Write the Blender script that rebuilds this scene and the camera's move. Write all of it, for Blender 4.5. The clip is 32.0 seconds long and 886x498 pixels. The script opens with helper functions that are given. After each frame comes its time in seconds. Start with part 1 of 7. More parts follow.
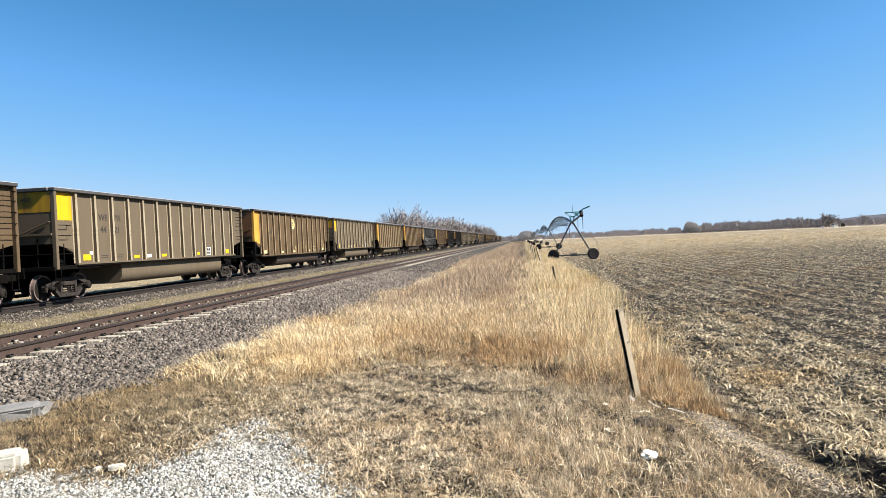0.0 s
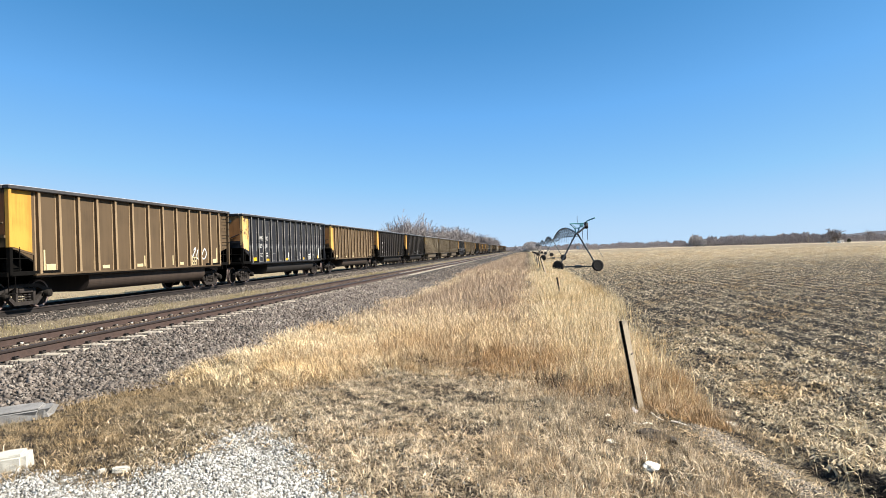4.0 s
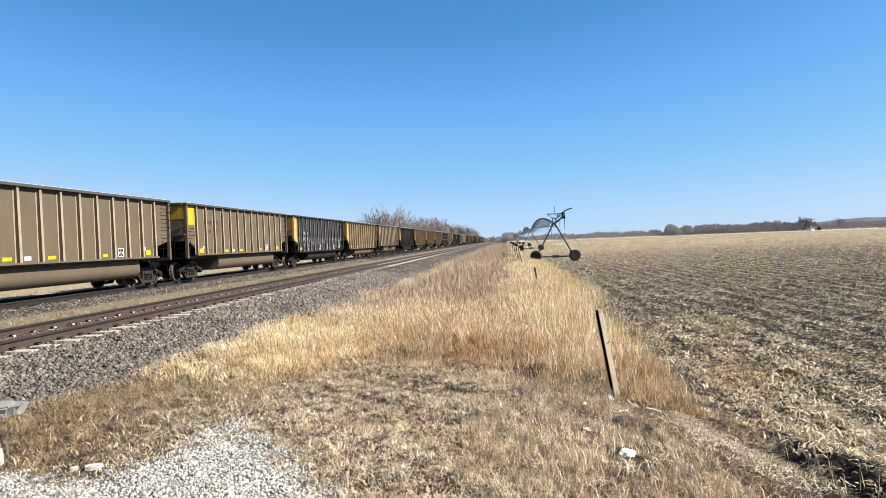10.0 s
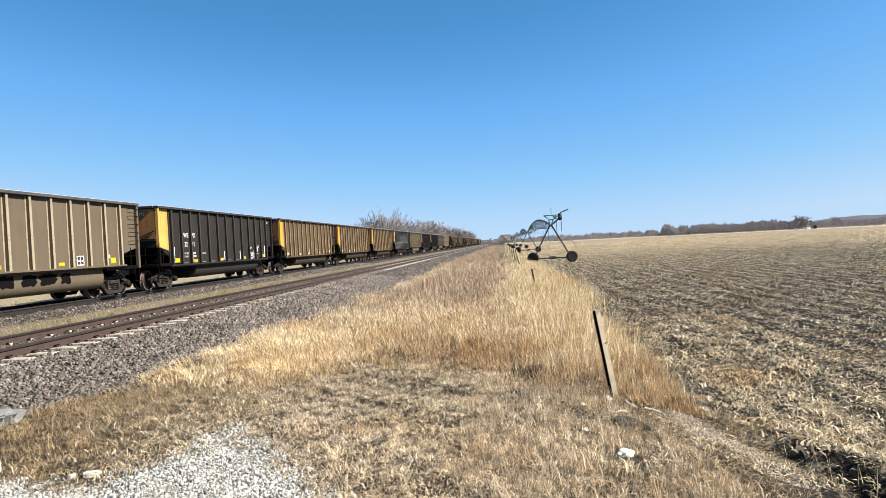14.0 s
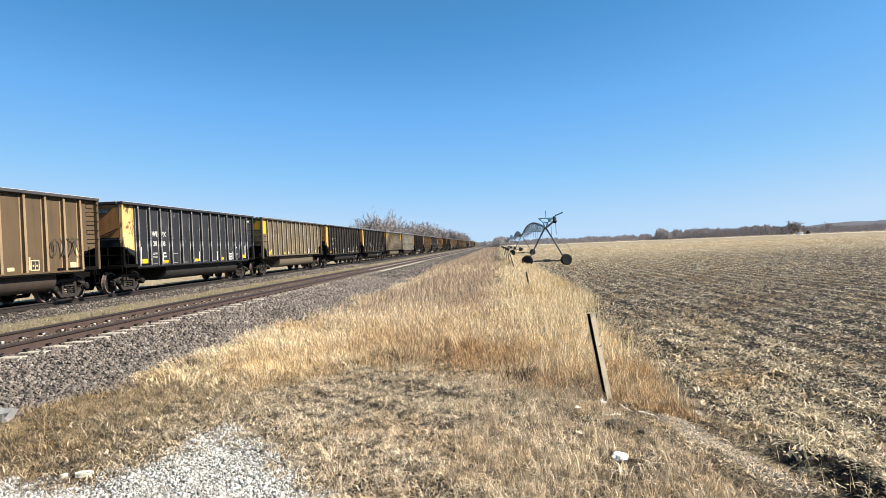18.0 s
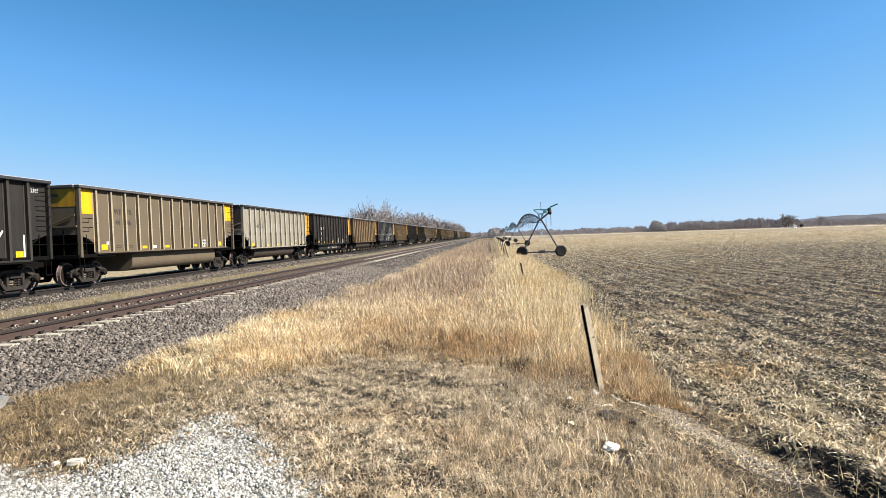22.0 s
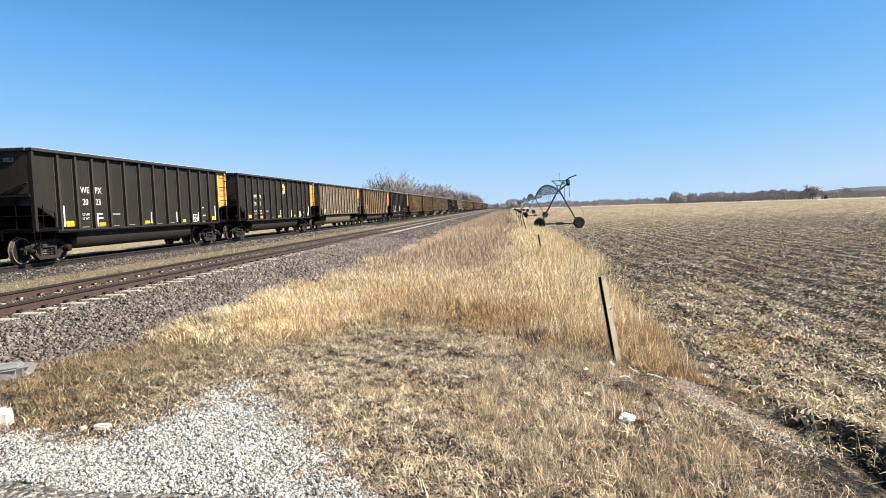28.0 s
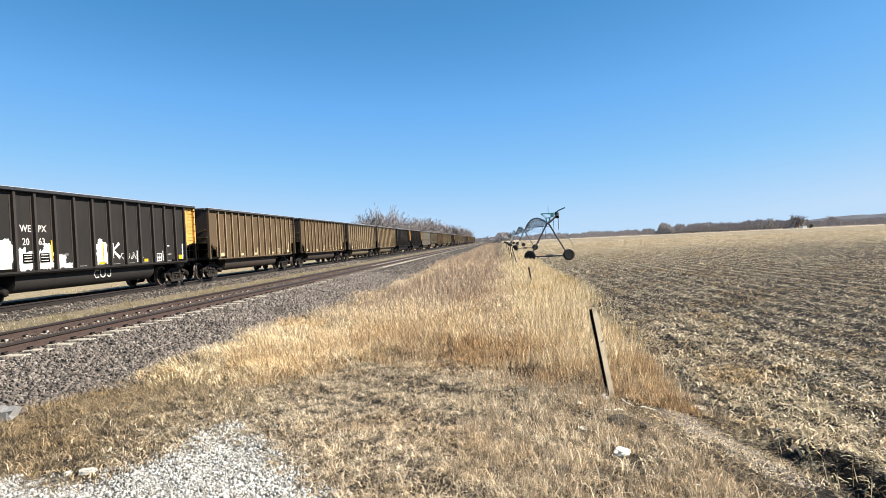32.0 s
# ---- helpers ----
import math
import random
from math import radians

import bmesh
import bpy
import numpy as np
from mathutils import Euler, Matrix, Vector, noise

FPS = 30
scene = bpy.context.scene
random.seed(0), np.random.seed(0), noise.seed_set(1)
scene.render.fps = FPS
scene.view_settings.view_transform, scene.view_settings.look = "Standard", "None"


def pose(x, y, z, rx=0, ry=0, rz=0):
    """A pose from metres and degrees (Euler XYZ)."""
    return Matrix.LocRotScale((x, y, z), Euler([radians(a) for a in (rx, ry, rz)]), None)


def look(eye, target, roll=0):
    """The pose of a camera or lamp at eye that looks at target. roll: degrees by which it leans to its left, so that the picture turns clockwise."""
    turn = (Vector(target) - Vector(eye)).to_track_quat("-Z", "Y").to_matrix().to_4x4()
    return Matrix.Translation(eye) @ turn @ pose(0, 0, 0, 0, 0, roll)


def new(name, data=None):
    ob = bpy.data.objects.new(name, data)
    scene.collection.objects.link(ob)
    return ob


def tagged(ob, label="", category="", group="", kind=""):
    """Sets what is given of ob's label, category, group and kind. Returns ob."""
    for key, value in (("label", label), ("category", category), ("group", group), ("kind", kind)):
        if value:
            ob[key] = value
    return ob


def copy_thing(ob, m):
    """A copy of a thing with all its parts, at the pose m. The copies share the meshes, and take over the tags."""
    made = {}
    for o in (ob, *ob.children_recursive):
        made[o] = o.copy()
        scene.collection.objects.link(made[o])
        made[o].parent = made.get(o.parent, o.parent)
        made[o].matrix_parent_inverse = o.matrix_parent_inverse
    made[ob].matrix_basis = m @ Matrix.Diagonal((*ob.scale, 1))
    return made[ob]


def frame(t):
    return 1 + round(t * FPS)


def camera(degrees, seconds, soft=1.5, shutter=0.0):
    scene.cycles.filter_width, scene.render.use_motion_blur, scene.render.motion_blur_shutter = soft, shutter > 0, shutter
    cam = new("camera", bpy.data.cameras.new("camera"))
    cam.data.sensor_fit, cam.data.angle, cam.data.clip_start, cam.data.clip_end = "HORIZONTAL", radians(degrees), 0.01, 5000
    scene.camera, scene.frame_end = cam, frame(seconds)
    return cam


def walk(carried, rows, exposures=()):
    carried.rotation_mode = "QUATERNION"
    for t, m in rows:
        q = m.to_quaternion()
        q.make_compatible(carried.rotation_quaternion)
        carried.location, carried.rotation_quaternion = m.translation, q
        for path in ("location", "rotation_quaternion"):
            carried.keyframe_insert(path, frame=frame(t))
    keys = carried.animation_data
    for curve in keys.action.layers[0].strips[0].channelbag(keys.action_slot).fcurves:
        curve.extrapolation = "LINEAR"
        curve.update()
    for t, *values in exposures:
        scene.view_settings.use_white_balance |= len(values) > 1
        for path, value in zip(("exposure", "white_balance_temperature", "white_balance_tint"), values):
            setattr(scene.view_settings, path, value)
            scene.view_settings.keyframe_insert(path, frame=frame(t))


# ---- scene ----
cam = camera(69.27, 32.0, soft=0.75)
# seconds, x, y, z, yaw to the left, pitch up, lean
PATH = [
    (0, -0.005, 0.028, 1.458, 7.11, -0.65, -2.57),
    (0.5, -0.010, 0.016, 1.465, 7.02, -0.08, -2.03),
    (1, -0.001, -0.004, 1.461, 7.16, 0.96, -1.97),
    (1.5, -0.010, -0.024, 1.456, 7.76, 1.06, -1.43),
    (2, -0.002, -0.011, 1.444, 7.39, -0.28, -1.75),
    (2.5, -0.016, -0.013, 1.451, 7.47, 0.09, -1.66),
    (4.5, -0.009, -0.004, 1.452, 7.45, 0.22, -1.77),
    (5, -0.016, -0.001, 1.458, 7.38, -0.07, -2.18),
    (5.5, -0.019, -0.004, 1.449, 6.52, 0.02, -1.80),
    (5.7, -0.015, -0.002, 1.454, 6.28, -0.25, -2.05),
    (6, -0.014, -0.001, 1.460, 6.70, 0.23, -2.73),
    (6.5, -0.003, 0.002, 1.452, 5.73, -0.78, -2.08),
    (7, -0.013, -0.008, 1.448, 6.27, -0.34, -2.10),
    (7.5, -0.003, 0.005, 1.449, 6.13, -1.49, -2.59),
    (8, -0.002, 0.004, 1.462, 6.22, -0.87, -2.90),
    (8.5, -0.002, -0.001, 1.452, 5.77, -1.11, -3.04),
    (9, -0.004, -0.009, 1.463, 6.60, -0.01, -2.94),
    (9.5, 0.002, -0.011, 1.446, 6.87, -0.56, -2.29),
    (10, 0.003, 0.006, 1.452, 5.56, -0.65, -2.20),
    (10.5, -0.005, 0.012, 1.450, 6.02, -0.62, -2.43),
    (11, 0.003, 0.014, 1.447, 5.98, -1.05, -2.75),
    (11.5, -0.002, 0.004, 1.447, 6.06, -1.06, -2.83),
    (12, 0.007, -0.009, 1.442, 5.73, -0.83, -2.52),
    (12.5, 0.002, -0.001, 1.448, 5.45, -0.66, -2.93),
    (13, -0.005, -0.006, 1.449, 6.23, -0.35, -3.10),
    (13.5, 0.006, -0.004, 1.448, 5.82, -0.51, -3.05),
    (14, 0.009, 0.001, 1.448, 5.30, -0.41, -2.88),
    (14.5, -0.005, -0.015, 1.449, 5.13, -1.11, -2.90),
    (15, 0.001, -0.017, 1.449, 5.09, -0.23, -2.66),
    (15.1, 0.000, -0.010, 1.446, 5.11, -0.15, -2.30),
    (15.5, -0.001, -0.005, 1.443, 4.91, -0.28, -2.42),
    (17.5, 0.000, 0.009, 1.452, 4.95, 0.15, -2.53),
    (18, -0.004, -0.002, 1.449, 4.79, -0.26, -2.34),
    (18.5, -0.010, -0.002, 1.450, 4.46, -0.74, -2.04),
    (19, -0.016, 0.003, 1.455, 4.29, -0.66, -2.22),
    (19.5, -0.001, -0.007, 1.447, 4.49, -0.07, -2.44),
    (20, -0.007, -0.012, 1.445, 4.78, -1.16, -2.23),
    (20.5, 0.001, -0.013, 1.446, 4.68, -1.55, -1.78),
    (21, 0.002, -0.006, 1.448, 4.54, -0.90, -2.02),
    (21.5, 0.005, 0.000, 1.445, 4.73, -0.67, -2.39),
    (22, 0.005, 0.006, 1.446, 4.37, -1.12, -1.91),
    (22.5, 0.006, 0.013, 1.448, 4.50, -1.60, -2.24),
    (23, 0.011, 0.007, 1.451, 4.16, -1.18, -2.62),
    (23.5, 0.016, 0.012, 1.449, 3.79, -1.09, -2.07),
    (24, 0.021, 0.015, 1.445, 4.15, -2.12, -1.38),
    (24.5, 0.010, 0.014, 1.449, 3.85, -1.65, -2.38),
    (25, 0.009, 0.022, 1.448, 4.19, -2.30, -2.64),
    (25.5, 0.007, 0.014, 1.451, 4.28, -2.21, -2.31),
    (27.5, 0.009, -0.001, 1.443, 5.25, -2.73, -1.75),
    (28, 0.005, 0.010, 1.445, 6.00, -3.63, -1.83),
    (28.5, 0.010, -0.021, 1.448, 5.83, -3.14, -2.60),
    (29, 0.007, 0.005, 1.445, 5.12, -2.47, -2.29),
    (29.5, 0.014, 0.003, 1.446, 5.70, -2.82, -2.79),
    (30, 0.010, 0.006, 1.448, 5.36, -2.51, -2.38),
    (30.5, 0.008, 0.006, 1.442, 5.25, -2.16, -2.63),
    (31, -0.004, -0.007, 1.443, 5.07, -0.93, -2.54),
    (31.5, 0.003, 0.004, 1.454, 4.76, -1.03, -3.01),
    (32, 0.008, 0.003, 1.453, 5.04, -0.63, -2.65),
]


def carried_pose(x, y, z, yaw, pitch, lean):
    a, b = radians(yaw), radians(pitch)
    ahead = Vector((-math.sin(a) * math.cos(b), math.cos(a) * math.cos(b), math.sin(b)))
    eye = Vector((x, y, z))
    return look(eye, eye + ahead, lean)


walk(cam, [(t, carried_pose(*p)) for t, *p in PATH], exposures=[(0, 1.0), (32, 1.0)])

# ---- world, sun ----
SUN_AZ, SUN_EL = 7.0, 41.0  # degrees from +x towards -y, and above the horizon
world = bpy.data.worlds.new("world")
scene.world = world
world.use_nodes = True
wn = world.node_tree.nodes
wl = world.node_tree.links
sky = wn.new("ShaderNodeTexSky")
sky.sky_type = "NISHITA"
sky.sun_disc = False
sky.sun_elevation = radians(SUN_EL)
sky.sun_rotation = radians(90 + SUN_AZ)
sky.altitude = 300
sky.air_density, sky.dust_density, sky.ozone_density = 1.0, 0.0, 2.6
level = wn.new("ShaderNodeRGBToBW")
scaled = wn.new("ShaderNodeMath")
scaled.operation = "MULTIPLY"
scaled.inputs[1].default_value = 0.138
sky_tones = wn.new("ShaderNodeValToRGB")  # picked colours replace the sky's own: deep blue where dark, milky pale blue where bright
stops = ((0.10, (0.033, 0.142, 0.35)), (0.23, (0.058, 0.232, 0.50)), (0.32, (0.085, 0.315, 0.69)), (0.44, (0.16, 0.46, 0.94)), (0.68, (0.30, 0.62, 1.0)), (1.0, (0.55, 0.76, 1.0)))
while len(sky_tones.color_ramp.elements) < len(stops):
    sky_tones.color_ramp.elements.new(0.5)
for el, (p, c) in zip(sky_tones.color_ramp.elements, stops):
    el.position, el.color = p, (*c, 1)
# multiplies the picked colours before the background strength scales them
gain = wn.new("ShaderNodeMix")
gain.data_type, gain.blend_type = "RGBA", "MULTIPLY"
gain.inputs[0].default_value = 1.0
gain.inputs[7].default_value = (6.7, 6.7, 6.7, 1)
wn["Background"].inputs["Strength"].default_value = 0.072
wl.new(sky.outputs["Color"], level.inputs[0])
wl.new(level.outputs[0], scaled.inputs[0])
wl.new(scaled.outputs[0], sky_tones.inputs[0])
wl.new(sky_tones.outputs[0], gain.inputs[6])
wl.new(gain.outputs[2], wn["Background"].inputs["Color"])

sun = new("sun", bpy.data.lights.new("sun", "SUN"))
sun.data.energy = 5.7
sun.data.angle = radians(0.55)
sun.data.color = (1.0, 0.935, 0.835)
_a, _e = radians(-SUN_AZ), radians(SUN_EL)
sun_dir = Vector((math.cos(_a) * math.cos(_e), math.sin(_a) * math.cos(_e), math.sin(_e)))
sun.matrix_world = look(sun_dir * 60, (0, 0, 0))


# ---- materials ----
class Nodes:
    """A small wrapper to write node trees in a few lines."""

    def __init__(self, name):
        self.m = bpy.data.materials.new(name)
        self.m.use_nodes = True
        self.t = self.m.node_tree
        self.b = self.t.nodes["Principled BSDF"]
        self.co = self.t.nodes.new("ShaderNodeTexCoord").outputs["Object"]

    def add(self, kind, **sockets):
        n = self.t.nodes.new(kind)
        for k, v in sockets.items():
            self.put(n.inputs[k.replace("_", " ")], v)
        return n

    def put(self, socket, v):
        if isinstance(v, bpy.types.NodeSocket):
            self.t.links.new(v, socket)
        else:
            socket.default_value = v

    def noise(self, scale, detail=4.0, rough=0.55, co=None, stretch=None):
        co = co or self.co
        if stretch:
            mp = self.t.nodes.new("ShaderNodeMapping")
            mp.inputs["Scale"].default_value = stretch
            self.put(mp.inputs["Vector"], co)
            co = mp.outputs["Vector"]
        return self.add("ShaderNodeTexNoise", Vector=co, Scale=scale, Detail=detail, Roughness=rough).outputs["Fac"]

    def ramp(self, fac, *stops):
        r = self.t.nodes.new("ShaderNodeValToRGB")
        self.put(r.inputs["Fac"], fac)
        e = r.color_ramp.elements
        while len(e) < len(stops):
            e.new(0.5)
        for el, (p, c) in zip(e, stops):
            el.position = p
            el.color = (*c, 1) if isinstance(c, tuple) else (c, c, c, 1)
        return r.outputs["Color"]

    def mix(self, fac, a, b, mode="MIX"):
        n = self.t.nodes.new("ShaderNodeMix")
        n.data_type, n.blend_type = "RGBA", mode
        for i, v in ((0, fac), (6, a), (7, b)):
            if isinstance(v, tuple):
                v = (*v, 1)
            self.put(n.inputs[i], v)
        return n.outputs[2]

    def math(self, op, a, b=0.0, c=0.0, clamp=False):
        n = self.t.nodes.new("ShaderNodeMath")
        n.operation, n.use_clamp = op, clamp
        for i, v in enumerate((a, b, c)):
            self.put(n.inputs[i], v)
        return n.outputs[0]

    def smooth(self, v, lo, hi):
        n = self.t.nodes.new("ShaderNodeMapRange")
        n.interpolation_type = "SMOOTHSTEP"
        self.put(n.inputs["Value"], v)
        n.inputs["From Min"].default_value, n.inputs["From Max"].default_value = lo, hi
        return n.outputs["Result"]

    def bump(self, height, strength=0.4, distance=0.02):
        n = self.add("ShaderNodeBump", Strength=strength, Distance=distance, Height=height)
        self.t.links.new(n.outputs["Normal"], self.b.inputs["Normal"])

    def done(self, color, rough=0.8, metal=0.0, spec=None):
        self.put(self.b.inputs["Base Color"], color if isinstance(color, bpy.types.NodeSocket) else (*color, 1))
        self.put(self.b.inputs["Roughness"], rough)
        self.put(self.b.inputs["Metallic"], metal)
        if spec is not None:
            self.b.inputs["Specular IOR Level"].default_value = spec
        return self.m


def simple(name, color, rough=0.7, metal=0.0, vary=0.25, scale=6.0, bump=0.15, spec=0.3):
    """Paint, metal or wood with soft variation at two scales."""
    n = Nodes(name)
    f = n.math("ADD", n.math("MULTIPLY", n.noise(scale), 0.6), n.math("MULTIPLY", n.noise(scale * 9), 0.4))
    dark = tuple(c * (1 - vary) for c in color)
    light = tuple(min(1, c * (1 + vary)) for c in color)
    if bump:
        n.bump(n.noise(scale * 12), bump, 0.01)
    return n.done(n.ramp(f, (0.3, dark), (0.7, light)), rough, metal, spec)


def islands(name, *colors, rough=0.85, spec=0.25):
    """Many small loose pieces: one random tint from the list for each piece."""
    n = Nodes(name)
    g = n.t.nodes.new("ShaderNodeNewGeometry")
    stops = [(i / max(1, len(colors) - 1), c) for i, c in enumerate(colors)]
    c = n.ramp(g.outputs["Random Per Island"], *stops)
    big = n.ramp(n.noise(0.9, 3.0), (0.3, 0.78), (0.7, 1.12))
    return n.done(n.mix(1.0, c, big, "MULTIPLY"), rough, 0.0, spec)


def dry_leaf(name, *colors, rusty=(0.86, 0.72, 0.52), thinness=0.16, dark=0.30):
    """Thin dry blades: tinted piece by piece and tuft by tuft, and letting some light through."""
    n = Nodes(name)
    g = n.t.nodes.new("ShaderNodeNewGeometry")
    c = n.ramp(g.outputs["Random Per Island"], *[(i / (len(colors) - 1), k) for i, k in enumerate(colors)])
    tuft = n.ramp(n.noise(7.0, 4.0, 0.65), (0.34, dark), (0.52, 0.9), (0.68, 1.3))
    broad = n.ramp(n.noise(0.55, 4.0, 0.6), (0.36, rusty), (0.52, (1.0, 1.0, 1.0)), (0.66, (1.08, 1.06, 1.0)))
    c = n.mix(1.0, n.mix(1.0, c, tuft, "MULTIPLY"), broad, "MULTIPLY")
    n.done(c, 0.7, 0.0, 0.3)
    thin = n.add("ShaderNodeBsdfTranslucent", Color=c)
    both = n.add("ShaderNodeMixShader", Fac=thinness)
    n.t.links.new(n.b.outputs[0], both.inputs[1])
    n.t.links.new(thin.outputs[0], both.inputs[2])
    n.t.links.new(both.outputs[0], n.t.nodes["Material Output"].inputs["Surface"])
    return n.m


def car_paint(name, color, dirt, grit=0.35, chips=None, cover=0.555, welds=None):
    """Old freight-car paint: streaks of dust and grime that run down, and a dustier lower half."""
    n = Nodes(name)
    info = n.t.nodes.new("ShaderNodeObjectInfo")
    streak = n.noise(1.0, 5.0, 0.65, stretch=(5.0, 5.0, 0.35))
    fine = n.noise(26.0, 3.0)
    blot = n.noise(0.7, 4.0, 0.6)
    f = n.math("ADD", n.math("MULTIPLY", streak, 0.5), n.math("MULTIPLY", blot, 0.5))
    c = n.mix(n.smooth(f, 0.42, 0.66), color, dirt)
    tone = n.ramp(fine, (0.3, 0.86), (0.7, 1.1))
    c = n.mix(grit * 2, c, tone, "MULTIPLY")
    if chips:
        patch = n.noise(1.7, 6.0, 0.72, stretch=(1.0, 1.4, 0.8))
        c = n.mix(n.smooth(patch, cover, cover + 0.045), c, chips)
    if welds:  # short bright stitch welds with dull gaps between them, in worn stretches
        z = n.add("ShaderNodeSeparateXYZ", Vector=n.co).outputs["Z"]
        dash = n.smooth(n.math("SINE", n.math("MULTIPLY", z, 42.0)), 0.1, 0.5)
        worn = n.smooth(n.noise(1.1, 4.0), 0.50, 0.60)
        c = n.mix(n.math("MULTIPLY", worn, dash), c, welds)
    n.bump(n.math("ADD", blot, n.math("MULTIPLY", fine, 0.3)), 0.12, 0.02)
    return n.done(c, n.ramp(fine, (0.2, 0.6), (0.8, 0.85)), 0.0, 0.2)


M = {}
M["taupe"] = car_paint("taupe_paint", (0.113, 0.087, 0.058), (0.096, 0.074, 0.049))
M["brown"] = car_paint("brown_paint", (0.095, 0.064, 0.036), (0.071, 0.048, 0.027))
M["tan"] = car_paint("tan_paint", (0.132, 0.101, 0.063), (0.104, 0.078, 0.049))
M["black"] = car_paint("black_paint", (0.018, 0.0158, 0.0140), (0.025, 0.0215, 0.0185))
M["black_worn"] = car_paint("worn_black_paint", (0.016, 0.017, 0.021), (0.030, 0.030, 0.033), chips=(0.085, 0.086, 0.088), cover=0.60)
M["pale"] = car_paint("pale_paint", (0.235, 0.21, 0.165), (0.175, 0.152, 0.116), chips=(0.125, 0.105, 0.078), cover=0.57)
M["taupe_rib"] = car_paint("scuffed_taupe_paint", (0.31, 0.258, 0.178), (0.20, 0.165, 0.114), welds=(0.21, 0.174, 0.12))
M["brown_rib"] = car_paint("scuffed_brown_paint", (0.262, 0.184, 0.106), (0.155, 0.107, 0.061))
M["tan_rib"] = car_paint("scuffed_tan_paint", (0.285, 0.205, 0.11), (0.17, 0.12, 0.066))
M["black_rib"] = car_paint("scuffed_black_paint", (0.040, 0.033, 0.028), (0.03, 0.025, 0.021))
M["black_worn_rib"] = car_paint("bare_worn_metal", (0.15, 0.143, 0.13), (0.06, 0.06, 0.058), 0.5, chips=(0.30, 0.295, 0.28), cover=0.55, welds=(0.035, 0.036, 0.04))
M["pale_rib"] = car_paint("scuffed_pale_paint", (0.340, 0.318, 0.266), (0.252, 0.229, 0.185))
for _k, (_c, _d) in {"taupe": ((0.072, 0.070, 0.069), (0.05, 0.048, 0.047)), "brown": ((0.055, 0.052, 0.052), (0.04, 0.037, 0.036)), "tan": ((0.06, 0.057, 0.055), (0.045, 0.04, 0.037)),
                        "pale": ((0.28, 0.26, 0.215), (0.2, 0.18, 0.15))}.items():
    M[_k + "_chord"] = car_paint("dusty_" + _k + "_chord_paint", _c, _d)
M["yellow"] = car_paint("yellow_paint", (0.624, 0.367, 0.009), (0.484, 0.265, 0.012), 0.15)
M["amber"] = car_paint("amber_paint", (0.50, 0.275, 0.05), (0.37, 0.185, 0.033), 0.2)
M["cream"] = car_paint("cream_paint", (0.56, 0.32, 0.085), (0.42, 0.22, 0.05), 0.2, chips=(0.22, 0.10, 0.035), cover=0.60)
M["cream_worn"] = car_paint("worn_cream_paint", (0.57, 0.41, 0.17), (0.47, 0.27, 0.07), 0.3, chips=(0.13, 0.075, 0.045), cover=0.53)
# pale rim tone: the sunlit line along the wagon tops, put into the colour
M["lip"] = simple("worn_bright_rim_steel", (0.30, 0.31, 0.33), 0.55, 0.2, 0.3, spec=0.3)
# brown paint made darker: the underside's shade is put into the tub colour
M["brown_tub"] = car_paint("grimy_brown_tub_paint", (0.047, 0.034, 0.026), (0.034, 0.025, 0.02))
M["label_cream"] = simple("faded_cream_reflector", (0.50, 0.41, 0.23), 0.7, 0, 0.25)
M["emblem"] = simple("pale_yellow_emblem_paint", (0.62, 0.54, 0.25), 0.7, 0, 0.15)
M["sea"] = simple("pale_sea_green_spray", (0.42, 0.50, 0.47), 0.8, 0, 0.2)
M["chord"] = simple("top_chord_metal", (0.035, 0.035, 0.037), 0.5, 0.0, 0.3, spec=0.2)
# end-wall paints: rust and dust, taken darker than the side panels for shade
M["amber_end"] = car_paint("rusty_amber_paint", (0.15, 0.068, 0.032), (0.08, 0.038, 0.022))
M["yellow_end"] = car_paint("dusty_yellow_paint", (0.42, 0.235, 0.016), (0.17, 0.085, 0.03), 0.3)
# dark brown that carries the shade of the near end walls
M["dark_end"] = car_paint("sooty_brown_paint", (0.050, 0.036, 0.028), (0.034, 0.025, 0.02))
M["orange_end"] = car_paint("rusty_orange_paint", (0.30, 0.14, 0.05), (0.17, 0.075, 0.03))
# near-black: the deep shade under and between the wagons is in this colour
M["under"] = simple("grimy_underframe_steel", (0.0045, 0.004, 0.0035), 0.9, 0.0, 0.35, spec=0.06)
M["truck"] = simple("dusty_cast_steel", (0.017, 0.0148, 0.013), 0.9, 0.0, 0.65, spec=0.06)
M["frame_steel"] = simple("dusty_truck_casting", (0.034, 0.029, 0.026), 0.9, 0.0, 0.5, 9.0, spec=0.08)
M["tread"] = simple("rusty_wheel_rim_steel", (0.16, 0.118, 0.105), 0.55, 0.2, 0.3)
M["white"] = simple("white_stencil_paint", (0.72, 0.72, 0.70), 0.7, 0, 0.12)
M["stencil"] = simple("dusty_white_stencil", (0.46, 0.44, 0.41), 0.8, 0, 0.2)
M["lilac"] = simple("faded_lilac_spray", (0.20, 0.19, 0.27), 0.8, 0, 0.3)
M["marks"] = simple("dark_stencil_paint", (0.035, 0.030, 0.026), 0.7, 0, 0.2)
M["rail"] = simple("rusty_rail_steel", (0.056, 0.036, 0.029), 0.8, 0.1, 0.35)
# rail steel darkened for the shadow that the train keeps over its track
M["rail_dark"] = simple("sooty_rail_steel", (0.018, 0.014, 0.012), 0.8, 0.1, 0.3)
M["rail_top"] = simple("dark_rail_head_steel", (0.060, 0.047, 0.042), 0.4, 0.5, 0.25)
M["concrete"] = simple("pale_concrete", (0.37, 0.32, 0.25), 0.9, 0, 0.18, 3.0, 0.3)
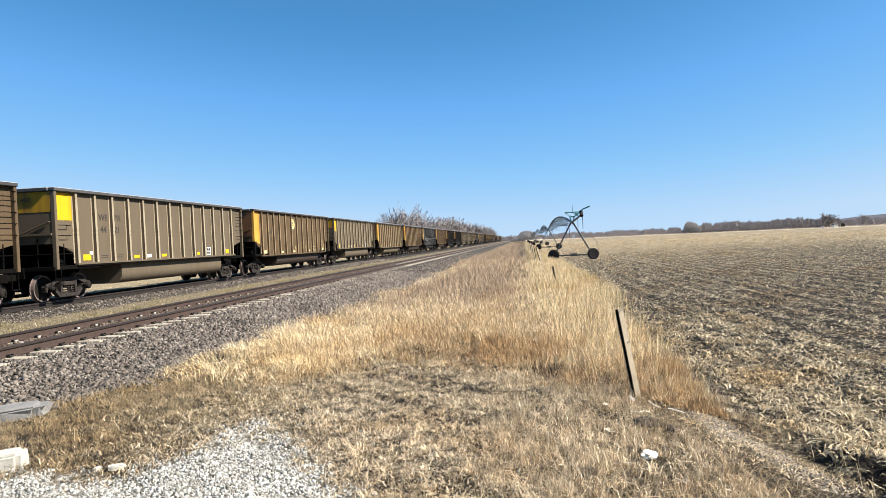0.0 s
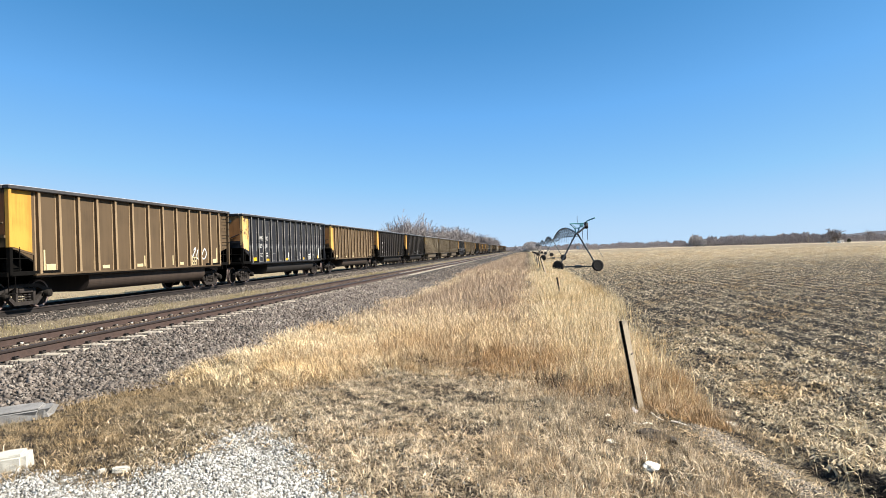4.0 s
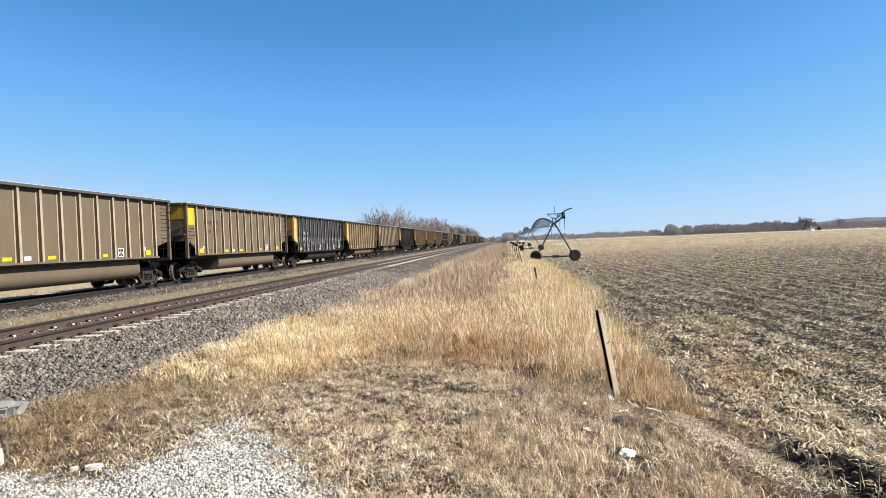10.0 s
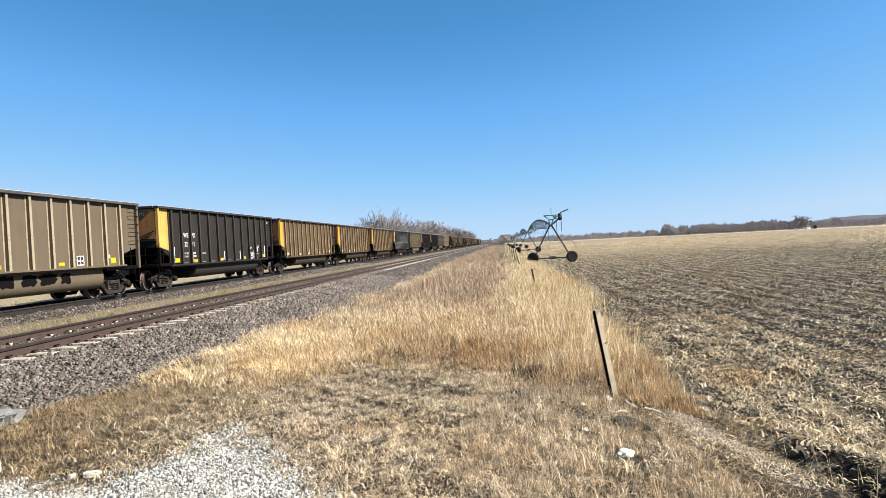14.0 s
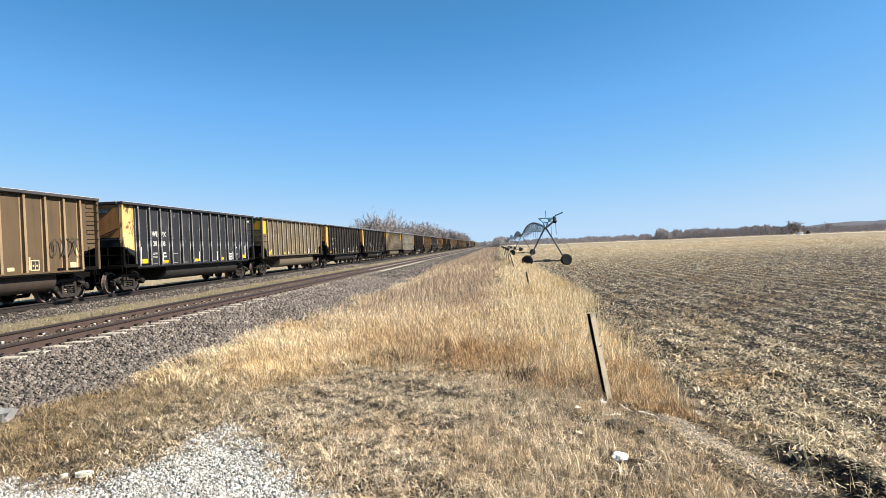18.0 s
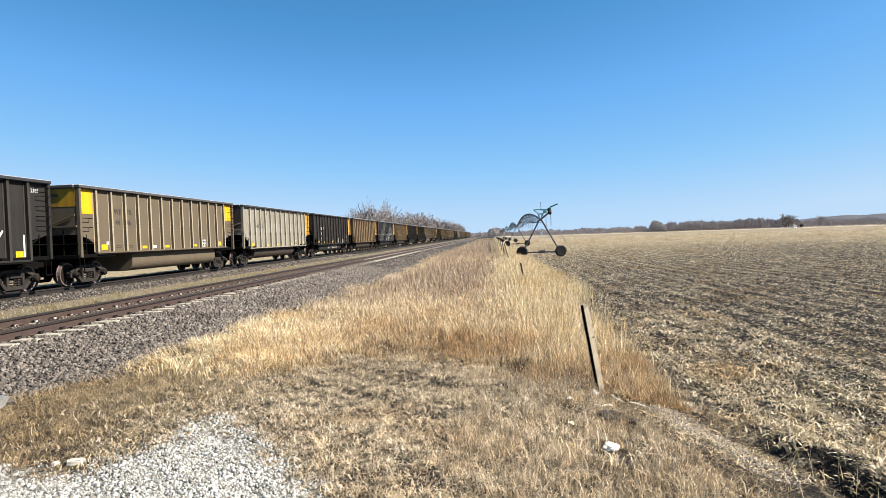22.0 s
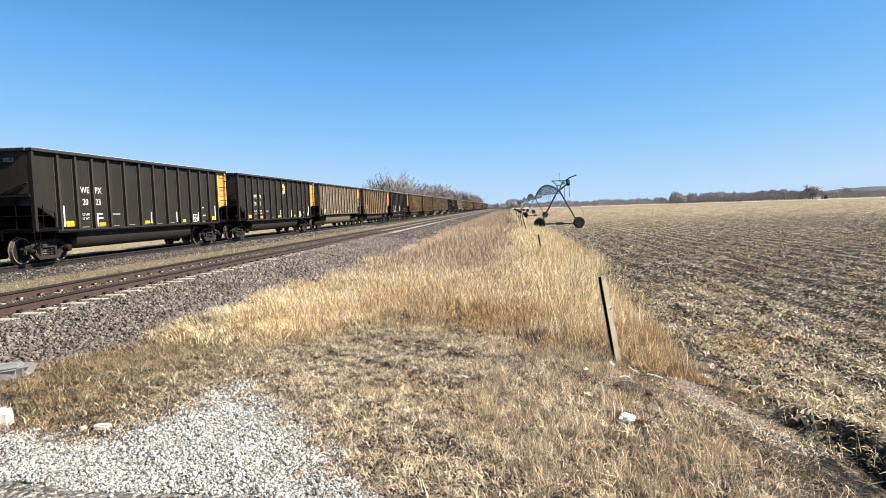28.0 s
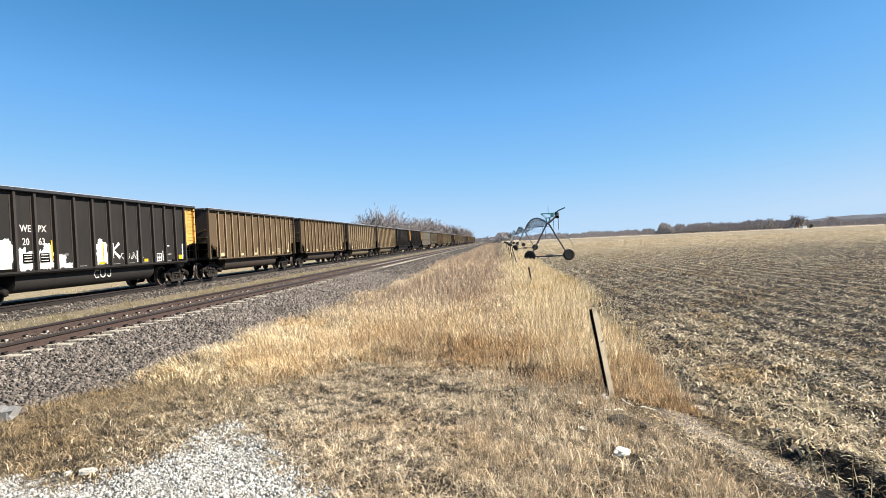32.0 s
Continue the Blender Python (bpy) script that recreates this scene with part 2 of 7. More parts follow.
M["clip"] = simple("rail_clip_steel", (0.03, 0.026, 0.023), 0.7, 0.2, 0.3)
M["pad"] = simple("white_insulator_pad", (0.36, 0.335, 0.30), 0.7, 0, 0.25)
M["oldwood"] = simple("weathered_grey_wood", (0.29, 0.24, 0.17), 0.9, 0, 0.35, 5.0, 0.5)
M["darkwood"] = simple("old_dark_wood", (0.05, 0.042, 0.035), 0.9, 0, 0.35)
M["galv"] = simple("galvanised_steel", (0.075, 0.088, 0.096), 0.5, 0.45, 0.2)
M["teal"] = simple("teal_paint", (0.10, 0.27, 0.28), 0.5, 0, 0.2)
M["tyre"] = simple("black_rubber", (0.022, 0.019, 0.018), 0.9, 0, 0.35)
M["hub"] = simple("rusty_wheel_rim", (0.12, 0.055, 0.035), 0.7, 0.2, 0.3)
M["whitebox"] = simple("white_box_paint", (0.78, 0.78, 0.76), 0.5, 0, 0.1)
M["limestone"] = simple("pale_limestone", (0.47, 0.445, 0.38), 0.9, 0, 0.12, 8.0, 0.5)
M["bark"] = simple("grey_brown_bark", (0.17, 0.14, 0.12), 0.95, 0, 0.3)
M["twig"] = islands("bare_twigs", (0.155, 0.133, 0.125), (0.29, 0.255, 0.238), (0.215, 0.187, 0.174))
# paled and greyed: distance haze is mixed into these twig colours
M["farwood"] = islands("far_bare_woods", (0.165, 0.146, 0.148), (0.26, 0.235, 0.235), (0.21, 0.188, 0.188))
M["palewood"] = islands("pale_grey_thicket", (0.25, 0.23, 0.225), (0.38, 0.355, 0.345), (0.31, 0.288, 0.28))
M["evergreen"] = islands("dark_cedar", (0.022, 0.030, 0.018), (0.045, 0.045, 0.030))
M["silo"] = simple("hazy_grey_silo_steel", (0.42, 0.43, 0.44), 0.7, 0, 0.1)
M["roof"] = simple("grey_shingle", (0.12, 0.115, 0.11), 0.9)
M["ballast_rock"] = islands("grey_pink_granite", (0.034, 0.029, 0.026), (0.20, 0.168, 0.140), (0.080, 0.067, 0.057), (0.155, 0.124, 0.102), (0.27, 0.236, 0.20))
M["rust_rock"] = islands("rust_stained_granite", (0.030, 0.020, 0.014), (0.12, 0.085, 0.060), (0.065, 0.045, 0.032), (0.20, 0.155, 0.115))
M["white_rock"] = islands("white_crushed_limestone", (0.30, 0.285, 0.25), (0.54, 0.53, 0.49), (0.38, 0.365, 0.325), (0.15, 0.135, 0.11), (0.62, 0.61, 0.575))
M["clod"] = islands("dark_soil_clods", (0.033, 0.026, 0.020), (0.066, 0.053, 0.040), (0.048, 0.037, 0.028))
M["straw"] = dry_leaf("pale_corn_stalks", (0.70, 0.57, 0.38), (0.90, 0.78, 0.57), (0.42, 0.325, 0.20), (0.80, 0.67, 0.465))
M["creamy"] = dry_leaf("cream_grass", (0.92, 0.76, 0.48), (0.76, 0.58, 0.33), (0.95, 0.83, 0.58), (0.56, 0.40, 0.20), (0.92, 0.77, 0.50), rusty=(0.84, 0.72, 0.54), thinness=0.2)
M["husk"] = dry_leaf("bleached_corn_husks", (0.60, 0.48, 0.305), (0.84, 0.70, 0.48), (0.33, 0.25, 0.15), (0.52, 0.41, 0.26), rusty=(0.84, 0.74, 0.60))
M["blond"] = dry_leaf("tall_blond_grass", (0.90, 0.725, 0.47), (0.74, 0.545, 0.315), (0.95, 0.815, 0.59), (0.55, 0.39, 0.205), (0.92, 0.765, 0.535), rusty=(0.82, 0.70, 0.55))
M["thatch"] = dry_leaf("short_dry_grass", (0.66, 0.51, 0.325), (0.35, 0.245, 0.14), (0.87, 0.72, 0.515), (0.52, 0.41, 0.27), (0.75, 0.60, 0.41), rusty=(0.90, 0.85, 0.78))
M["rust"] = dry_leaf("rusty_dead_weeds", (0.58, 0.40, 0.215), (0.34, 0.22, 0.115), (0.74, 0.56, 0.33), (0.46, 0.31, 0.165), rusty=(0.86, 0.76, 0.66), thinness=0.16, dark=0.34)
M["dull"] = dry_leaf("dull_brown_weeds", (0.54, 0.40, 0.275), (0.39, 0.28, 0.19), (0.66, 0.50, 0.35), rusty=(0.9, 0.84, 0.78), thinness=0.12, dark=0.6)
M["buff"] = dry_leaf("buff_brown_weeds", (0.56, 0.42, 0.285), (0.40, 0.29, 0.195), (0.68, 0.53, 0.37), rusty=(0.9, 0.84, 0.78), thinness=0.14, dark=0.6)
M["plume"] = dry_leaf("pale_seed_heads", (0.84, 0.66, 0.42), (0.92, 0.77, 0.54), (0.68, 0.50, 0.29), rusty=(0.9, 0.8, 0.66), thinness=0.25, dark=0.6)
# dark blades whose colour stands for shade at the foot of tall grass
M["forb"] = dry_leaf("dark_withered_weeds", (0.12, 0.078, 0.045), (0.07, 0.046, 0.028), (0.20, 0.135, 0.08), rusty=(0.9, 0.84, 0.78), thinness=0.05, dark=0.5)
M["litter"] = dry_leaf("bleached_leaf_litter", (0.60, 0.49, 0.33), (0.42, 0.325, 0.205), (0.80, 0.67, 0.48), (0.50, 0.39, 0.25), rusty=(0.88, 0.80, 0.70), dark=0.35)
M["bleached"] = simple("bleached_stalk", (0.74, 0.66, 0.52), 0.8, 0, 0.2, 20.0, 0.3)
M["scrap"] = simple("soiled_white_paper", (0.66, 0.63, 0.66), 0.7, 0, 0.2, 30.0, 0.2)
M["mud"] = islands("pale_dry_mud_crumbs", (0.20, 0.165, 0.125), (0.32, 0.27, 0.21), (0.26, 0.215, 0.165))
M["weeds"] = dry_leaf("brown_dry_weeds", (0.35, 0.26, 0.15), (0.19, 0.14, 0.08), (0.52, 0.40, 0.245), (0.27, 0.20, 0.112), rusty=(0.95, 0.86, 0.72))
M["verge"] = dry_leaf("greenish_dry_grass", (0.52, 0.44, 0.29), (0.36, 0.30, 0.20), (0.66, 0.57, 0.40), rusty=(0.9, 0.88, 0.82))
M["olive"] = dry_leaf("yellow_green_grass", (0.36, 0.30, 0.165), (0.25, 0.21, 0.115), (0.46, 0.39, 0.23), rusty=(0.95, 0.92, 0.86), dark=0.5)
M["chalk"] = simple("chalky_white_stone", (0.70, 0.66, 0.57), 0.9, 0, 0.15, 12.0, 0.5)
M["slab"] = simple("old_grey_concrete", (0.21, 0.20, 0.185), 0.9, 0, 0.35, 7.0, 0.5)
M["ridge"] = simple("wooded_hillside", (0.085, 0.085, 0.095), 0.95, 0, 0.2, 0.05, 0.0)


# ---- tools ----
def mesh_of(name, bm, material, smooth=False):
    me = bpy.data.meshes.new(name)
    bm.normal_update()
    bm.to_mesh(me)
    bm.free()
    for m in material if isinstance(material, (list, tuple)) else [material]:
        me.materials.append(m)
    if smooth:
        me.polygons.foreach_set("use_smooth", [True] * len(me.polygons))
    return me


def part(name, bm, material, parent, label="", smooth=False, at=None):
    """Links a bmesh (or a ready mesh) as one mesh object under a thing or a part."""
    me = mesh_of(name, bm, material, smooth) if isinstance(bm, bmesh.types.BMesh) else bm
    ob = new(name, me)
    ob.parent = parent
    if at is not None:
        ob.matrix_basis = at
    return tagged(ob, label)


def thing(name, label, category, group="", kind="", at=None, data=None):
    ob = new(name, data)
    if at is not None:
        ob.matrix_basis = at
    return tagged(ob, label, category, group, kind)


def box(bm, x0, x1, y0, y1, z0, z1, bevel=0.0):
    vs = [bm.verts.new((x, y, z)) for z in (z0, z1) for y in (y0, y1) for x in (x0, x1)]
    fs = [bm.faces.new([vs[i] for i in q]) for q in ((0, 2, 3, 1), (4, 5, 7, 6), (0, 1, 5, 4), (2, 6, 7, 3), (0, 4, 6, 2), (1, 3, 7, 5))]
    if bevel:
        edges = list({e for f in fs for e in f.edges})
        bmesh.ops.bevel(bm, geom=edges, offset=bevel, segments=1, affect="EDGES")
    return bm


def boxes(*specs, bevel=0.0):
    bm = bmesh.new()
    for s in specs:
        box(bm, *s, bevel=bevel)
    return bm


def prism(bm, pts, axis, a, b):
    """A closed outline in two axes, drawn out along the third from a to b."""
    def at(u, v, w):
        p = [u, v]
        p.insert("xyz".index(axis), w)
        return bm.verts.new(p)
    lo = [at(u, v, a) for u, v in pts]
    hi = [at(u, v, b) for u, v in pts]
    n = len(pts)
    bm.faces.new(lo)
    bm.faces.new(hi[::-1])
    for i in range(n):
        bm.faces.new((lo[i], hi[i], hi[(i + 1) % n], lo[(i + 1) % n]))
    bmesh.ops.recalc_face_normals(bm, faces=bm.faces)
    return bm


def tube(bm, p, q, r0, r1=None, sides=8, cap=True):
    """A round bar from p to q."""
    r1 = r0 if r1 is None else r1
    p, q = Vector(p), Vector(q)
    d = (q - p).normalized()
    u = d.orthogonal().normalized()
    v = d.cross(u)
    rings = []
    for c, r in ((p, r0), (q, r1)):
        rings.append([bm.verts.new(c + r * (math.cos(6.28319 * i / sides) * u + math.sin(6.28319 * i / sides) * v)) for i in range(sides)])
    for i in range(sides):
        j = (i + 1) % sides
        bm.faces.new((rings[0][i], rings[0][j], rings[1][j], rings[1][i]))
    if cap:
        bm.faces.new(rings[0][::-1])
        bm.faces.new(rings[1])
    return bm


def bent_bar(pts, r, sides=6):
    """One bent bar or pipe through points, in one piece."""
    bm = bmesh.new()
    pts = [Vector(p) for p in pts]
    rings = []
    for i, p in enumerate(pts):
        d = (pts[min(i + 1, len(pts) - 1)] - pts[max(i - 1, 0)]).normalized()
        u = d.cross(Vector((1, 0, 0.01))).normalized()
        v = d.cross(u)
        rings.append([bm.verts.new(p + r * (math.cos(6.28319 * k / sides) * u + math.sin(6.28319 * k / sides) * v)) for k in range(sides)])
    for a, b in zip(rings, rings[1:]):
        for k in range(sides):
            bm.faces.new((a[k], a[(k + 1) % sides], b[(k + 1) % sides], b[k]))
    bm.faces.new(rings[0][::-1])
    bm.faces.new(rings[-1])
    bmesh.ops.recalc_face_normals(bm, faces=bm.faces)
    return bm


def bar(p, q, r, sides=8):
    return tube(bmesh.new(), p, q, r, sides=sides)


def lathe(bm, profile, axis="x", seg=24, at=(0, 0, 0)):
    """Turns a profile of (along, radius) round an axis."""
    rings = []
    for a, r in profile:
        ring = []
        for i in range(seg):
            c, s = r * math.cos(6.28319 * i / seg), r * math.sin(6.28319 * i / seg)
            p = {"x": (a, c, s), "y": (c, a, s), "z": (c, s, a)}[axis]
            ring.append(bm.verts.new(Vector(p) + Vector(at)))
        rings.append(ring)
    for r0, r1 in zip(rings, rings[1:]):
        for i in range(seg):
            j = (i + 1) % seg
            bm.faces.new((r0[i], r0[j], r1[j], r1[i]))
    bm.faces.new(rings[0][::-1])
    bm.faces.new(rings[-1])
    bmesh.ops.recalc_face_normals(bm, faces=bm.faces)
    return bm


def raw_mesh(name, co, loops, starts, totals, material):
    """A mesh straight from arrays."""
    me = bpy.data.meshes.new(name)
    me.vertices.add(len(co))
    me.vertices.foreach_set("co", np.ascontiguousarray(co, np.float32).ravel())
    me.loops.add(len(loops))
    me.loops.foreach_set("vertex_index", np.ascontiguousarray(loops, np.int32))
    me.polygons.add(len(starts))
    me.polygons.foreach_set("loop_start", np.ascontiguousarray(starts, np.int32))
    me.polygons.foreach_set("loop_total", np.ascontiguousarray(totals, np.int32))
    me.update(calc_edges=True)
    me.validate()
    me.materials.append(material)
    return me


def scatter(name, verts, faces, place, size, turn, material):
    """Many copies of small solids in one mesh. verts: k x n x 3 templates; place: m x 3; size: m x 3; turn: m x 3 x 3."""
    m, k = len(place), len(verts)
    which = np.arange(m) % k
    v = verts[which] * size[:, None, :]
    v = np.einsum("mij,mnj->mni", turn, v) + place[:, None, :]
    n = v.shape[1]
    faces = np.asarray(faces)
    loops = (faces[None] + (np.arange(m) * n)[:, None, None]).ravel()
    count = m * len(faces)
    w = faces.shape[1]
    return raw_mesh(name, v.reshape(-1, 3), loops, np.arange(count) * w, np.full(count, w), material)


RNG = np.random.default_rng(7)


def turns(m):
    """Random turns as matrices."""
    q = RNG.normal(size=(m, 4))
    q /= np.linalg.norm(q, axis=1)[:, None]
    w, x, y, z = q.T
    return np.stack([np.stack([1 - 2 * (y * y + z * z), 2 * (x * y - z * w), 2 * (x * z + y * w)], -1),
                     np.stack([2 * (x * y + z * w), 1 - 2 * (x * x + z * z), 2 * (y * z - x * w)], -1),
                     np.stack([2 * (x * z - y * w), 2 * (y * z + x * w), 1 - 2 * (x * x + y * y)], -1)], 1)


PHI = (1 + 5 ** 0.5) / 2
ICO = np.array([(-1, PHI, 0), (1, PHI, 0), (-1, -PHI, 0), (1, -PHI, 0), (0, -1, PHI), (0, 1, PHI), (0, -1, -PHI), (0, 1, -PHI),
                (PHI, 0, -1), (PHI, 0, 1), (-PHI, 0, -1), (-PHI, 0, 1)]) / 1.902
ICO_FACES = [(0, 11, 5), (0, 5, 1), (0, 1, 7), (0, 7, 10), (0, 10, 11), (1, 5, 9), (5, 11, 4), (11, 10, 2), (10, 7, 6), (7, 1, 8),
             (3, 9, 4), (3, 4, 2), (3, 2, 6), (3, 6, 8), (3, 8, 9), (4, 9, 5), (2, 4, 11), (6, 2, 10), (8, 6, 7), (9, 8, 1)]


def stone_shapes(k=8, rough=0.32):
    return ICO[None] * (1 + rough * (RNG.random((k, 12, 1)) - 0.5) * 2)


def stones(name, place, size, material, rough=0.32):
    m = len(place)
    s = size[:, None] * (0.65 + 0.7 * RNG.random((m, 3)))
    return scatter(name, stone_shapes(10, rough), ICO_FACES, place, s, turns(m), material)


OCTA = np.array([(1, 0, 0), (-1, 0, 0), (0, 1, 0), (0, -1, 0), (0, 0, 1), (0, 0, -1)], float)
OCTA_FACES = [(0, 2, 4), (2, 1, 4), (1, 3, 4), (3, 0, 4), (2, 0, 5), (1, 2, 5), (3, 1, 5), (0, 3, 5)]


def chips(name, place, size, material):
    """Crushed rock: sharp-edged pieces with few flat faces."""
    m = len(place)
    shapes = OCTA[None] + RNG.normal(0, 0.34, (16, 6, 3))
    return scatter(name, shapes, OCTA_FACES, place, size[:, None] * (0.6 + 0.8 * RNG.random((m, 3))), turns(m), material)


def blades(name, place, height, width, lean, material, droop=0.5, heading=None):
    """Dry grass: each blade is a narrow bent strip that ends in a point."""
    m = len(place)
    a, b = RNG.random(m) * 6.283, RNG.random(m) * 6.283
    if heading is not None:
        b = heading + RNG.normal(0, 0.45, m)
    side = np.stack([np.cos(a), np.sin(a), 0 * a], -1) * (width / 2)[:, None]
    out = np.stack([np.cos(b), np.sin(b), 0 * b], -1) * (height * lean)[:, None]
    up = np.zeros((m, 3))
    up[:, 2] = height
    mid = place + out * 0.35 + up * 0.58
    tip = place + out * (1 + droop * 0.4) + up * (1.0 - 0.5 * droop * np.minimum(lean, 1.4))[:, None]
    v = np.stack([place - side, place + side, mid + side * 0.8, mid - side * 0.8, tip], 1)
    base = (np.arange(m) * 5)[:, None]
    loops = np.concatenate([base + [0, 1, 2, 3], base + [3, 2, 4]], 1).ravel()
    starts = (np.arange(m)[:, None] * 7 + [0, 4]).ravel()
    totals = np.tile([4, 3], m)
    return raw_mesh(name, v.reshape(-1, 3), loops, starts, totals, material)


def needles(name, place, height, width, lean, material):
    """Fine straight stems: each one is a single sliver that ends in a point."""
    m = len(place)
    a, b = RNG.random(m) * 6.283, RNG.random(m) * 6.283
    side = np.stack([np.cos(a), np.sin(a), 0 * a], -1) * (width / 2)[:, None]
    tip = place + np.stack([np.cos(b) * height * lean, np.sin(b) * height * lean, height], -1)
    v = np.stack([place - side, place + side, tip], 1)
    return raw_mesh(name, v.reshape(-1, 3), np.arange(3 * m), np.arange(m) * 3, np.full(m, 3), material)


def text_mesh(name, words, size, material):
    """Lettering as a flat mesh in the built-in font, reading along +y seen from +x."""
    cu = bpy.data.curves.new(name, "FONT")
    cu.body, cu.size, cu.align_x = words, size, "LEFT"
    cu.extrude = 0.004
    cu.resolution_u = 2
    cu.offset = size * 0.012
    tmp = bpy.data.objects.new(name, cu)
    scene.collection.objects.link(tmp)
    dg = bpy.context.evaluated_depsgraph_get()
    me = bpy.data.meshes.new_from_object(tmp.evaluated_get(dg))
    bpy.data.objects.remove(tmp)
    bpy.data.curves.remove(cu)
    me.transform(Matrix(((0, 0, 1, 0), (1, 0, 0, 0), (0, 1, 0, 0), (0, 0, 0, 1))))
    me.materials.clear()
    me.materials.append(material)
    me.name = name
    return me


def ribbon(bm, pts, width, x, thick=0.005):
    """A sprayed line on the side of a wagon through (y, z) points."""
    v = [Vector((0, a, b)) for a, b in pts]
    rows = []
    for i, p in enumerate(v):
        d = (v[min(i + 1, len(v) - 1)] - v[max(i - 1, 0)]).normalized()
        n = Vector((0, -d.z, d.y)) * width / 2
        rows.append((bm.verts.new((x + thick, p.y + n.y, p.z + n.z)), bm.verts.new((x + thick, p.y - n.y, p.z - n.z))))
    for (a, b), (c, d) in zip(rows, rows[1:]):
        bm.faces.new((a, b, d, c))
    return bm


STROKES = {"W": [[(0, 1), (0.2, 0), (0.5, 0.7), (0.8, 0), (1, 1)]], "I": [[(0.5, 1), (0.5, 0)]], "F": [[(0.1, 0), (0.1, 1), (0.9, 1)], [(0.1, 0.55), (0.75, 0.55)]],
           "O": [[(0.5 + 0.5 * math.cos(0.5236 * i), 0.5 + 0.5 * math.sin(0.5236 * i)) for i in range(13)]], "P": [[(0.1, 0), (0.1, 1), (0.8, 0.95), (0.85, 0.6), (0.1, 0.5)]],
           "S": [[(0.9, 0.95), (0.3, 0.9), (0.1, 0.7), (0.8, 0.45), (0.8, 0.1), (0.1, 0.05)]], "Y": [[(0, 1), (0.5, 0.5), (0.5, 0)], [(1, 1), (0.5, 0.5)]], "C": [[(1, 0.9), (0.4, 1), (0.05, 0.5), (0.4, 0), (1, 0.1)]],
           "U": [[(0, 1), (0.05, 0.2), (0.5, 0), (0.9, 0.2), (0.95, 1)]], "J": [[(0.8, 1), (0.75, 0.15), (0.35, 0), (0.05, 0.25)]], "K": [[(0.15, 0), (0.15, 1)], [(0.9, 1), (0.2, 0.5), (0.95, 0)]]}


def sprayed(glyph, y0, y1, z0, z1, width, x):
    """One sprayed letter of plain strokes."""
    bm = bmesh.new()
    for k, line in enumerate(STROKES[glyph]):
        ribbon(bm, [(y0 + (y1 - y0) * u, z0 + (z1 - z0) * v) for u, v in line], width, x + 0.002 * k)
    return bm


def scribble(seed, y0, y1, z0, z1, letters, width, x):
    """Unreadable sprayed lettering: a row of looping strokes."""
    rnd = random.Random(seed)
    bm = bmesh.new()
    w = (y1 - y0) / letters
    for k in range(letters):
        cy, cz = y0 + w * (k + 0.5), (z0 + z1) / 2
        a0, turn = rnd.uniform(0, 6.28), rnd.choice((-1, 1)) * rnd.uniform(3.5, 6.5)
        f, g = rnd.uniform(0.7, 1.6), rnd.uniform(0.8, 1.3)
        pts = [(cy + 0.42 * w * math.cos(a0 + turn * i / 9 * f), cz + 0.46 * (z1 - z0) * math.sin(a0 * 1.7 + turn * i / 9 * g)) for i in range(10)]
        ribbon(bm, pts, width, x)
    return bm


def blot(seed, y0, y1, z0, z1, x, points=22):
    """A sprayed patch with a ragged outline."""
    rnd = random.Random(seed)
    cy, cz, ry, rz = (y0 + y1) / 2, (z0 + z1) / 2, (y1 - y0) / 2, (z1 - z0) / 2
    bm = bmesh.new()
    vs = []
    for i in range(points):
        a = 6.28319 * i / points
        k = 0.75 + 0.35 * rnd.random()
        c, s = math.cos(a), math.sin(a)
        m = max(abs(c), abs(s))
        vs.append(bm.verts.new((x, cy + ry * k * c / m, cz + rz * k * s / m)))
    f = bm.faces.new(vs)
    e = bmesh.ops.extrude_face_region(bm, geom=[f])
    bmesh.ops.translate(bm, verts=[v for v in e["geom"] if isinstance(v, bmesh.types.BMVert)], vec=(0.004, 0, 0))
    bmesh.ops.recalc_face_normals(bm, faces=bm.faces)
    return bm


# ---- ground ----
FURROW_X = 2.68
TRAIN_X, TRACK_X = -17.08, -9.62  # centre lines of the two tracks; rail tops lie at z = 0


def step(v, a, b):
    t = np.clip((v - a) / (b - a), 0, 1)
    return t * t * (3 - 2 * t)


def lumps(x, y, s):
    """Cheap smooth unevenness without a grid."""
    return (np.sin(x * s * 1.3 + 1.7 * np.sin(y * s * 0.7)) + np.sin(y * s * 1.1 + 2.1 * np.sin(x * s * 0.9 + 1.0)) + np.sin((x + y) * s * 2.3)) / 3


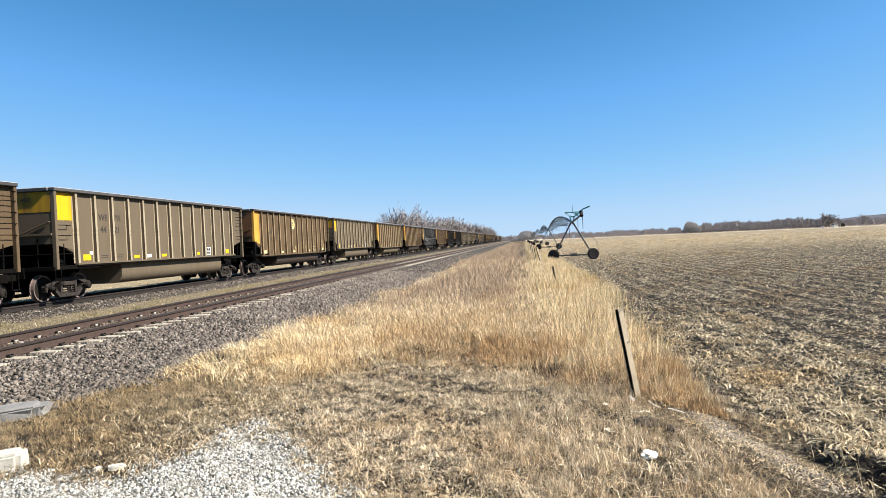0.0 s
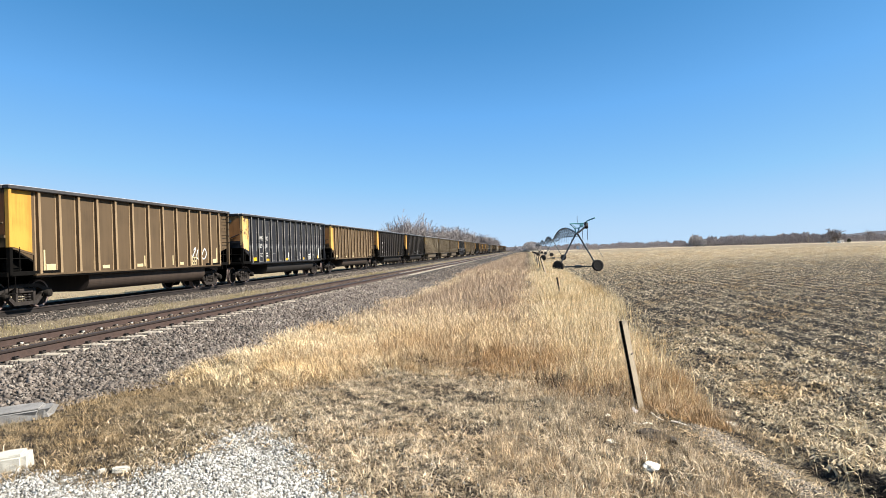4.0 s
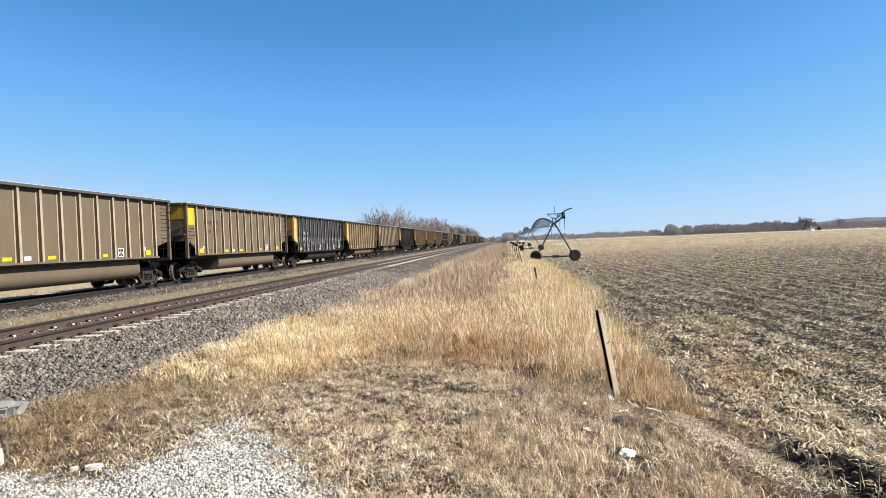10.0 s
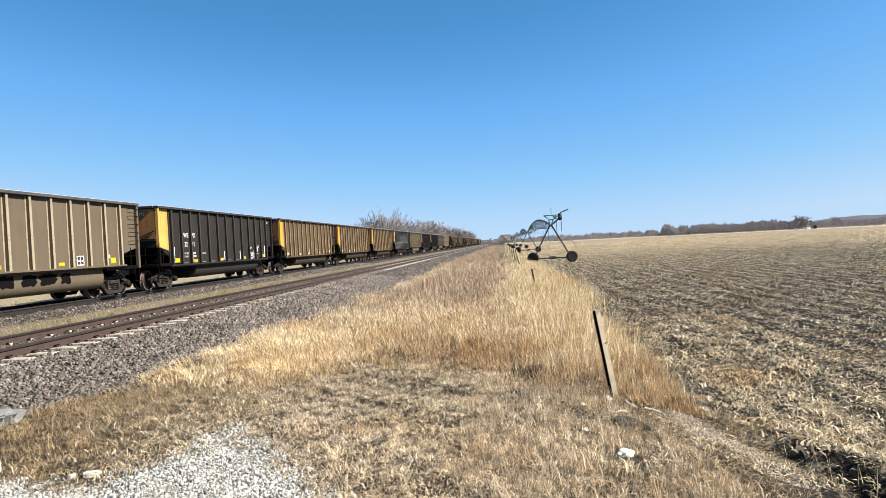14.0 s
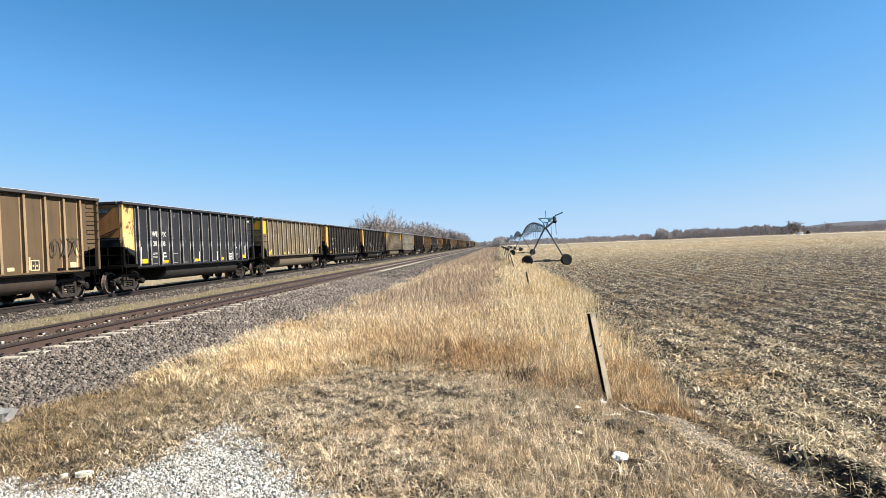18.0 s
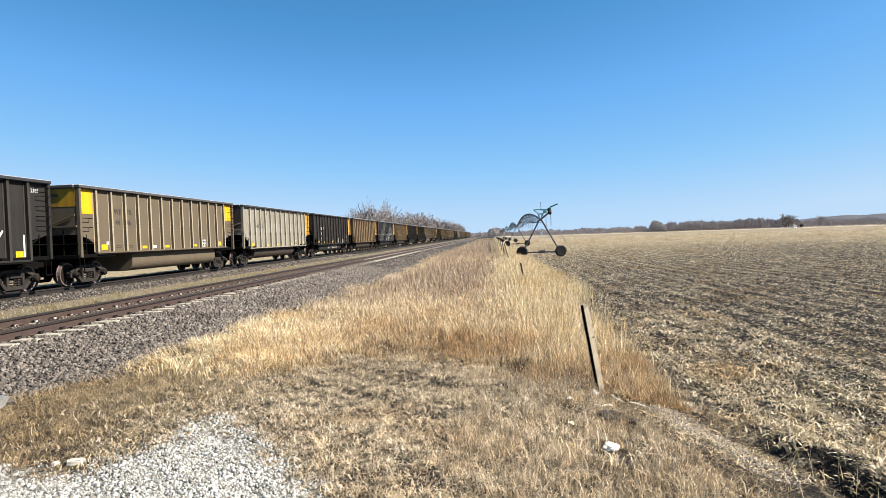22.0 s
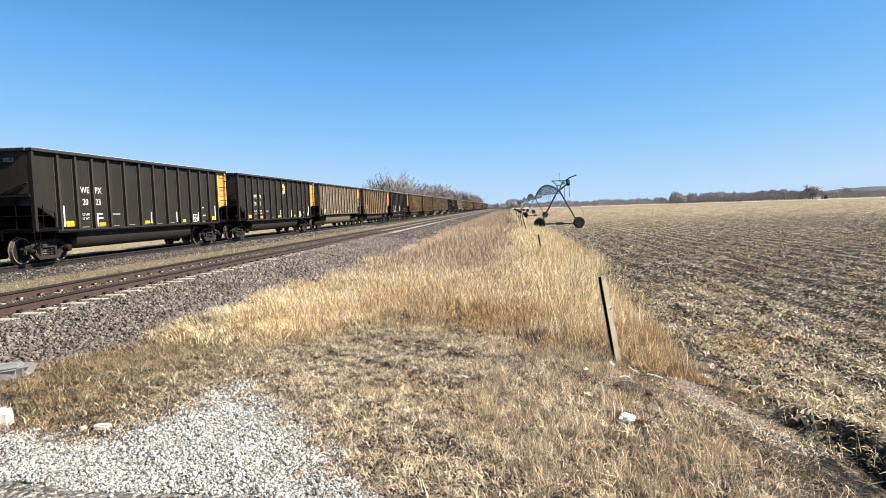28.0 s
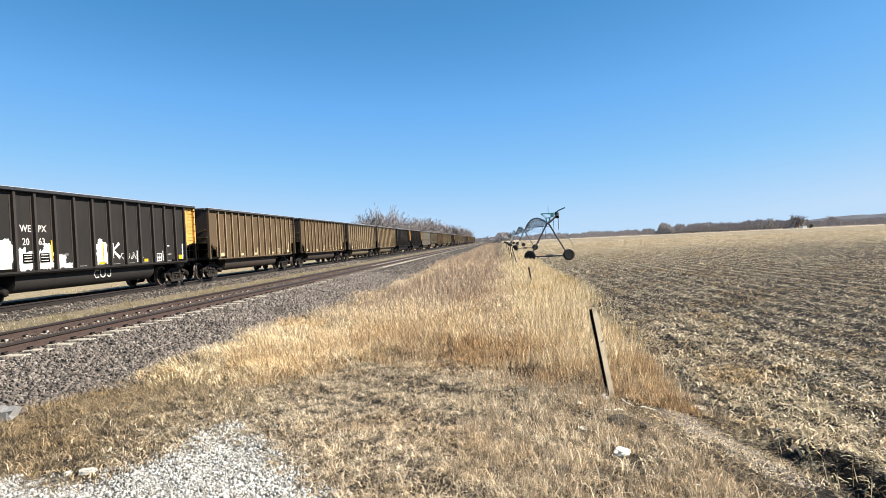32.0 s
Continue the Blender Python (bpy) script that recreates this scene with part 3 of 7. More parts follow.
def ground_z(x, y):
    x, y = np.asarray(x, float), np.asarray(y, float)
    z = -0.36 - 0.19 * step(x, 0.9, 2.6) + 0 * y
    # gravel apron and its fall towards the field
    near = 1 - step(y, 4.6, 9.5)
    apron = -0.07 - 0.045 * np.clip(x + 3.4, 0, 4.2) - 0.30 * step(x, 0.9, 2.6)
    z = z + near * (apron - z) * (1 - step(-x, 5.0, 8.0))
    # washed-out furrow along the field's edge, with a raised lip on the field side
    here = (1 - step(y, 5.6, 6.9)) * step(y, 0, 2)
    run = x - FURROW_X - 0.26 * (5.0 - y) - 0.06 * np.sin(y * 5.0) - 0.03 * np.sin(y * 13.0)
    z = z - (0.17 - 0.1 * step(y, 4.7, 5.8)) * np.exp(-(run / 0.125) ** 2) * here + 0.08 * np.exp(-((run - 0.34) / 0.2) ** 2) * here
    # track beds
    for c in (TRACK_X, TRAIN_X):
        d = np.abs(x - c)
        bed = -0.215 - 0.225 * step(d, 1.5, 3.9)
        w = 1 - step(d, 3.4, 4.4)
        z = z + w * (bed - z)
    z = z - 0.08 * step(-x, 21, 24)
    # ploughed ridges, and small unevenness of the verge
    field = step(x, 2.4, 3.4)
    near_field = 1 - step(np.hypot(x, y), 60, 110)
    z = z + field * near_field * (0.022 * np.sin(x * 2 * np.pi / 0.76) + 0.016 * lumps(x, y, 5.0))
    verge = step(x, -5.0, -4.0) * (1 - field) * (1 - step(y, 60, 90))
    z = z + verge * (0.035 * lumps(x, y, 1.6) + 0.02 * lumps(x + 9, y, 5.5))
    return z


def on_ground(xy, lift=0.0):
    return np.column_stack([xy, ground_z(xy[:, 0], xy[:, 1]) + lift])


def ground_material():
    n = Nodes("mixed_ground")
    sep = n.add("ShaderNodeSeparateXYZ", Vector=n.co)
    x, y = sep.outputs["X"], sep.outputs["Y"]
    wob = n.math("MULTIPLY", n.math("SUBTRACT", n.noise(1.1, 5.0, 0.6), 0.5), 1.5)
    wob2 = n.math("MULTIPLY", n.math("SUBTRACT", n.noise(4.0, 4.0, 0.6), 0.5), 1.1)
    w = n.math("ADD", wob, wob2)
    fine, mid, big = n.noise(60.0, 3.0), n.noise(9.0, 4.0), n.noise(0.25, 4.0)
    # matted dry grass; its near-black end puts shade between blades into the colour
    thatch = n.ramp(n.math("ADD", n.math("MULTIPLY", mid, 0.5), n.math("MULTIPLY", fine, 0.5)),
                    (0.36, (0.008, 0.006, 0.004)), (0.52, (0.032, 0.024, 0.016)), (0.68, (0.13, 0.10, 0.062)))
    # crushed rock under the tracks
    vor = n.add("ShaderNodeTexVoronoi", Vector=n.co, Scale=17.0)
    # darkest cells stand in for the shaded gaps between loose stones
    rock = n.ramp(vor.outputs["Color"], (0.15, (0.016, 0.014, 0.012)), (0.5, (0.052, 0.045, 0.038)), (0.85, (0.15, 0.132, 0.112)))
    # white limestone gravel
    vor2 = n.add("ShaderNodeTexVoronoi", Vector=n.co, Scale=42.0)
    white = n.ramp(vor2.outputs["Color"], (0.1, (0.06, 0.050, 0.038)), (0.5, (0.19, 0.172, 0.142)), (0.9, (0.42, 0.405, 0.36)))
    # stubble field: dark soil with pale residue near by, paler far off
    rows = n.noise(1.0, 4.0, 0.6, stretch=(3.2, 0.9, 1.0))
    litter = n.noise(13.0, 5.0, 0.75, stretch=(1.0, 0.6, 1.0))
    f = n.math("ADD", n.math("MULTIPLY", litter, 0.62), n.math("MULTIPLY", rows, 0.38))
    # the soil's dark end also holds the shade in gaps between residue
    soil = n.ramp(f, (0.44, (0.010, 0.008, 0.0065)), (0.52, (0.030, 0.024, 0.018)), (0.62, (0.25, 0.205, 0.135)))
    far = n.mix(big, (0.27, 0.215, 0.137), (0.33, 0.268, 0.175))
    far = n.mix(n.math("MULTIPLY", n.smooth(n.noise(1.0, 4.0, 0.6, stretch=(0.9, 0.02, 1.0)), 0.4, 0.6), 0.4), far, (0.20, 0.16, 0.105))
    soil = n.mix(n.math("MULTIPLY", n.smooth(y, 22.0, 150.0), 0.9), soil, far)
    speck = n.noise(1.0, 5.0, 0.7, stretch=(1.6, 0.5, 1.0))
    soil = n.mix(n.math("MULTIPLY", n.smooth(y, 20.0, 70.0), 0.85), soil, n.ramp(speck, (0.38, 0.55), (0.62, 1.35)), "MULTIPLY")
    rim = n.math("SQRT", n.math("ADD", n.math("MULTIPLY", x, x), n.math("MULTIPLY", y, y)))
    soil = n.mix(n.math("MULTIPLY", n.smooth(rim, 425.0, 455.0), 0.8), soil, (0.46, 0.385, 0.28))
    # masks
    field_m = n.smooth(n.math("ADD", x, n.math("MULTIPLY", w, 0.7)), 1.95, 2.35)
    toe = n.math("ADD", -5.75, n.math("MULTIPLY", n.smooth(y, 12.0, 30.0), 0.75))
    rock_m = n.math("SUBTRACT", 1.0, n.smooth(n.math("SUBTRACT", n.math("ADD", x, n.math("MULTIPLY", w, 0.45)), toe), -0.25, 0.3))
    strip = n.math("MULTIPLY", n.smooth(n.math("ADD", x, n.math("MULTIPLY", w, 0.4)), -14.9, -14.3),
                   n.math("SUBTRACT", 1.0, n.smooth(n.math("ADD", x, n.math("MULTIPLY", w, 0.4)), -13.1, -12.5)))
    left = n.math("SUBTRACT", 1.0, n.smooth(n.math("ADD", x, w), -21.5, -20.5))
    rock_m = n.math("MULTIPLY", rock_m, n.math("SUBTRACT", 1.0, n.math("MAXIMUM", n.math("MULTIPLY", strip, 0.45), left)))
    gl = n.math("SUBTRACT", n.math("ADD", x, 2.88), n.math("MULTIPLY", n.math("SUBTRACT", y, 4.2), 0.17))
    gr = n.math("MULTIPLY", n.math("SUBTRACT", n.math("SUBTRACT", -1.02, n.math("MULTIPLY", n.math("SUBTRACT", y, 3.9), 0.735)), x), 0.8)
    g = n.math("MINIMUM", n.math("MINIMUM", gl, gr), n.math("MULTIPLY", n.math("SUBTRACT", 5.8, y), 0.45))
    g = n.math("ADD", g, n.math("MULTIPLY", w, 0.16))
    road = n.math("SUBTRACT", 1.0, n.smooth(n.math("ADD", y, n.math("MULTIPLY", w, 0.25)), 4.05, 4.35))
    road = n.math("MULTIPLY", road, n.math("SUBTRACT", 1.0, n.smooth(n.math("ADD", x, n.math("MULTIPLY", w, 0.5)), -1.5, -1.0)))
    grav_m = n.math("MAXIMUM", n.math("MULTIPLY", n.smooth(g, -0.05, 0.3), 0.85), road)
    thatch = n.mix(n.math("MULTIPLY", n.math("MAXIMUM", left, strip), 0.8), thatch, n.mix(mid, (0.26, 0.20, 0.115), (0.46, 0.37, 0.23)))
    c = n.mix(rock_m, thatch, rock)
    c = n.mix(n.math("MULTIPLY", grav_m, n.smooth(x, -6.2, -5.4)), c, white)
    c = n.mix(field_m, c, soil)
    lane = n.math("ABSOLUTE", n.math("ADD", n.math("SUBTRACT", n.math("SUBTRACT", x, 1.72), n.math("MULTIPLY", n.math("SUBTRACT", 6.8, y), 0.27)), n.math("MULTIPLY", w, 0.16)))
    lane = n.math("MULTIPLY", n.math("SUBTRACT", 1.0, n.smooth(lane, 0.04, 0.30)), n.math("MULTIPLY", n.smooth(y, 4.9, 5.9), n.math("SUBTRACT", 1.0, n.smooth(y, 6.5, 7.2))))
    crust = n.ramp(n.noise(22.0, 5.0, 0.7, stretch=(1.0, 0.5, 1.0)), (0.36, (0.07, 0.058, 0.045)), (0.5, (0.20, 0.168, 0.13)), (0.64, (0.38, 0.325, 0.26)))
    c = n.mix(n.math("MULTIPLY", lane, 0.92), c, crust)
    h = n.math("ADD", n.math("MULTIPLY", vor.outputs["Distance"], -0.8), n.math("ADD", n.math("MULTIPLY", litter, 0.8), n.math("MULTIPLY", fine, 0.4)))
    n.bump(h, 0.9, 0.05)
    return n.done(c, 0.95, 0.0, 0.15)


def spaced(*stops):
    """Grid lines: pairs of (from, spacing) and a last value."""
    out = []
    for (a, s), (b, _) in zip(stops, stops[1:]):
        k = max(1, round((b - a) / s))
        out += [a + (b - a) * i / k for i in range(k)]
    return np.array(out + [stops[-1][0]])


gx = spaced((-3500, 500), (-500, 90), (-60, 6), (-22, 0.5), (-5, 0.16), (1.6, 0.075), (3.4, 0.13), (9, 0.25), (20, 1.5), (70, 10), (200, 60), (700, 300), (3500, 1))
gy = spaced((-400, 90), (-30, 4), (-2, 0.3), (3, 0.11), (8, 0.2), (12, 0.35), (30, 1.0), (60, 4), (130, 20), (400, 90), (1300, 400), (4500, 1))
GX, GY = np.meshgrid(gx, gy)
gco = np.column_stack([GX.ravel(), GY.ravel(), ground_z(GX.ravel(), GY.ravel())])
ni, nj = len(gy), len(gx)
ii, jj = np.meshgrid(np.arange(ni - 1), np.arange(nj - 1), indexing="ij")
q0 = (ii * nj + jj).ravel()
gl = np.stack([q0, q0 + 1, q0 + nj + 1, q0 + nj], 1).ravel()
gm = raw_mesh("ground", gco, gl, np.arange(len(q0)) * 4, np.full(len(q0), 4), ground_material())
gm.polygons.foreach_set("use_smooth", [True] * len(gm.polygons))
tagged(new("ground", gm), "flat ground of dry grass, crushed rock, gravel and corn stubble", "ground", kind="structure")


# ---- tracks ----
RAIL = [(-0.070, -0.180), (0.070, -0.180), (0.070, -0.168), (0.016, -0.148), (0.010, -0.060), (0.036, -0.046), (0.037, -0.010), (0.030, 0.0),
        (-0.030, 0.0), (-0.037, -0.010), (-0.036, -0.046), (-0.010, -0.060), (-0.016, -0.148), (-0.070, -0.168)]
TRACK_END = 800.0


def rail_mesh():
    bm = prism(bmesh.new(), RAIL, "y", -60.0, TRACK_END)
    ends = [e for e in bm.edges if abs(e.verts[0].co.y - e.verts[1].co.y) > 1]
    bmesh.ops.subdivide_edges(bm, edges=ends, cuts=57)
    for v in bm.verts:
        v.co.x -= max(0.0, v.co.y - 450.0) ** 2 / 3000.0
    for f in bm.faces:
        c = f.calc_center_median()
        f.material_index = 1 if c.z > -0.045 and abs(f.normal.y) < 0.5 and f.normal.z > -0.2 else 0
    return mesh_of("rail", bm, [M["rail"], M["rail_top"]])


def tie_mesh(name, material, half=1.30):
    bm = bmesh.new()
    prism(bm, [(-0.13, -0.36), (0.13, -0.36), (0.11, -0.182), (-0.11, -0.182)], "x", -half, half)
    bmesh.ops.bevel(bm, geom=list(bm.edges), offset=0.012, segments=1, affect="EDGES")
    return mesh_of(name, bm, material)


def clip_mesh():
    bm = boxes((-0.045, 0.045, -0.045, 0.045, -0.172, -0.145), bevel=0.008)
    tube(bm, (-0.035, -0.04, -0.138), (0.035, -0.04, -0.128), 0.011, sides=6)
    tube(bm, (-0.035, 0.04, -0.138), (0.035, 0.04, -0.128), 0.011, sides=6)
    return mesh_of("rail_clip", bm, M["clip"])


def pad_mesh():
    return mesh_of("tie_pad", boxes((-0.025, 0.025, -0.038, 0.038, -0.1815, -0.135), bevel=0.008), M["pad"])


RAIL_ME = rail_mesh()
# copy of the rail with the train's shadow in its colour
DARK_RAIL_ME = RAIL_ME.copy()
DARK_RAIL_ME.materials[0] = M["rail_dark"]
CLIP_ME, PAD_ME = clip_mesh(), pad_mesh()


def lay_track(x, label, tie_material, first, parts_to, clips_to, half):
    track = thing("railway_track", label, "railway track", kind="structure", at=pose(x, 0, 0))
    for s in (-0.755, 0.755):
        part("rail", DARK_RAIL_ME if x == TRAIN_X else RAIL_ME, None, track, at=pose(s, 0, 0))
    me = tie_mesh("tie", tie_material, half)
    k, y = 0, first
    rest = []
    while y < 420:
        if y < parts_to:
            t = part("tie", me, None, track, at=pose(RNG.uniform(-0.015, 0.015), y, RNG.uniform(-0.004, 0.004), 0, 0, RNG.uniform(-0.7, 0.7)))
            if y < clips_to:
                for s in (-0.755, 0.755):
                    for d in (-0.125, 0.125):
                        part("rail_clip", CLIP_ME, None, t, at=pose(s + d, 0, 0))
                part("tie_pad", PAD_ME, None, t, at=pose(-0.595, 0, 0))
        else:
            rest.append(y)
        y += 0.61
    co, fc = [], []
    for y in rest:
        b = len(co)
        co += [(a, y + c, z) for z in (-0.36, -0.182) for c in (-0.12, 0.12) for a in (-half, half)]
        fc += [tuple(b + v for v in q) for q in ((4, 5, 7, 6), (0, 1, 5, 4), (2, 6, 7, 3), (0, 4, 6, 2), (1, 3, 7, 5))]
    far = bpy.data.meshes.new("distant_ties")
    far.from_pydata(co, [], fc)
    far.materials.append(tie_material)
    ob = part("distant_ties", far, None, track)
    ob["kind"] = "stuff"
    return track


lay_track(TRACK_X, "empty track of rusty brown rails on pale concrete ties", M["concrete"], 2.0, 75, 30, 1.31)
lay_track(TRAIN_X, "ballasted track of dark rails under a coal train", M["darkwood"], 8.0, 70, 0, 1.28)


# ---- loose rock, grass and crop residue ----
def uniform_xy(m, x0, x1, y0, y1):
    return np.column_stack([RNG.uniform(x0, x1, m), RNG.uniform(y0, y1, m)])


def along_y(m, x0, x1, y0, y1, power=1.6):
    """More pieces at the near end of the stretch."""
    u = RNG.random(m) ** power
    return np.column_stack([RNG.uniform(x0, x1, m), y0 + (y1 - y0) * u])


def stuff(name, me, label, category):
    return tagged(new(name, me), label, category, kind="stuff")


def wavy(xy, s=1.0):
    return lumps(xy[:, 0] + 3.1, xy[:, 1] - 1.7, s)


def keep_clear_of_ties(xy):
    d = np.abs(xy[:, 0] - TRACK_X)
    return (d > np.where((xy[:, 1] < 11.5) & (xy[:, 0] > TRACK_X), 1.36, 0.9)) | (np.abs((xy[:, 1] - 2.0 + 0.305) % 0.61 - 0.305) > 0.135)


def build_ballast():
    sets = []
    a = along_y(36000, -8.2, -4.2, 3.6, 38, 1.5)
    toe = -5.75 + 0.75 * step(a[:, 1], 12, 30) + 0.45 * wavy(a, 1.3)
    a = a[RNG.random(len(a)) < 1 - step(a[:, 0] - toe, -0.35, 0.75)]
    sets.append((a, 0.021 + 0.0007 * a[:, 1], 0.4))
    b = along_y(9500, TRACK_X - 1.7, -8.1, 6, 45, 1.4)
    d0 = np.abs(b[:, 0] - TRACK_X)
    b = b[keep_clear_of_ties(b) | (d0 < 0.66)]
    inner = np.abs(b[:, 0] - TRACK_X) < 0.7
    rusty = [(b[inner], 0.023 + 0.0005 * b[inner][:, 1], 0.9)]
    b = b[~inner]
    sets.append((b, 0.027 + 0.0005 * b[:, 1], 0.3))
    fill = along_y(6000, TRACK_X - 0.47, TRACK_X + 0.66, 6, 48, 1.4)
    rusty.append((fill, 0.022 + 0.0005 * fill[:, 1], 1.7))
    c = along_y(5000, -12.6, -10.9, 8, 50, 1.4)
    sets.append((c, 0.019 + 0.0005 * c[:, 1], 0.35))
    d = along_y(5000, -16.2, -14.4, 13, 70, 1.4)
    sets.append((d, 0.019 + 0.0005 * d[:, 1], 0.35))
    e = along_y(2500, -7.6, -4.9, 34, 90, 1.3)
    sets.append((e, 0.055 + 0 * e[:, 0], 0.3))
    for name, group, rock, words in (("ballast_stones", sets, "ballast_rock", "grey and tan crushed-rock ballast beside the rails"),
                                     ("stained_ballast", rusty, "rust_rock", "rust-stained ballast between and beside the rails")):
        place = np.concatenate([on_ground(xy) + np.column_stack([0 * s, 0 * s, s * l]) for xy, s, l in group])
        size = np.concatenate([s * RNG.uniform(0.7, 1.35, len(s)) for _, s, _ in group])
        stuff(name, chips(name, place, size, M[rock]), words, "ballast")


def gravel_cover(xy):
    """Share of white gravel at a place: a road edge with a ragged tongue running out into the grass."""
    w = 0.6 * wavy(xy, 2.1) + 0.5 * wavy(xy + 5, 5.3) + 0.4 * wavy(xy - 8, 11.0)
    x, y = xy[:, 0], xy[:, 1]
    tongue = np.minimum(np.minimum(x + 2.88 - 0.17 * (y - 4.2), 0.8 * (-1.02 - 0.735 * (y - 3.9) - x)), 0.45 * (5.8 - y))
    road = np.minimum(4.22 - y, -1.0 - x)
    tongue = np.minimum(tongue, 0.16 + 0.3 * step(4.9 - y, 0, 0.6))
    cover = step(np.maximum(tongue, road) + 0.17 * w, -0.16, 0.36)
    bald = step(wavy(xy + 2, 3.4) + 0.5 * wavy(xy, 8.0), 0.30, 0.75) * step(y, 4.2, 5.0)
    return cover * (1 - 0.7 * bald)


def build_gravel():
    xy = uniform_xy(56000, -4.6, -0.4, 3.4, 6.2)
    xy = xy[RNG.random(len(xy)) < gravel_cover(xy)]
    size = RNG.uniform(0.0045, 0.0125, len(xy)) * RNG.choice([1, 1, 1, 1.45], len(xy))
    stuff("gravel_stones", chips("gravel_stones", on_ground(xy, 0.003), size, M["white_rock"]), "white crushed limestone gravel at the edge of a road", "gravel")
    xy = uniform_xy(2600, -3.4, 0.4, 3.2, 6.6)
    xy = xy[RNG.random(len(xy)) < 1 - 0.7 * step(np.hypot(xy[:, 0] + 2, xy[:, 1] - 4.6), 0.5, 2.2)]
    size = RNG.uniform(0.005, 0.012, len(xy))
    stuff("stray_gravel", chips("stray_gravel", on_ground(xy, 0.004), size, M["white_rock"]), "stray white gravel chips in short dry grass", "gravel")


def tufted(xy, per, radius):
    """Gathers scattered places into tufts round every so many of them."""
    c = xy[:: per]
    k = np.arange(len(xy)) // per
    out = c[k] + RNG.normal(0, 1, xy.shape) * (radius * RNG.uniform(0.4, 1.6, len(c)))[k][:, None]
    return out


def grass(name, xy, height, width, lean, material, label, droop=0.5):
    stuff(name, blades(name, on_ground(xy, -0.01), height, width, lean, material, droop), label, "grass")


def fine(name, xy, height, width, lean, material, label, lift=-0.01):
    stuff(name, needles(name, on_ground(xy, lift), height, width, lean, material), label, "grass")


def tall_front(x):
    """Where the tall growth begins, going away from the road."""
    return np.interp(x, [-5.4, -4.2, -3.2, -2.7, -2.1, -0.9, -0.3, 0.2, 0.8, 1.3, 2.2], [9.3, 9.2, 8.5, 9.1, 10.1, 10.1, 9.3, 8.6, 7.9, 7.5, 7.2])


def ballast_toe(xy):
    return -5.35 + 0.9 * step(xy[:, 1], 10, 32) + 0.35 * wavy(xy, 1.4)


def build_grass():
    r = RNG

    def weed_edge(q):
        return -2.75 - 0.06 * (q[:, 1] - 5) + 0.35 * wavy(q, 1.1) + 0.3 * r.normal(0, 1, len(q))

    def sparse(q):
        """Places in front where little grass stands: gravel, bald spots, the trodden lane, the furrow, round the stone."""
        bare = (0.2 * wavy(q, 3.1) + 0.35 * wavy(q + 7, 9.0) + 0.45 * wavy(q - 4, 19.0) + 0.5 * wavy(q + 2, 47.0) < -0.30) & (r.random(len(q)) > 0.08)
        lane = (np.abs(q[:, 0] - 1.66 - 0.25 * (6.6 - q[:, 1])) < 0.5) & (q[:, 1] < 7.1) & (r.random(len(q)) > 0.08)
        furrow = (q[:, 0] > 2.35 - 0.26 * (q[:, 1] - 5.0)) & (q[:, 1] < 6.6) & (r.random(len(q)) > 0.1)
        stone = np.hypot(q[:, 0] - 0.88, q[:, 1] - 4.92) < 0.17
        return (r.random(len(q)) < 1.35 * gravel_cover(q) - 0.28) | bare | lane | furrow | stone

    # short matted grass in front: curled blades, and a fine fuzz between them
    xy = tufted(uniform_xy(112000, -4.2, 2.3, 3.3, 11.5), 15, 0.03)
    tall = np.repeat(r.gamma(2.6, 0.4, len(xy) // 15 + 1), 15)[: len(xy)]
    keep = ~(sparse(xy) | ((xy[:, 0] < weed_edge(xy)) & (r.random(len(xy)) > 0.2)) | (xy[:, 1] > tall_front(xy[:, 0]) + 0.9))
    xy, tall = xy[keep], tall[keep]
    right = step(xy[:, 0], -0.4, 0.6)
    h = r.gamma(5.0, 0.0068, len(xy)) * (0.45 + 0.6 * tall) * (1 + 0.4 * wavy(xy, 1.9)) * (1 + 0.75 * right)
    grass("short_grass", xy, np.clip(h, 0.012, 0.2), r.uniform(0.0028, 0.0075, len(xy)) * (1.6 - 0.6 * step(xy[:, 1], 4.6, 7.0)), r.uniform(0.35, 1.9, len(xy)) * (1 - 0.35 * right),
          M["thatch"], "short matted dry grass, tan and grey", 0.7)
    xy = tufted(uniform_xy(60000, -4.2, 2.0, 3.3, 11.0), 9, 0.04)
    xy = xy[~(sparse(xy) | (xy[:, 0] < weed_edge(xy)) | (xy[:, 1] > tall_front(xy[:, 0]) + 0.6))]
    fine("grass_fuzz", xy, r.gamma(4.0, 0.010, len(xy)) * (1 + 0.5 * wavy(xy, 2.6)), r.uniform(0.002, 0.005, len(xy)), r.uniform(0.2, 1.6, len(xy)), M["thatch"], "fine dry grass stubble")
    # broad curled leaves lying over it
    xy = tufted(uniform_xy(26000, -3.6, 2.0, 3.3, 10.5), 6, 0.05)
    xy = xy[~(sparse(xy) | (xy[:, 0] < weed_edge(xy) - 0.6) | (xy[:, 1] > tall_front(xy[:, 0]) + 1.2))]
    m = len(xy)
    stuff("curled_leaves", blades("curled_leaves", on_ground(xy, 0.012), r.uniform(0.015, 0.055, m), r.uniform(0.005, 0.012, m), r.uniform(0.6, 2.4, m), M["litter"], 0.9, r.uniform(0, 6.28, m)),
          "curled bleached grass leaves lying in front", "grass")
    # wispy upright tufts towards the post
    xy = tufted(uniform_xy(11000, -0.4, 1.5, 3.6, 7.6), 60, 0.06)
    xy = xy[~sparse(xy)]
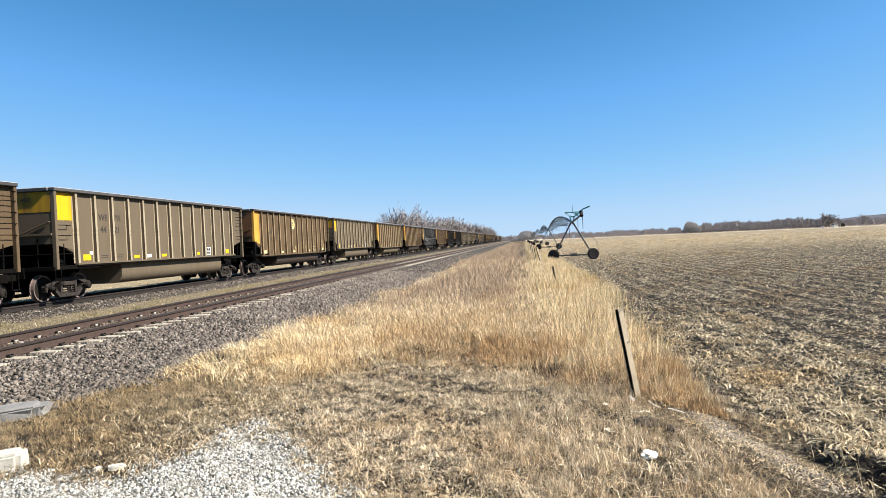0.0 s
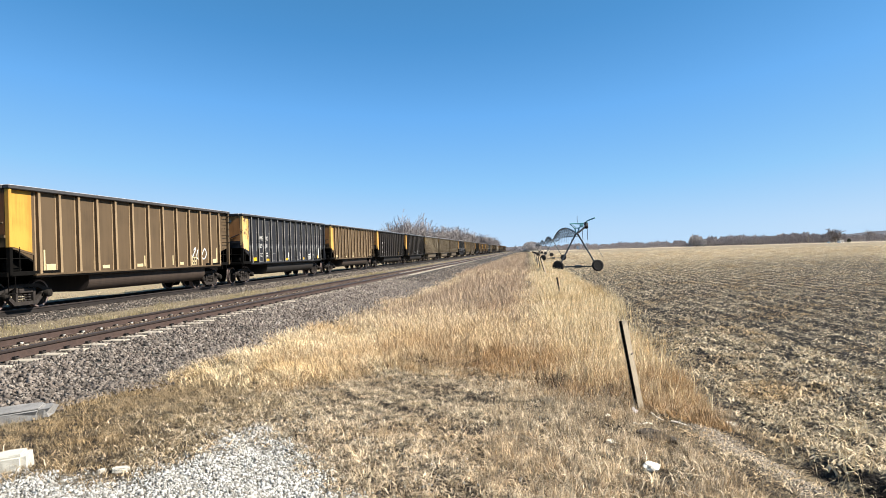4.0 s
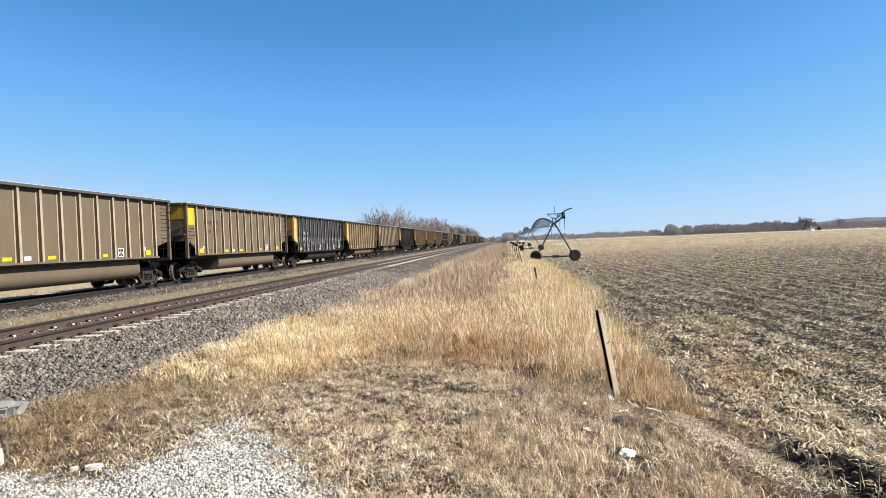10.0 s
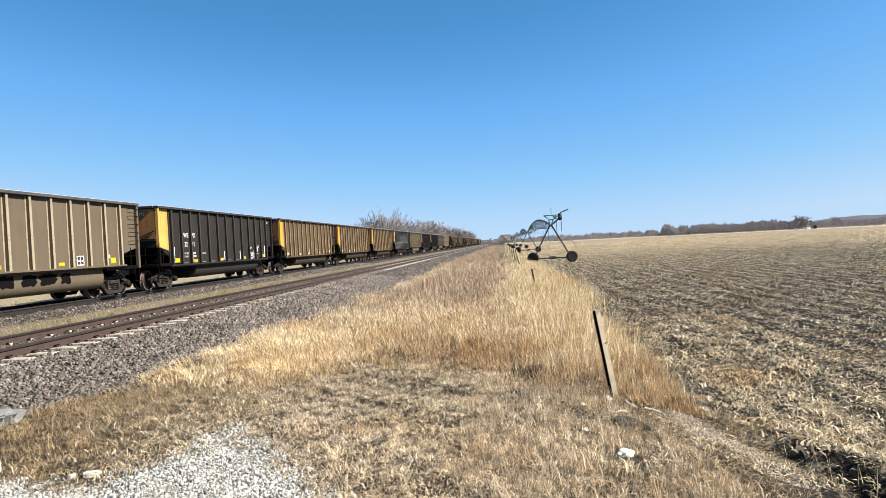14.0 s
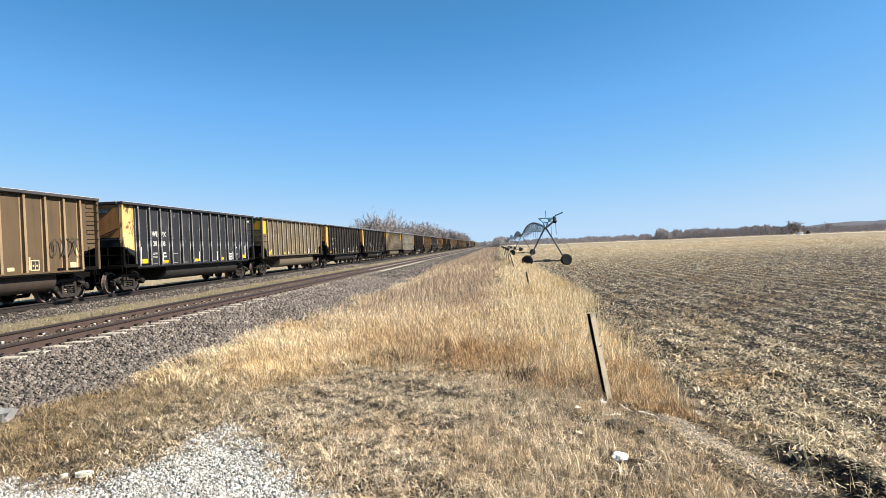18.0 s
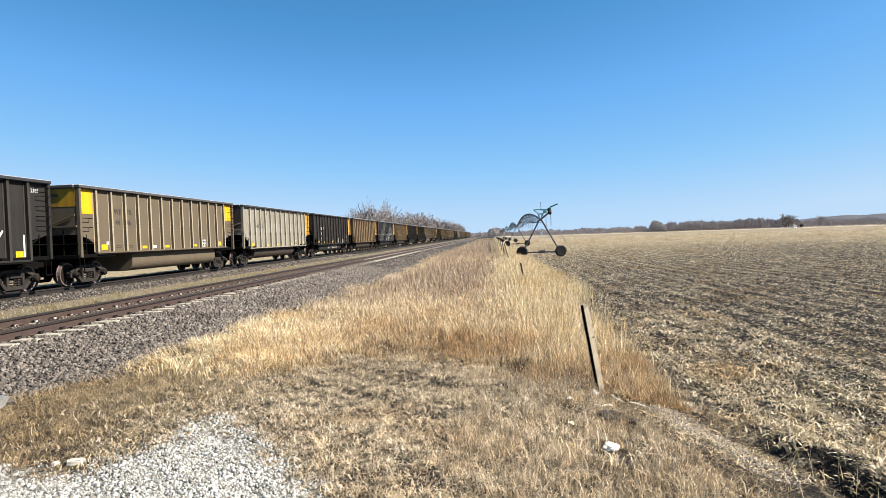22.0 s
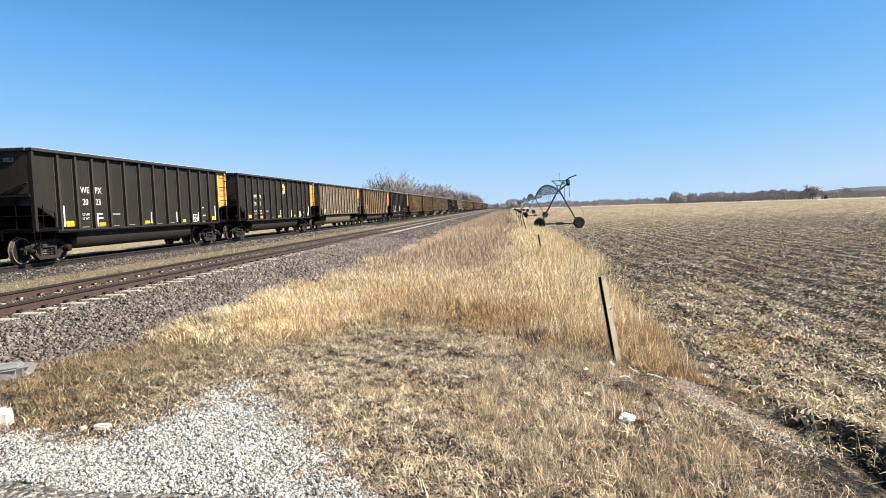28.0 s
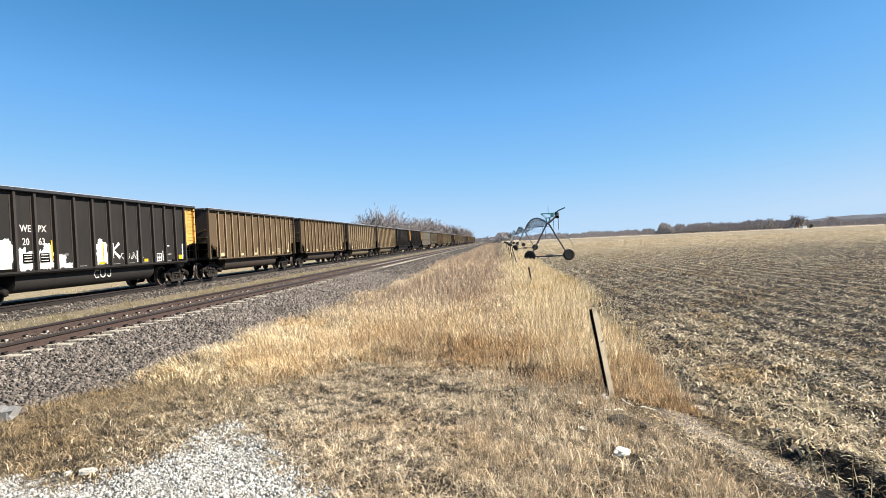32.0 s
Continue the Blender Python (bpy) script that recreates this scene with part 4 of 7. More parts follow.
    fine("wispy_tufts", xy, r.uniform(0.08, 0.24, len(xy)), r.uniform(0.002, 0.0042, len(xy)), r.uniform(0.05, 0.7, len(xy)), M["thatch"], "wispy upright tufts of greyish dry grass")
    # denser tufts round the gravel's edge
    xy = tufted(uniform_xy(20000, -1.9, 0.7, 3.5, 5.8), 13, 0.03)
    xy = xy[r.random(len(xy)) > 1.35 * gravel_cover(xy) - 0.2]
    grass("tufted_grass", xy, np.clip(r.gamma(5.0, 0.0078, len(xy)) * (1 + 0.4 * wavy(xy, 3.0)), 0.012, 0.14), r.uniform(0.004, 0.009, len(xy)), r.uniform(0.3, 1.7, len(xy)),
          M["thatch"], "tufts of short tan grass at the gravel's edge", 0.6)

    # low olive-brown weeds next to the ballast
    def in_weeds(q):
        edge = -5.6 + 0.5 * wavy(q, 1.7) + 0.35 * r.normal(0, 1, len(q))
        gap = (0.7 * wavy(q, 6.0) + 0.6 * wavy(q - 4, 13.0) < -0.5) & (r.random(len(q)) > 0.2)
        return (q[:, 0] > edge) & (r.random(len(q)) > 1.08 * gravel_cover(q)) & (q[:, 0] < weed_edge(q)) & ~gap & (q[:, 1] < tall_front(q[:, 0]) + 0.4)

    xy = tufted(uniform_xy(62000, -6.4, -1.8, 3.9, 10.2), 15, 0.032)
    tall = np.repeat(r.gamma(2.6, 0.4, len(xy) // 15 + 1), 15)[: len(xy)]
    keep = in_weeds(xy)
    xy, tall = xy[keep], tall[keep]
    grass("brown_weeds", xy, r.gamma(5, 0.0068, len(xy)) * (0.4 + 0.65 * tall), r.uniform(0.003, 0.0085, len(xy)), r.uniform(0.3, 1.9, len(xy)), M["weeds"],
          "low olive-brown dry weeds beside the ballast")
    xy = tufted(uniform_xy(100000, -6.4, -1.8, 3.9, 10.2), 9, 0.05)
    xy = xy[in_weeds(xy)]
    fine("weed_stems", xy, r.gamma(4, 0.011, len(xy)), r.uniform(0.003, 0.006, len(xy)), r.uniform(0.1, 1.1, len(xy)), M["weeds"], "fine stems of low brown weeds")

    # matted straw that sweeps over at the near corner of the tall growth
    xy = tufted(uniform_xy(21000, -5.6, -1.6, 8.0, 15.0), 22, 0.09)
    front = tall_front(xy[:, 0]) - 0.15 + 0.5 * wavy(xy, 3.7) + 0.45 * r.normal(0, 1, len(xy))
    keep = (xy[:, 1] > front) & (xy[:, 0] > ballast_toe(xy) + 0.25 * r.normal(0, 1, len(xy))) & (r.random(len(xy)) < 1.15 - step(xy[:, 0], -3.6, -1.8) + 0.3 * wavy(xy, 1.9)) & (r.random(len(xy)) < 1.2 - step(xy[:, 1], 11, 15))
    xy = xy[keep]
    m = len(xy)
    stuff("matted_straw", blades("matted_straw", on_ground(xy, -0.01), r.uniform(0.07, 0.24, m) * (1 + 0.3 * wavy(xy, 1.6)), r.uniform(0.005, 0.012, m), r.uniform(0.5, 2.0, m), M["creamy"], 0.8,
          3.3 + 2.2 * wavy(xy, 1.7)), "matted pale straw bent over beside the ballast", "grass")

    # rusty dead weeds at the front of the tall growth and round the post
    xy = tufted(np.concatenate([uniform_xy(64000, -4.6, 1.5, 7.2, 14.5), uniform_xy(12000, 0.9, 2.3, 6.9, 9.0)]), 24, 0.07)
    deep = xy[:, 1] - tall_front(xy[:, 0]) + 0.5 - 0.45 * r.normal(0, 1, len(xy)) - 0.6 * wavy(xy, 2.3) - 0.6 * wavy(xy + 1, 6.1)
    keep = (deep > 0) & (r.random(len(xy)) < (1.15 - 0.85 * step(deep, 0.8, 3.2)) * (0.35 + 0.65 * step(xy[:, 0], -3.2, -2.0)) + 0.25 * wavy(xy, 1.7)) & (xy[:, 0] < 2.0 + 0.3 * wavy(xy, 2.5))
    xy, deep = xy[keep], deep[keep]
    gap = 0.5 * wavy(xy, 8.0) + 0.5 * wavy(xy - 3, 17.0) < -0.30
    xy, deep = xy[~gap], deep[~gap]
    h = r.uniform(0.08, 0.40, len(xy)) * (0.35 + 0.65 * step(deep, 0, 1.8)) * (1 + 0.45 * wavy(xy, 3.1))
    fine("rusty_weeds", xy, h, r.uniform(0.004, 0.010, len(xy)), r.uniform(0.05, 0.9, len(xy)), M["rust"], "standing rusty brown stems of dead weeds")
    sub = r.random(len(xy)) < 0.4
    grass("rusty_leaves", xy[sub], h[sub] * 0.75, r.uniform(0.004, 0.011, sub.sum()), r.uniform(0.3, 1.3, sub.sum()), M["rust"], "curled rusty leaves among dead weeds", 0.9)

    # dark low weeds added to draw the shade line along the tall front
    xy = tufted(uniform_xy(16000, -2.6, 1.25, 6.8, 11.4), 40, 0.10)
    near = np.abs(xy[:, 1] - tall_front(xy[:, 0]) - 0.1 - 0.3 * wavy(xy, 2.0))
    xy = xy[(r.random(len(xy)) < 1 - step(near, 0.15, 0.7)) & (wavy(xy + 3, 3.3) + 0.5 * wavy(xy, 7.7) > -0.1)]
    m = len(xy)
    grass("dark_forbs", xy, r.uniform(0.04, 0.2, m), r.uniform(0.006, 0.018, m), r.uniform(0.1, 1.2, m), M["forb"], "dark brown weeds standing for shade at the foot of the tall grass", 0.6)

    # fine blond grass behind them
    xy = tufted(along_y(200000, -5.6, 2.1, 8.6, 50, 1.7), 26, 0.09)
    clump = wavy(xy, 1.25) + 0.5 * wavy(xy + 4, 3.3)
    deep = xy[:, 1] - tall_front(xy[:, 0]) - r.normal(0, 0.6, len(xy)) - 0.5 - 0.5 * wavy(xy, 4.3)
    path = np.abs(xy[:, 0] + 0.35 - 0.15 * wavy(xy, 0.4)) < 0.34 + 0.006 * xy[:, 1]
    dull = step(xy[:, 1], 15, 21) * (1 - step(xy[:, 0] - 0.4 * wavy(xy, 0.9), -0.9, 0.1)) * step(xy[:, 0] - ballast_toe(xy), 0.3, 1.0) * (1 - 0.7 * step(xy[:, 1], 36, 48))
    rise = step(deep, 0, 2.2)
    keep = (xy[:, 0] > ballast_toe(xy) + 0.3 * r.normal(0, 1, len(xy))) & (deep > 0) & (r.random(len(xy)) < 0.5 + 0.38 * clump + 0.2 * rise) & (0.5 * wavy(xy, 7.0) + 0.5 * wavy(xy + 9, 15.0) > -0.27) & ~(path & (r.random(len(xy)) < 0.75 * step(xy[:, 1], 20, 32)))
    keep &= r.random(len(xy)) > 0.95 * dull
    xy, clump, rise = xy[keep], clump[keep], rise[keep]
    h = (0.22 + 0.09 * clump) * r.uniform(0.4, 1.4, len(xy)) * (1 - 0.3 * step(-xy[:, 0], 2.0, 5.0)) * (0.45 + 0.55 * rise)
    w = (0.0032 + 0.00034 * xy[:, 1]) * r.uniform(0.6, 1.5, len(xy))
    lean = r.uniform(0.05, 1.3, len(xy))
    bent = r.random(len(xy)) < 0.42
    fine("tall_grass", xy[~bent], h[~bent], w[~bent] * 1.3, lean[~bent], M["blond"], "tall fine blond grass between the track and the fence line")
    grass("bent_grass", xy[bent], h[bent] * 0.85, w[bent], lean[bent] * 1.6, M["blond"], "bent blades of tall blond grass", 0.6)
    sub = ~bent & (r.random(len(xy)) < 0.4)
    q = xy[sub]
    fine("seed_heads", q + r.normal(0, 0.03, q.shape), 0.05 + 0.08 * r.random(len(q)), (0.006 + 0.0003 * q[:, 1]) * r.uniform(0.7, 1.4, len(q)), r.uniform(0.1, 0.9, len(q)), M["plume"],
         "pale seed heads over tall grass", h[sub] * 0.82)
    # dull brown weeds in a long patch beside the ballast
    xy = tufted(along_y(84000, -5.2, 0.3, 13.5, 110, 1.6), 20, 0.10)
    w0 = step(xy[:, 1], 14, 20) * (1 - step(xy[:, 0] - 0.4 * wavy(xy, 0.9), -0.7, 0.2)) * (0.75 + 0.5 * wavy(xy, 1.9)) * step(xy[:, 0] - ballast_toe(xy) + 0.3 * wavy(xy, 1.3), 0.2, 0.8) * (1 - 0.6 * step(xy[:, 1], 45, 80))
    xy = xy[r.random(len(xy)) < w0]
    fine("dull_weeds", xy, r.uniform(0.1, 0.38, len(xy)) * (1 + 0.3 * wavy(xy, 0.8)), (0.006 + 0.0004 * xy[:, 1]) * r.uniform(0.6, 1.5, len(xy)), r.uniform(0.05, 0.6, len(xy)), M["dull"],
         "dull brown dead weeds along the ballast")
    # taller cream grass along the fence line
    xy = tufted(along_y(110000, 0.15, 3.2, 7.6, 80, 1.6), 22, 0.075)
    edge = 1.75 + 0.075 * (xy[:, 1] - 7) * (xy[:, 1] < 22) + 1.12 * (xy[:, 1] >= 22) + 0.2 * r.normal(0, 1, len(xy)) + 0.25 * wavy(xy, 1.3)
    hole = step(xy[:, 1], 10.5, 12.5) * (1 - step(xy[:, 1], 16.5, 19)) * step(xy[:, 0], 1.1, 1.5)
    near = 0.30 + 0.7 * step(xy[:, 1], 9, 17)
    keep = (xy[:, 0] > 0.45 + 0.25 * wavy(xy, 0.8) + 0.15 * r.normal(0, 1, len(xy))) & (xy[:, 0] < edge) & (r.random(len(xy)) < (0.72 + 0.4 * wavy(xy, 1.5)) * near) & (r.random(len(xy)) > 0.75 * hole) & (xy[:, 1] > tall_front(xy[:, 0]))
    xy = xy[keep]
    h = r.uniform(0.2, 0.72, len(xy)) * (0.8 + 0.35 * wavy(xy, 1.1)) * (0.55 + 0.45 * step(xy[:, 1], 6.8, 9.2)) * (1 - 0.3 * step(xy[:, 1], 16, 40))
    w = (0.0036 + 0.00032 * xy[:, 1]) * r.uniform(0.6, 1.6, len(xy))
    bent = r.random(len(xy)) < 0.3
    fine("fence_line_grass", xy[~bent], h[~bent], w[~bent] * 1.3, r.uniform(0.03, 0.55, (~bent).sum()), M["creamy"], "tall pale dry grass along the fence line")
    grass("fence_line_blades", xy[bent], h[bent], w[bent], r.uniform(0.1, 0.9, bent.sum()), M["creamy"], "bent pale blades along the fence line", 0.5)
    # the verge beyond
    xy = tufted(along_y(46000, -4.9, 2.2, 46, 300, 1.9), 10, 0.25)
    path = (np.abs(xy[:, 0] + 0.35) < 0.5) & (r.random(len(xy)) < 0.6)
    xy = xy[~path]
    h = r.uniform(0.12, 0.40, len(xy)) * (1 + 0.35 * wavy(xy, 0.35))
    w = r.uniform(0.02, 0.05, len(xy)) * (1 + xy[:, 1] / 160)
    pale = xy[:, 0] + 0.3 * r.normal(0, 1, len(xy)) > 0.35
    for name, pick, mat, words in (("distant_grass", pale, "creamy", "pale dry grass running away along the fence line"), ("distant_weeds", ~pale, "buff", "buff brown dry weeds of the verge beside the track")):
        fine(name, xy[pick], h[pick], w[pick], r.uniform(0.1, 0.7, pick.sum()), M[mat], words)
    # short grass beyond the train
    xy = tufted(along_y(12000, -25.5, -20.2, 8, 110, 1.7), 10, 0.12)
    fine("trackside_grass", xy, r.uniform(0.04, 0.16, len(xy)), (0.012 + 0.0004 * xy[:, 1]) * r.uniform(0.7, 1.5, len(xy)), r.uniform(0.2, 1.0, len(xy)),
         M["verge"], "short pale grass on the far side of the train")
    # thin strip between the tracks: sparse low grass with yellow-green tufts
    xy = tufted(along_y(30000, -15.2, -12.2, 9, 110, 1.8), 8, 0.12)
    mid = -13.5 + 0.25 * wavy(xy, 0.8)
    xy = xy[(np.abs(xy[:, 0] - mid) < 0.8 + 0.4 * wavy(xy, 2.0)) & (r.random(len(xy)) < 0.55 + 0.5 * wavy(xy, 1.3))]
    fine("strip_grass", xy, r.uniform(0.02, 0.10, len(xy)), (0.008 + 0.0004 * xy[:, 1]) * r.uniform(0.7, 1.5, len(xy)), r.uniform(0.1, 1.0, len(xy)),
         M["verge"], "pale yellowish grass between the two tracks")
    xy = tufted(along_y(19000, -14.6, -11.9, 8, 60, 1.5), 60, 0.15)
    xy = xy[np.abs(xy[:, 0] + 13.2 - 0.35 * wavy(xy, 0.7)) < 0.75 + 0.5 * wavy(xy, 1.4)]
    fine("strip_tufts", xy, r.uniform(0.05, 0.26, len(xy)) * (1 + 0.4 * wavy(xy, 1.1)), (0.005 + 0.0003 * xy[:, 1]) * r.uniform(0.7, 1.5, len(xy)), r.uniform(0.05, 0.6, len(xy)),
         M["olive"], "tufts of yellow-green dry grass between the two tracks")


def build_field():
    r = RNG
    # lying stalks and leaves
    k = 215000
    d, az = 4.0 + 256.0 * r.random(k) ** 1.9, np.radians(r.uniform(0, 47, k))
    xy = np.column_stack([d * np.sin(az), d * np.cos(az)])
    xy = xy[xy[:, 0] > 2.5 + 0.25 * wavy(xy, 1.6) + 0.3 * (1 - step(xy[:, 1], 4.8, 6.8))]
    row = np.cos(2 * np.pi * (xy[:, 0] / 0.76))
    patch = wavy(xy, 2.2) + 0.7 * wavy(xy - 3, 5.7)
    xy = xy[(r.random(len(xy)) < 0.72 + 0.08 * row + 0.17 * patch) & (r.random(len(xy)) < 1 - step(np.hypot(xy[:, 0], xy[:, 1]), 130, 260))]
    m = len(xy)
    far = 1 + 0.042 * np.hypot(xy[:, 0], xy[:, 1])
    grass("corn_residue", xy, r.uniform(0.008, 0.028, m) * far, r.uniform(0.008, 0.024, m) * far, r.uniform(1.0, 4.0, m), M["straw"],
          "pale broken corn stalks and leaves lying on the field", 0.2)
    # fine crumbs of the same between them
    k = 170000
    d, az = 4.0 + 150.0 * r.random(k) ** 1.8, np.radians(r.uniform(0, 47, k))
    xy = np.column_stack([d * np.sin(az), d * np.cos(az)])
    xy = xy[xy[:, 0] > 2.75 + 0.25 * wavy(xy, 1.6) + 0.3 * (1 - step(xy[:, 1], 4.8, 6.8))]
    xy = xy[r.random(len(xy)) < 0.9 + 0.3 * wavy(xy, 3.1)]
    m = len(xy)
    far = 1 + 0.05 * np.hypot(xy[:, 0], xy[:, 1])
    fine("corn_crumbs", xy, r.uniform(0.004, 0.016, m) * far, r.uniform(0.006, 0.014, m) * far, r.uniform(1.0, 5.0, m), M["husk"], "small crumbs of corn leaves on dark soil", 0.002)
    # a thicker bed of leaves at the near corner of the field
    xy = along_y(22000, 2.0, 5.2, 4.0, 16, 1.3)
    gap = wavy(xy, 2.9) + 0.8 * wavy(xy + 6, 7.5)
    xy = xy[(xy[:, 0] > FURROW_X + 0.15 + 0.26 * (5.0 - np.minimum(xy[:, 1], 6.8)) + 0.2 * wavy(xy, 2.3)) & (r.random(len(xy)) < 0.55 + 0.6 * gap)]
    m = len(xy)
    grass("edge_residue", xy, r.uniform(0.02, 0.085, m), r.uniform(0.010, 0.034, m), r.uniform(0.4, 2.4, m), M["husk"],
          "thick bed of bleached corn leaves at the field edge", 0.3)
    # broken upright stalks left standing in rows
    xy = along_y(520, 3.0, 11.0, 5.5, 26, 1.2)
    xy[:, 0] = 2.66 + 0.76 * np.round((xy[:, 0] - 2.66) / 0.76) + r.normal(0, 0.05, 520)
    grass("corn_stubs", xy, r.uniform(0.05, 0.16, 520), r.uniform(0.016, 0.026, 520), r.uniform(0.1, 0.9, 520), M["husk"], "broken corn stalks left standing in rows", 0.2)
    # long loose leaves over the furrow's edge
    y = r.uniform(4.3, 9.5, 2200)
    xy = np.column_stack([FURROW_X + 0.36 + 0.26 * (5.0 - np.minimum(y, 6.8)) + np.abs(r.normal(0, 0.6, 2200)), y])
    grass("loose_husks", xy, r.uniform(0.03, 0.13, 2200), r.uniform(0.006, 0.016, 2200), r.uniform(0.5, 2.2, 2200), M["husk"], "long loose corn leaves at the furrow's edge", 0.7)
    y = r.uniform(4.6, 6.4, 60)
    xy = np.column_stack([FURROW_X + 0.35 + 0.26 * (5.0 - y) + r.normal(0, 0.3, 60), y])
    fine("dry_stalks", xy, r.uniform(0.12, 0.34, 60), r.uniform(0.005, 0.009, 60), r.uniform(0.02, 0.4, 60), M["creamy"], "thin dry stalks standing by the furrow")
    # litter and crumbs on the bare earth by the post
    xy = uniform_xy(9000, 1.0, 2.5, 4.2, 7.2)
    xy = xy[(np.abs(xy[:, 0] - 1.72 - 0.27 * (6.8 - xy[:, 1])) > 0.17) | (r.random(len(xy)) < 0.15)]
    m = len(xy)
    grass("trodden_litter", xy, r.uniform(0.01, 0.045, m), r.uniform(0.003, 0.009, m), r.uniform(1, 4, m), M["weeds"], "flattened grey litter on bare trodden earth", 0.2)
    y = 6.9 - 1.9 * r.random(1800) ** 1.4
    xy = np.column_stack([1.72 + 0.27 * (6.8 - y) + r.normal(0, 0.10, 1800), y])
    stuff("mud_crumbs", chips("mud_crumbs", on_ground(xy, 0.0), r.uniform(0.005, 0.016, 1800), M["mud"]), "pale dry mud crumbs on a trodden lane", "soil")
    y = r.uniform(5.0, 7.0, 1500)
    xy = np.column_stack([1.66 + 0.25 * (6.8 - y) + r.normal(0, 0.22, 1500), y])
    m = len(xy)
    grass("matted_litter", xy, r.uniform(0.008, 0.04, m), r.uniform(0.006, 0.016, m), r.uniform(1.2, 4, m), M["blond"], "bleached matted litter on a trodden strip", 0.2)
    # thin grass round the camera's stand
    xy = tufted(uniform_xy(9000, -1.2, 2.4, -2.5, 3.3), 15, 0.04)
    m = len(xy)
    fine("roadside_grass", xy, r.gamma(5, 0.009, m), r.uniform(0.004, 0.01, m), r.uniform(0.3, 1.6, m), M["thatch"], "thin short grass at the roadside")


build_ballast()
build_gravel()
build_grass()
build_field()


# ---- coal train ----
PITCH, BODY, HALF_W, TOP = 16.04, 7.22, 1.60, 3.88
CUT, PANEL = 1.97, 1.46
SILL_HIGH, SILL_LOW = 1.24, 1.08  # the taupe wagons have shallower sides than the others
HIGH_RIBS = [-6.13 + 1.008 * i for i in range(13)]
LOW_RIBS = [-5.97, -5.05, -4.12, -3.15, -2.10, -1.03, 0.05, 1.11, 2.20, 3.28, 4.29, 5.25, 6.17]


def body_shell(sill):
    """Sides with their ends cut away over the trucks, end walls and sloped floors at the ends."""
    bm = bmesh.new()
    side = [(-BODY, TOP - 0.05), (BODY, TOP - 0.05), (BODY, CUT), (6.12, 1.72), (6.12, sill), (-6.12, sill), (-6.12, 1.72), (-BODY, CUT)]
    for s in (-1, 1):
        prism(bm, side, "x", s * PANEL, s * (PANEL - 0.05))
    for s in (-1, 1):
        y = s * BODY
        prism(bm, [(y, TOP - 0.05), (y - s * 0.05, TOP - 0.05), (y - s * 0.05, CUT), (y, CUT)], "x", -PANEL + 0.05, PANEL - 0.05)
    return bm


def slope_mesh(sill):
    """The sloped sheet under one end, near-black for the deep shade there."""
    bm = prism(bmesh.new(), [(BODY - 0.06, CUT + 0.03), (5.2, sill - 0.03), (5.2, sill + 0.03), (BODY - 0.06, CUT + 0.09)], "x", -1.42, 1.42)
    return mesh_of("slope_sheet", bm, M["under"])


def far_ribs(sill, ribs):
    bm = bmesh.new()
    for y in ribs:
        box(bm, -HALF_W, -PANEL, y - 0.06, y + 0.06, sill, TOP - 0.14)
    return bm


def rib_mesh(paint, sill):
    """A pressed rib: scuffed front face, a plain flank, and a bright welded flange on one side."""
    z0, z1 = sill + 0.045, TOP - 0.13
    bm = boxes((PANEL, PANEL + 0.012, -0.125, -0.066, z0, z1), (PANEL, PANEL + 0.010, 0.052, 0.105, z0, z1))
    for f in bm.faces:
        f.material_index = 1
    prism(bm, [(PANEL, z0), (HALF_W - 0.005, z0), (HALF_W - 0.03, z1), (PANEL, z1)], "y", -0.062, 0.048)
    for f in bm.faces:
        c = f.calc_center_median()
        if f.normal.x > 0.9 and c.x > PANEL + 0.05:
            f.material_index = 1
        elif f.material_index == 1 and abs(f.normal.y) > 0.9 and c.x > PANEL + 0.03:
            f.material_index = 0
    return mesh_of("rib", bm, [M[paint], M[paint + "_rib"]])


def tub_mesh(material, sill):
    """The rounded tub that hangs between the trucks."""
    bm = bmesh.new()
    arc = [(0.97 + 0.40 * math.cos(0.1745 * i), 0.80 - 0.40 * math.sin(0.1745 * i)) for i in range(10)]
    half = [(1.36, sill - 0.03)] + arc
    prof = half + [(-u, v) for u, v in reversed(half)]
    prism(bm, prof, "y", -3.45, 4.95)
    return mesh_of("tub", bm, material)


def wheel_mesh(seg):
    bm = bmesh.new()
    lathe(bm, [(-0.07, 0.10), (-0.07, 0.30), (-0.055, 0.40), (-0.065, 0.452), (0.045, 0.458), (0.05, 0.485), (0.075, 0.485), (0.075, 0.40), (0.03, 0.36), (0.02, 0.15), (0.06, 0.10)], "x", seg)
    me = mesh_of("wheel", bm, [M["truck"], M["tread"]], smooth=False)
    for p in me.polygons:
        c = p.center
        r = math.hypot(c.y, c.z)
        p.material_index = 1 if r > 0.39 else 0
    return me


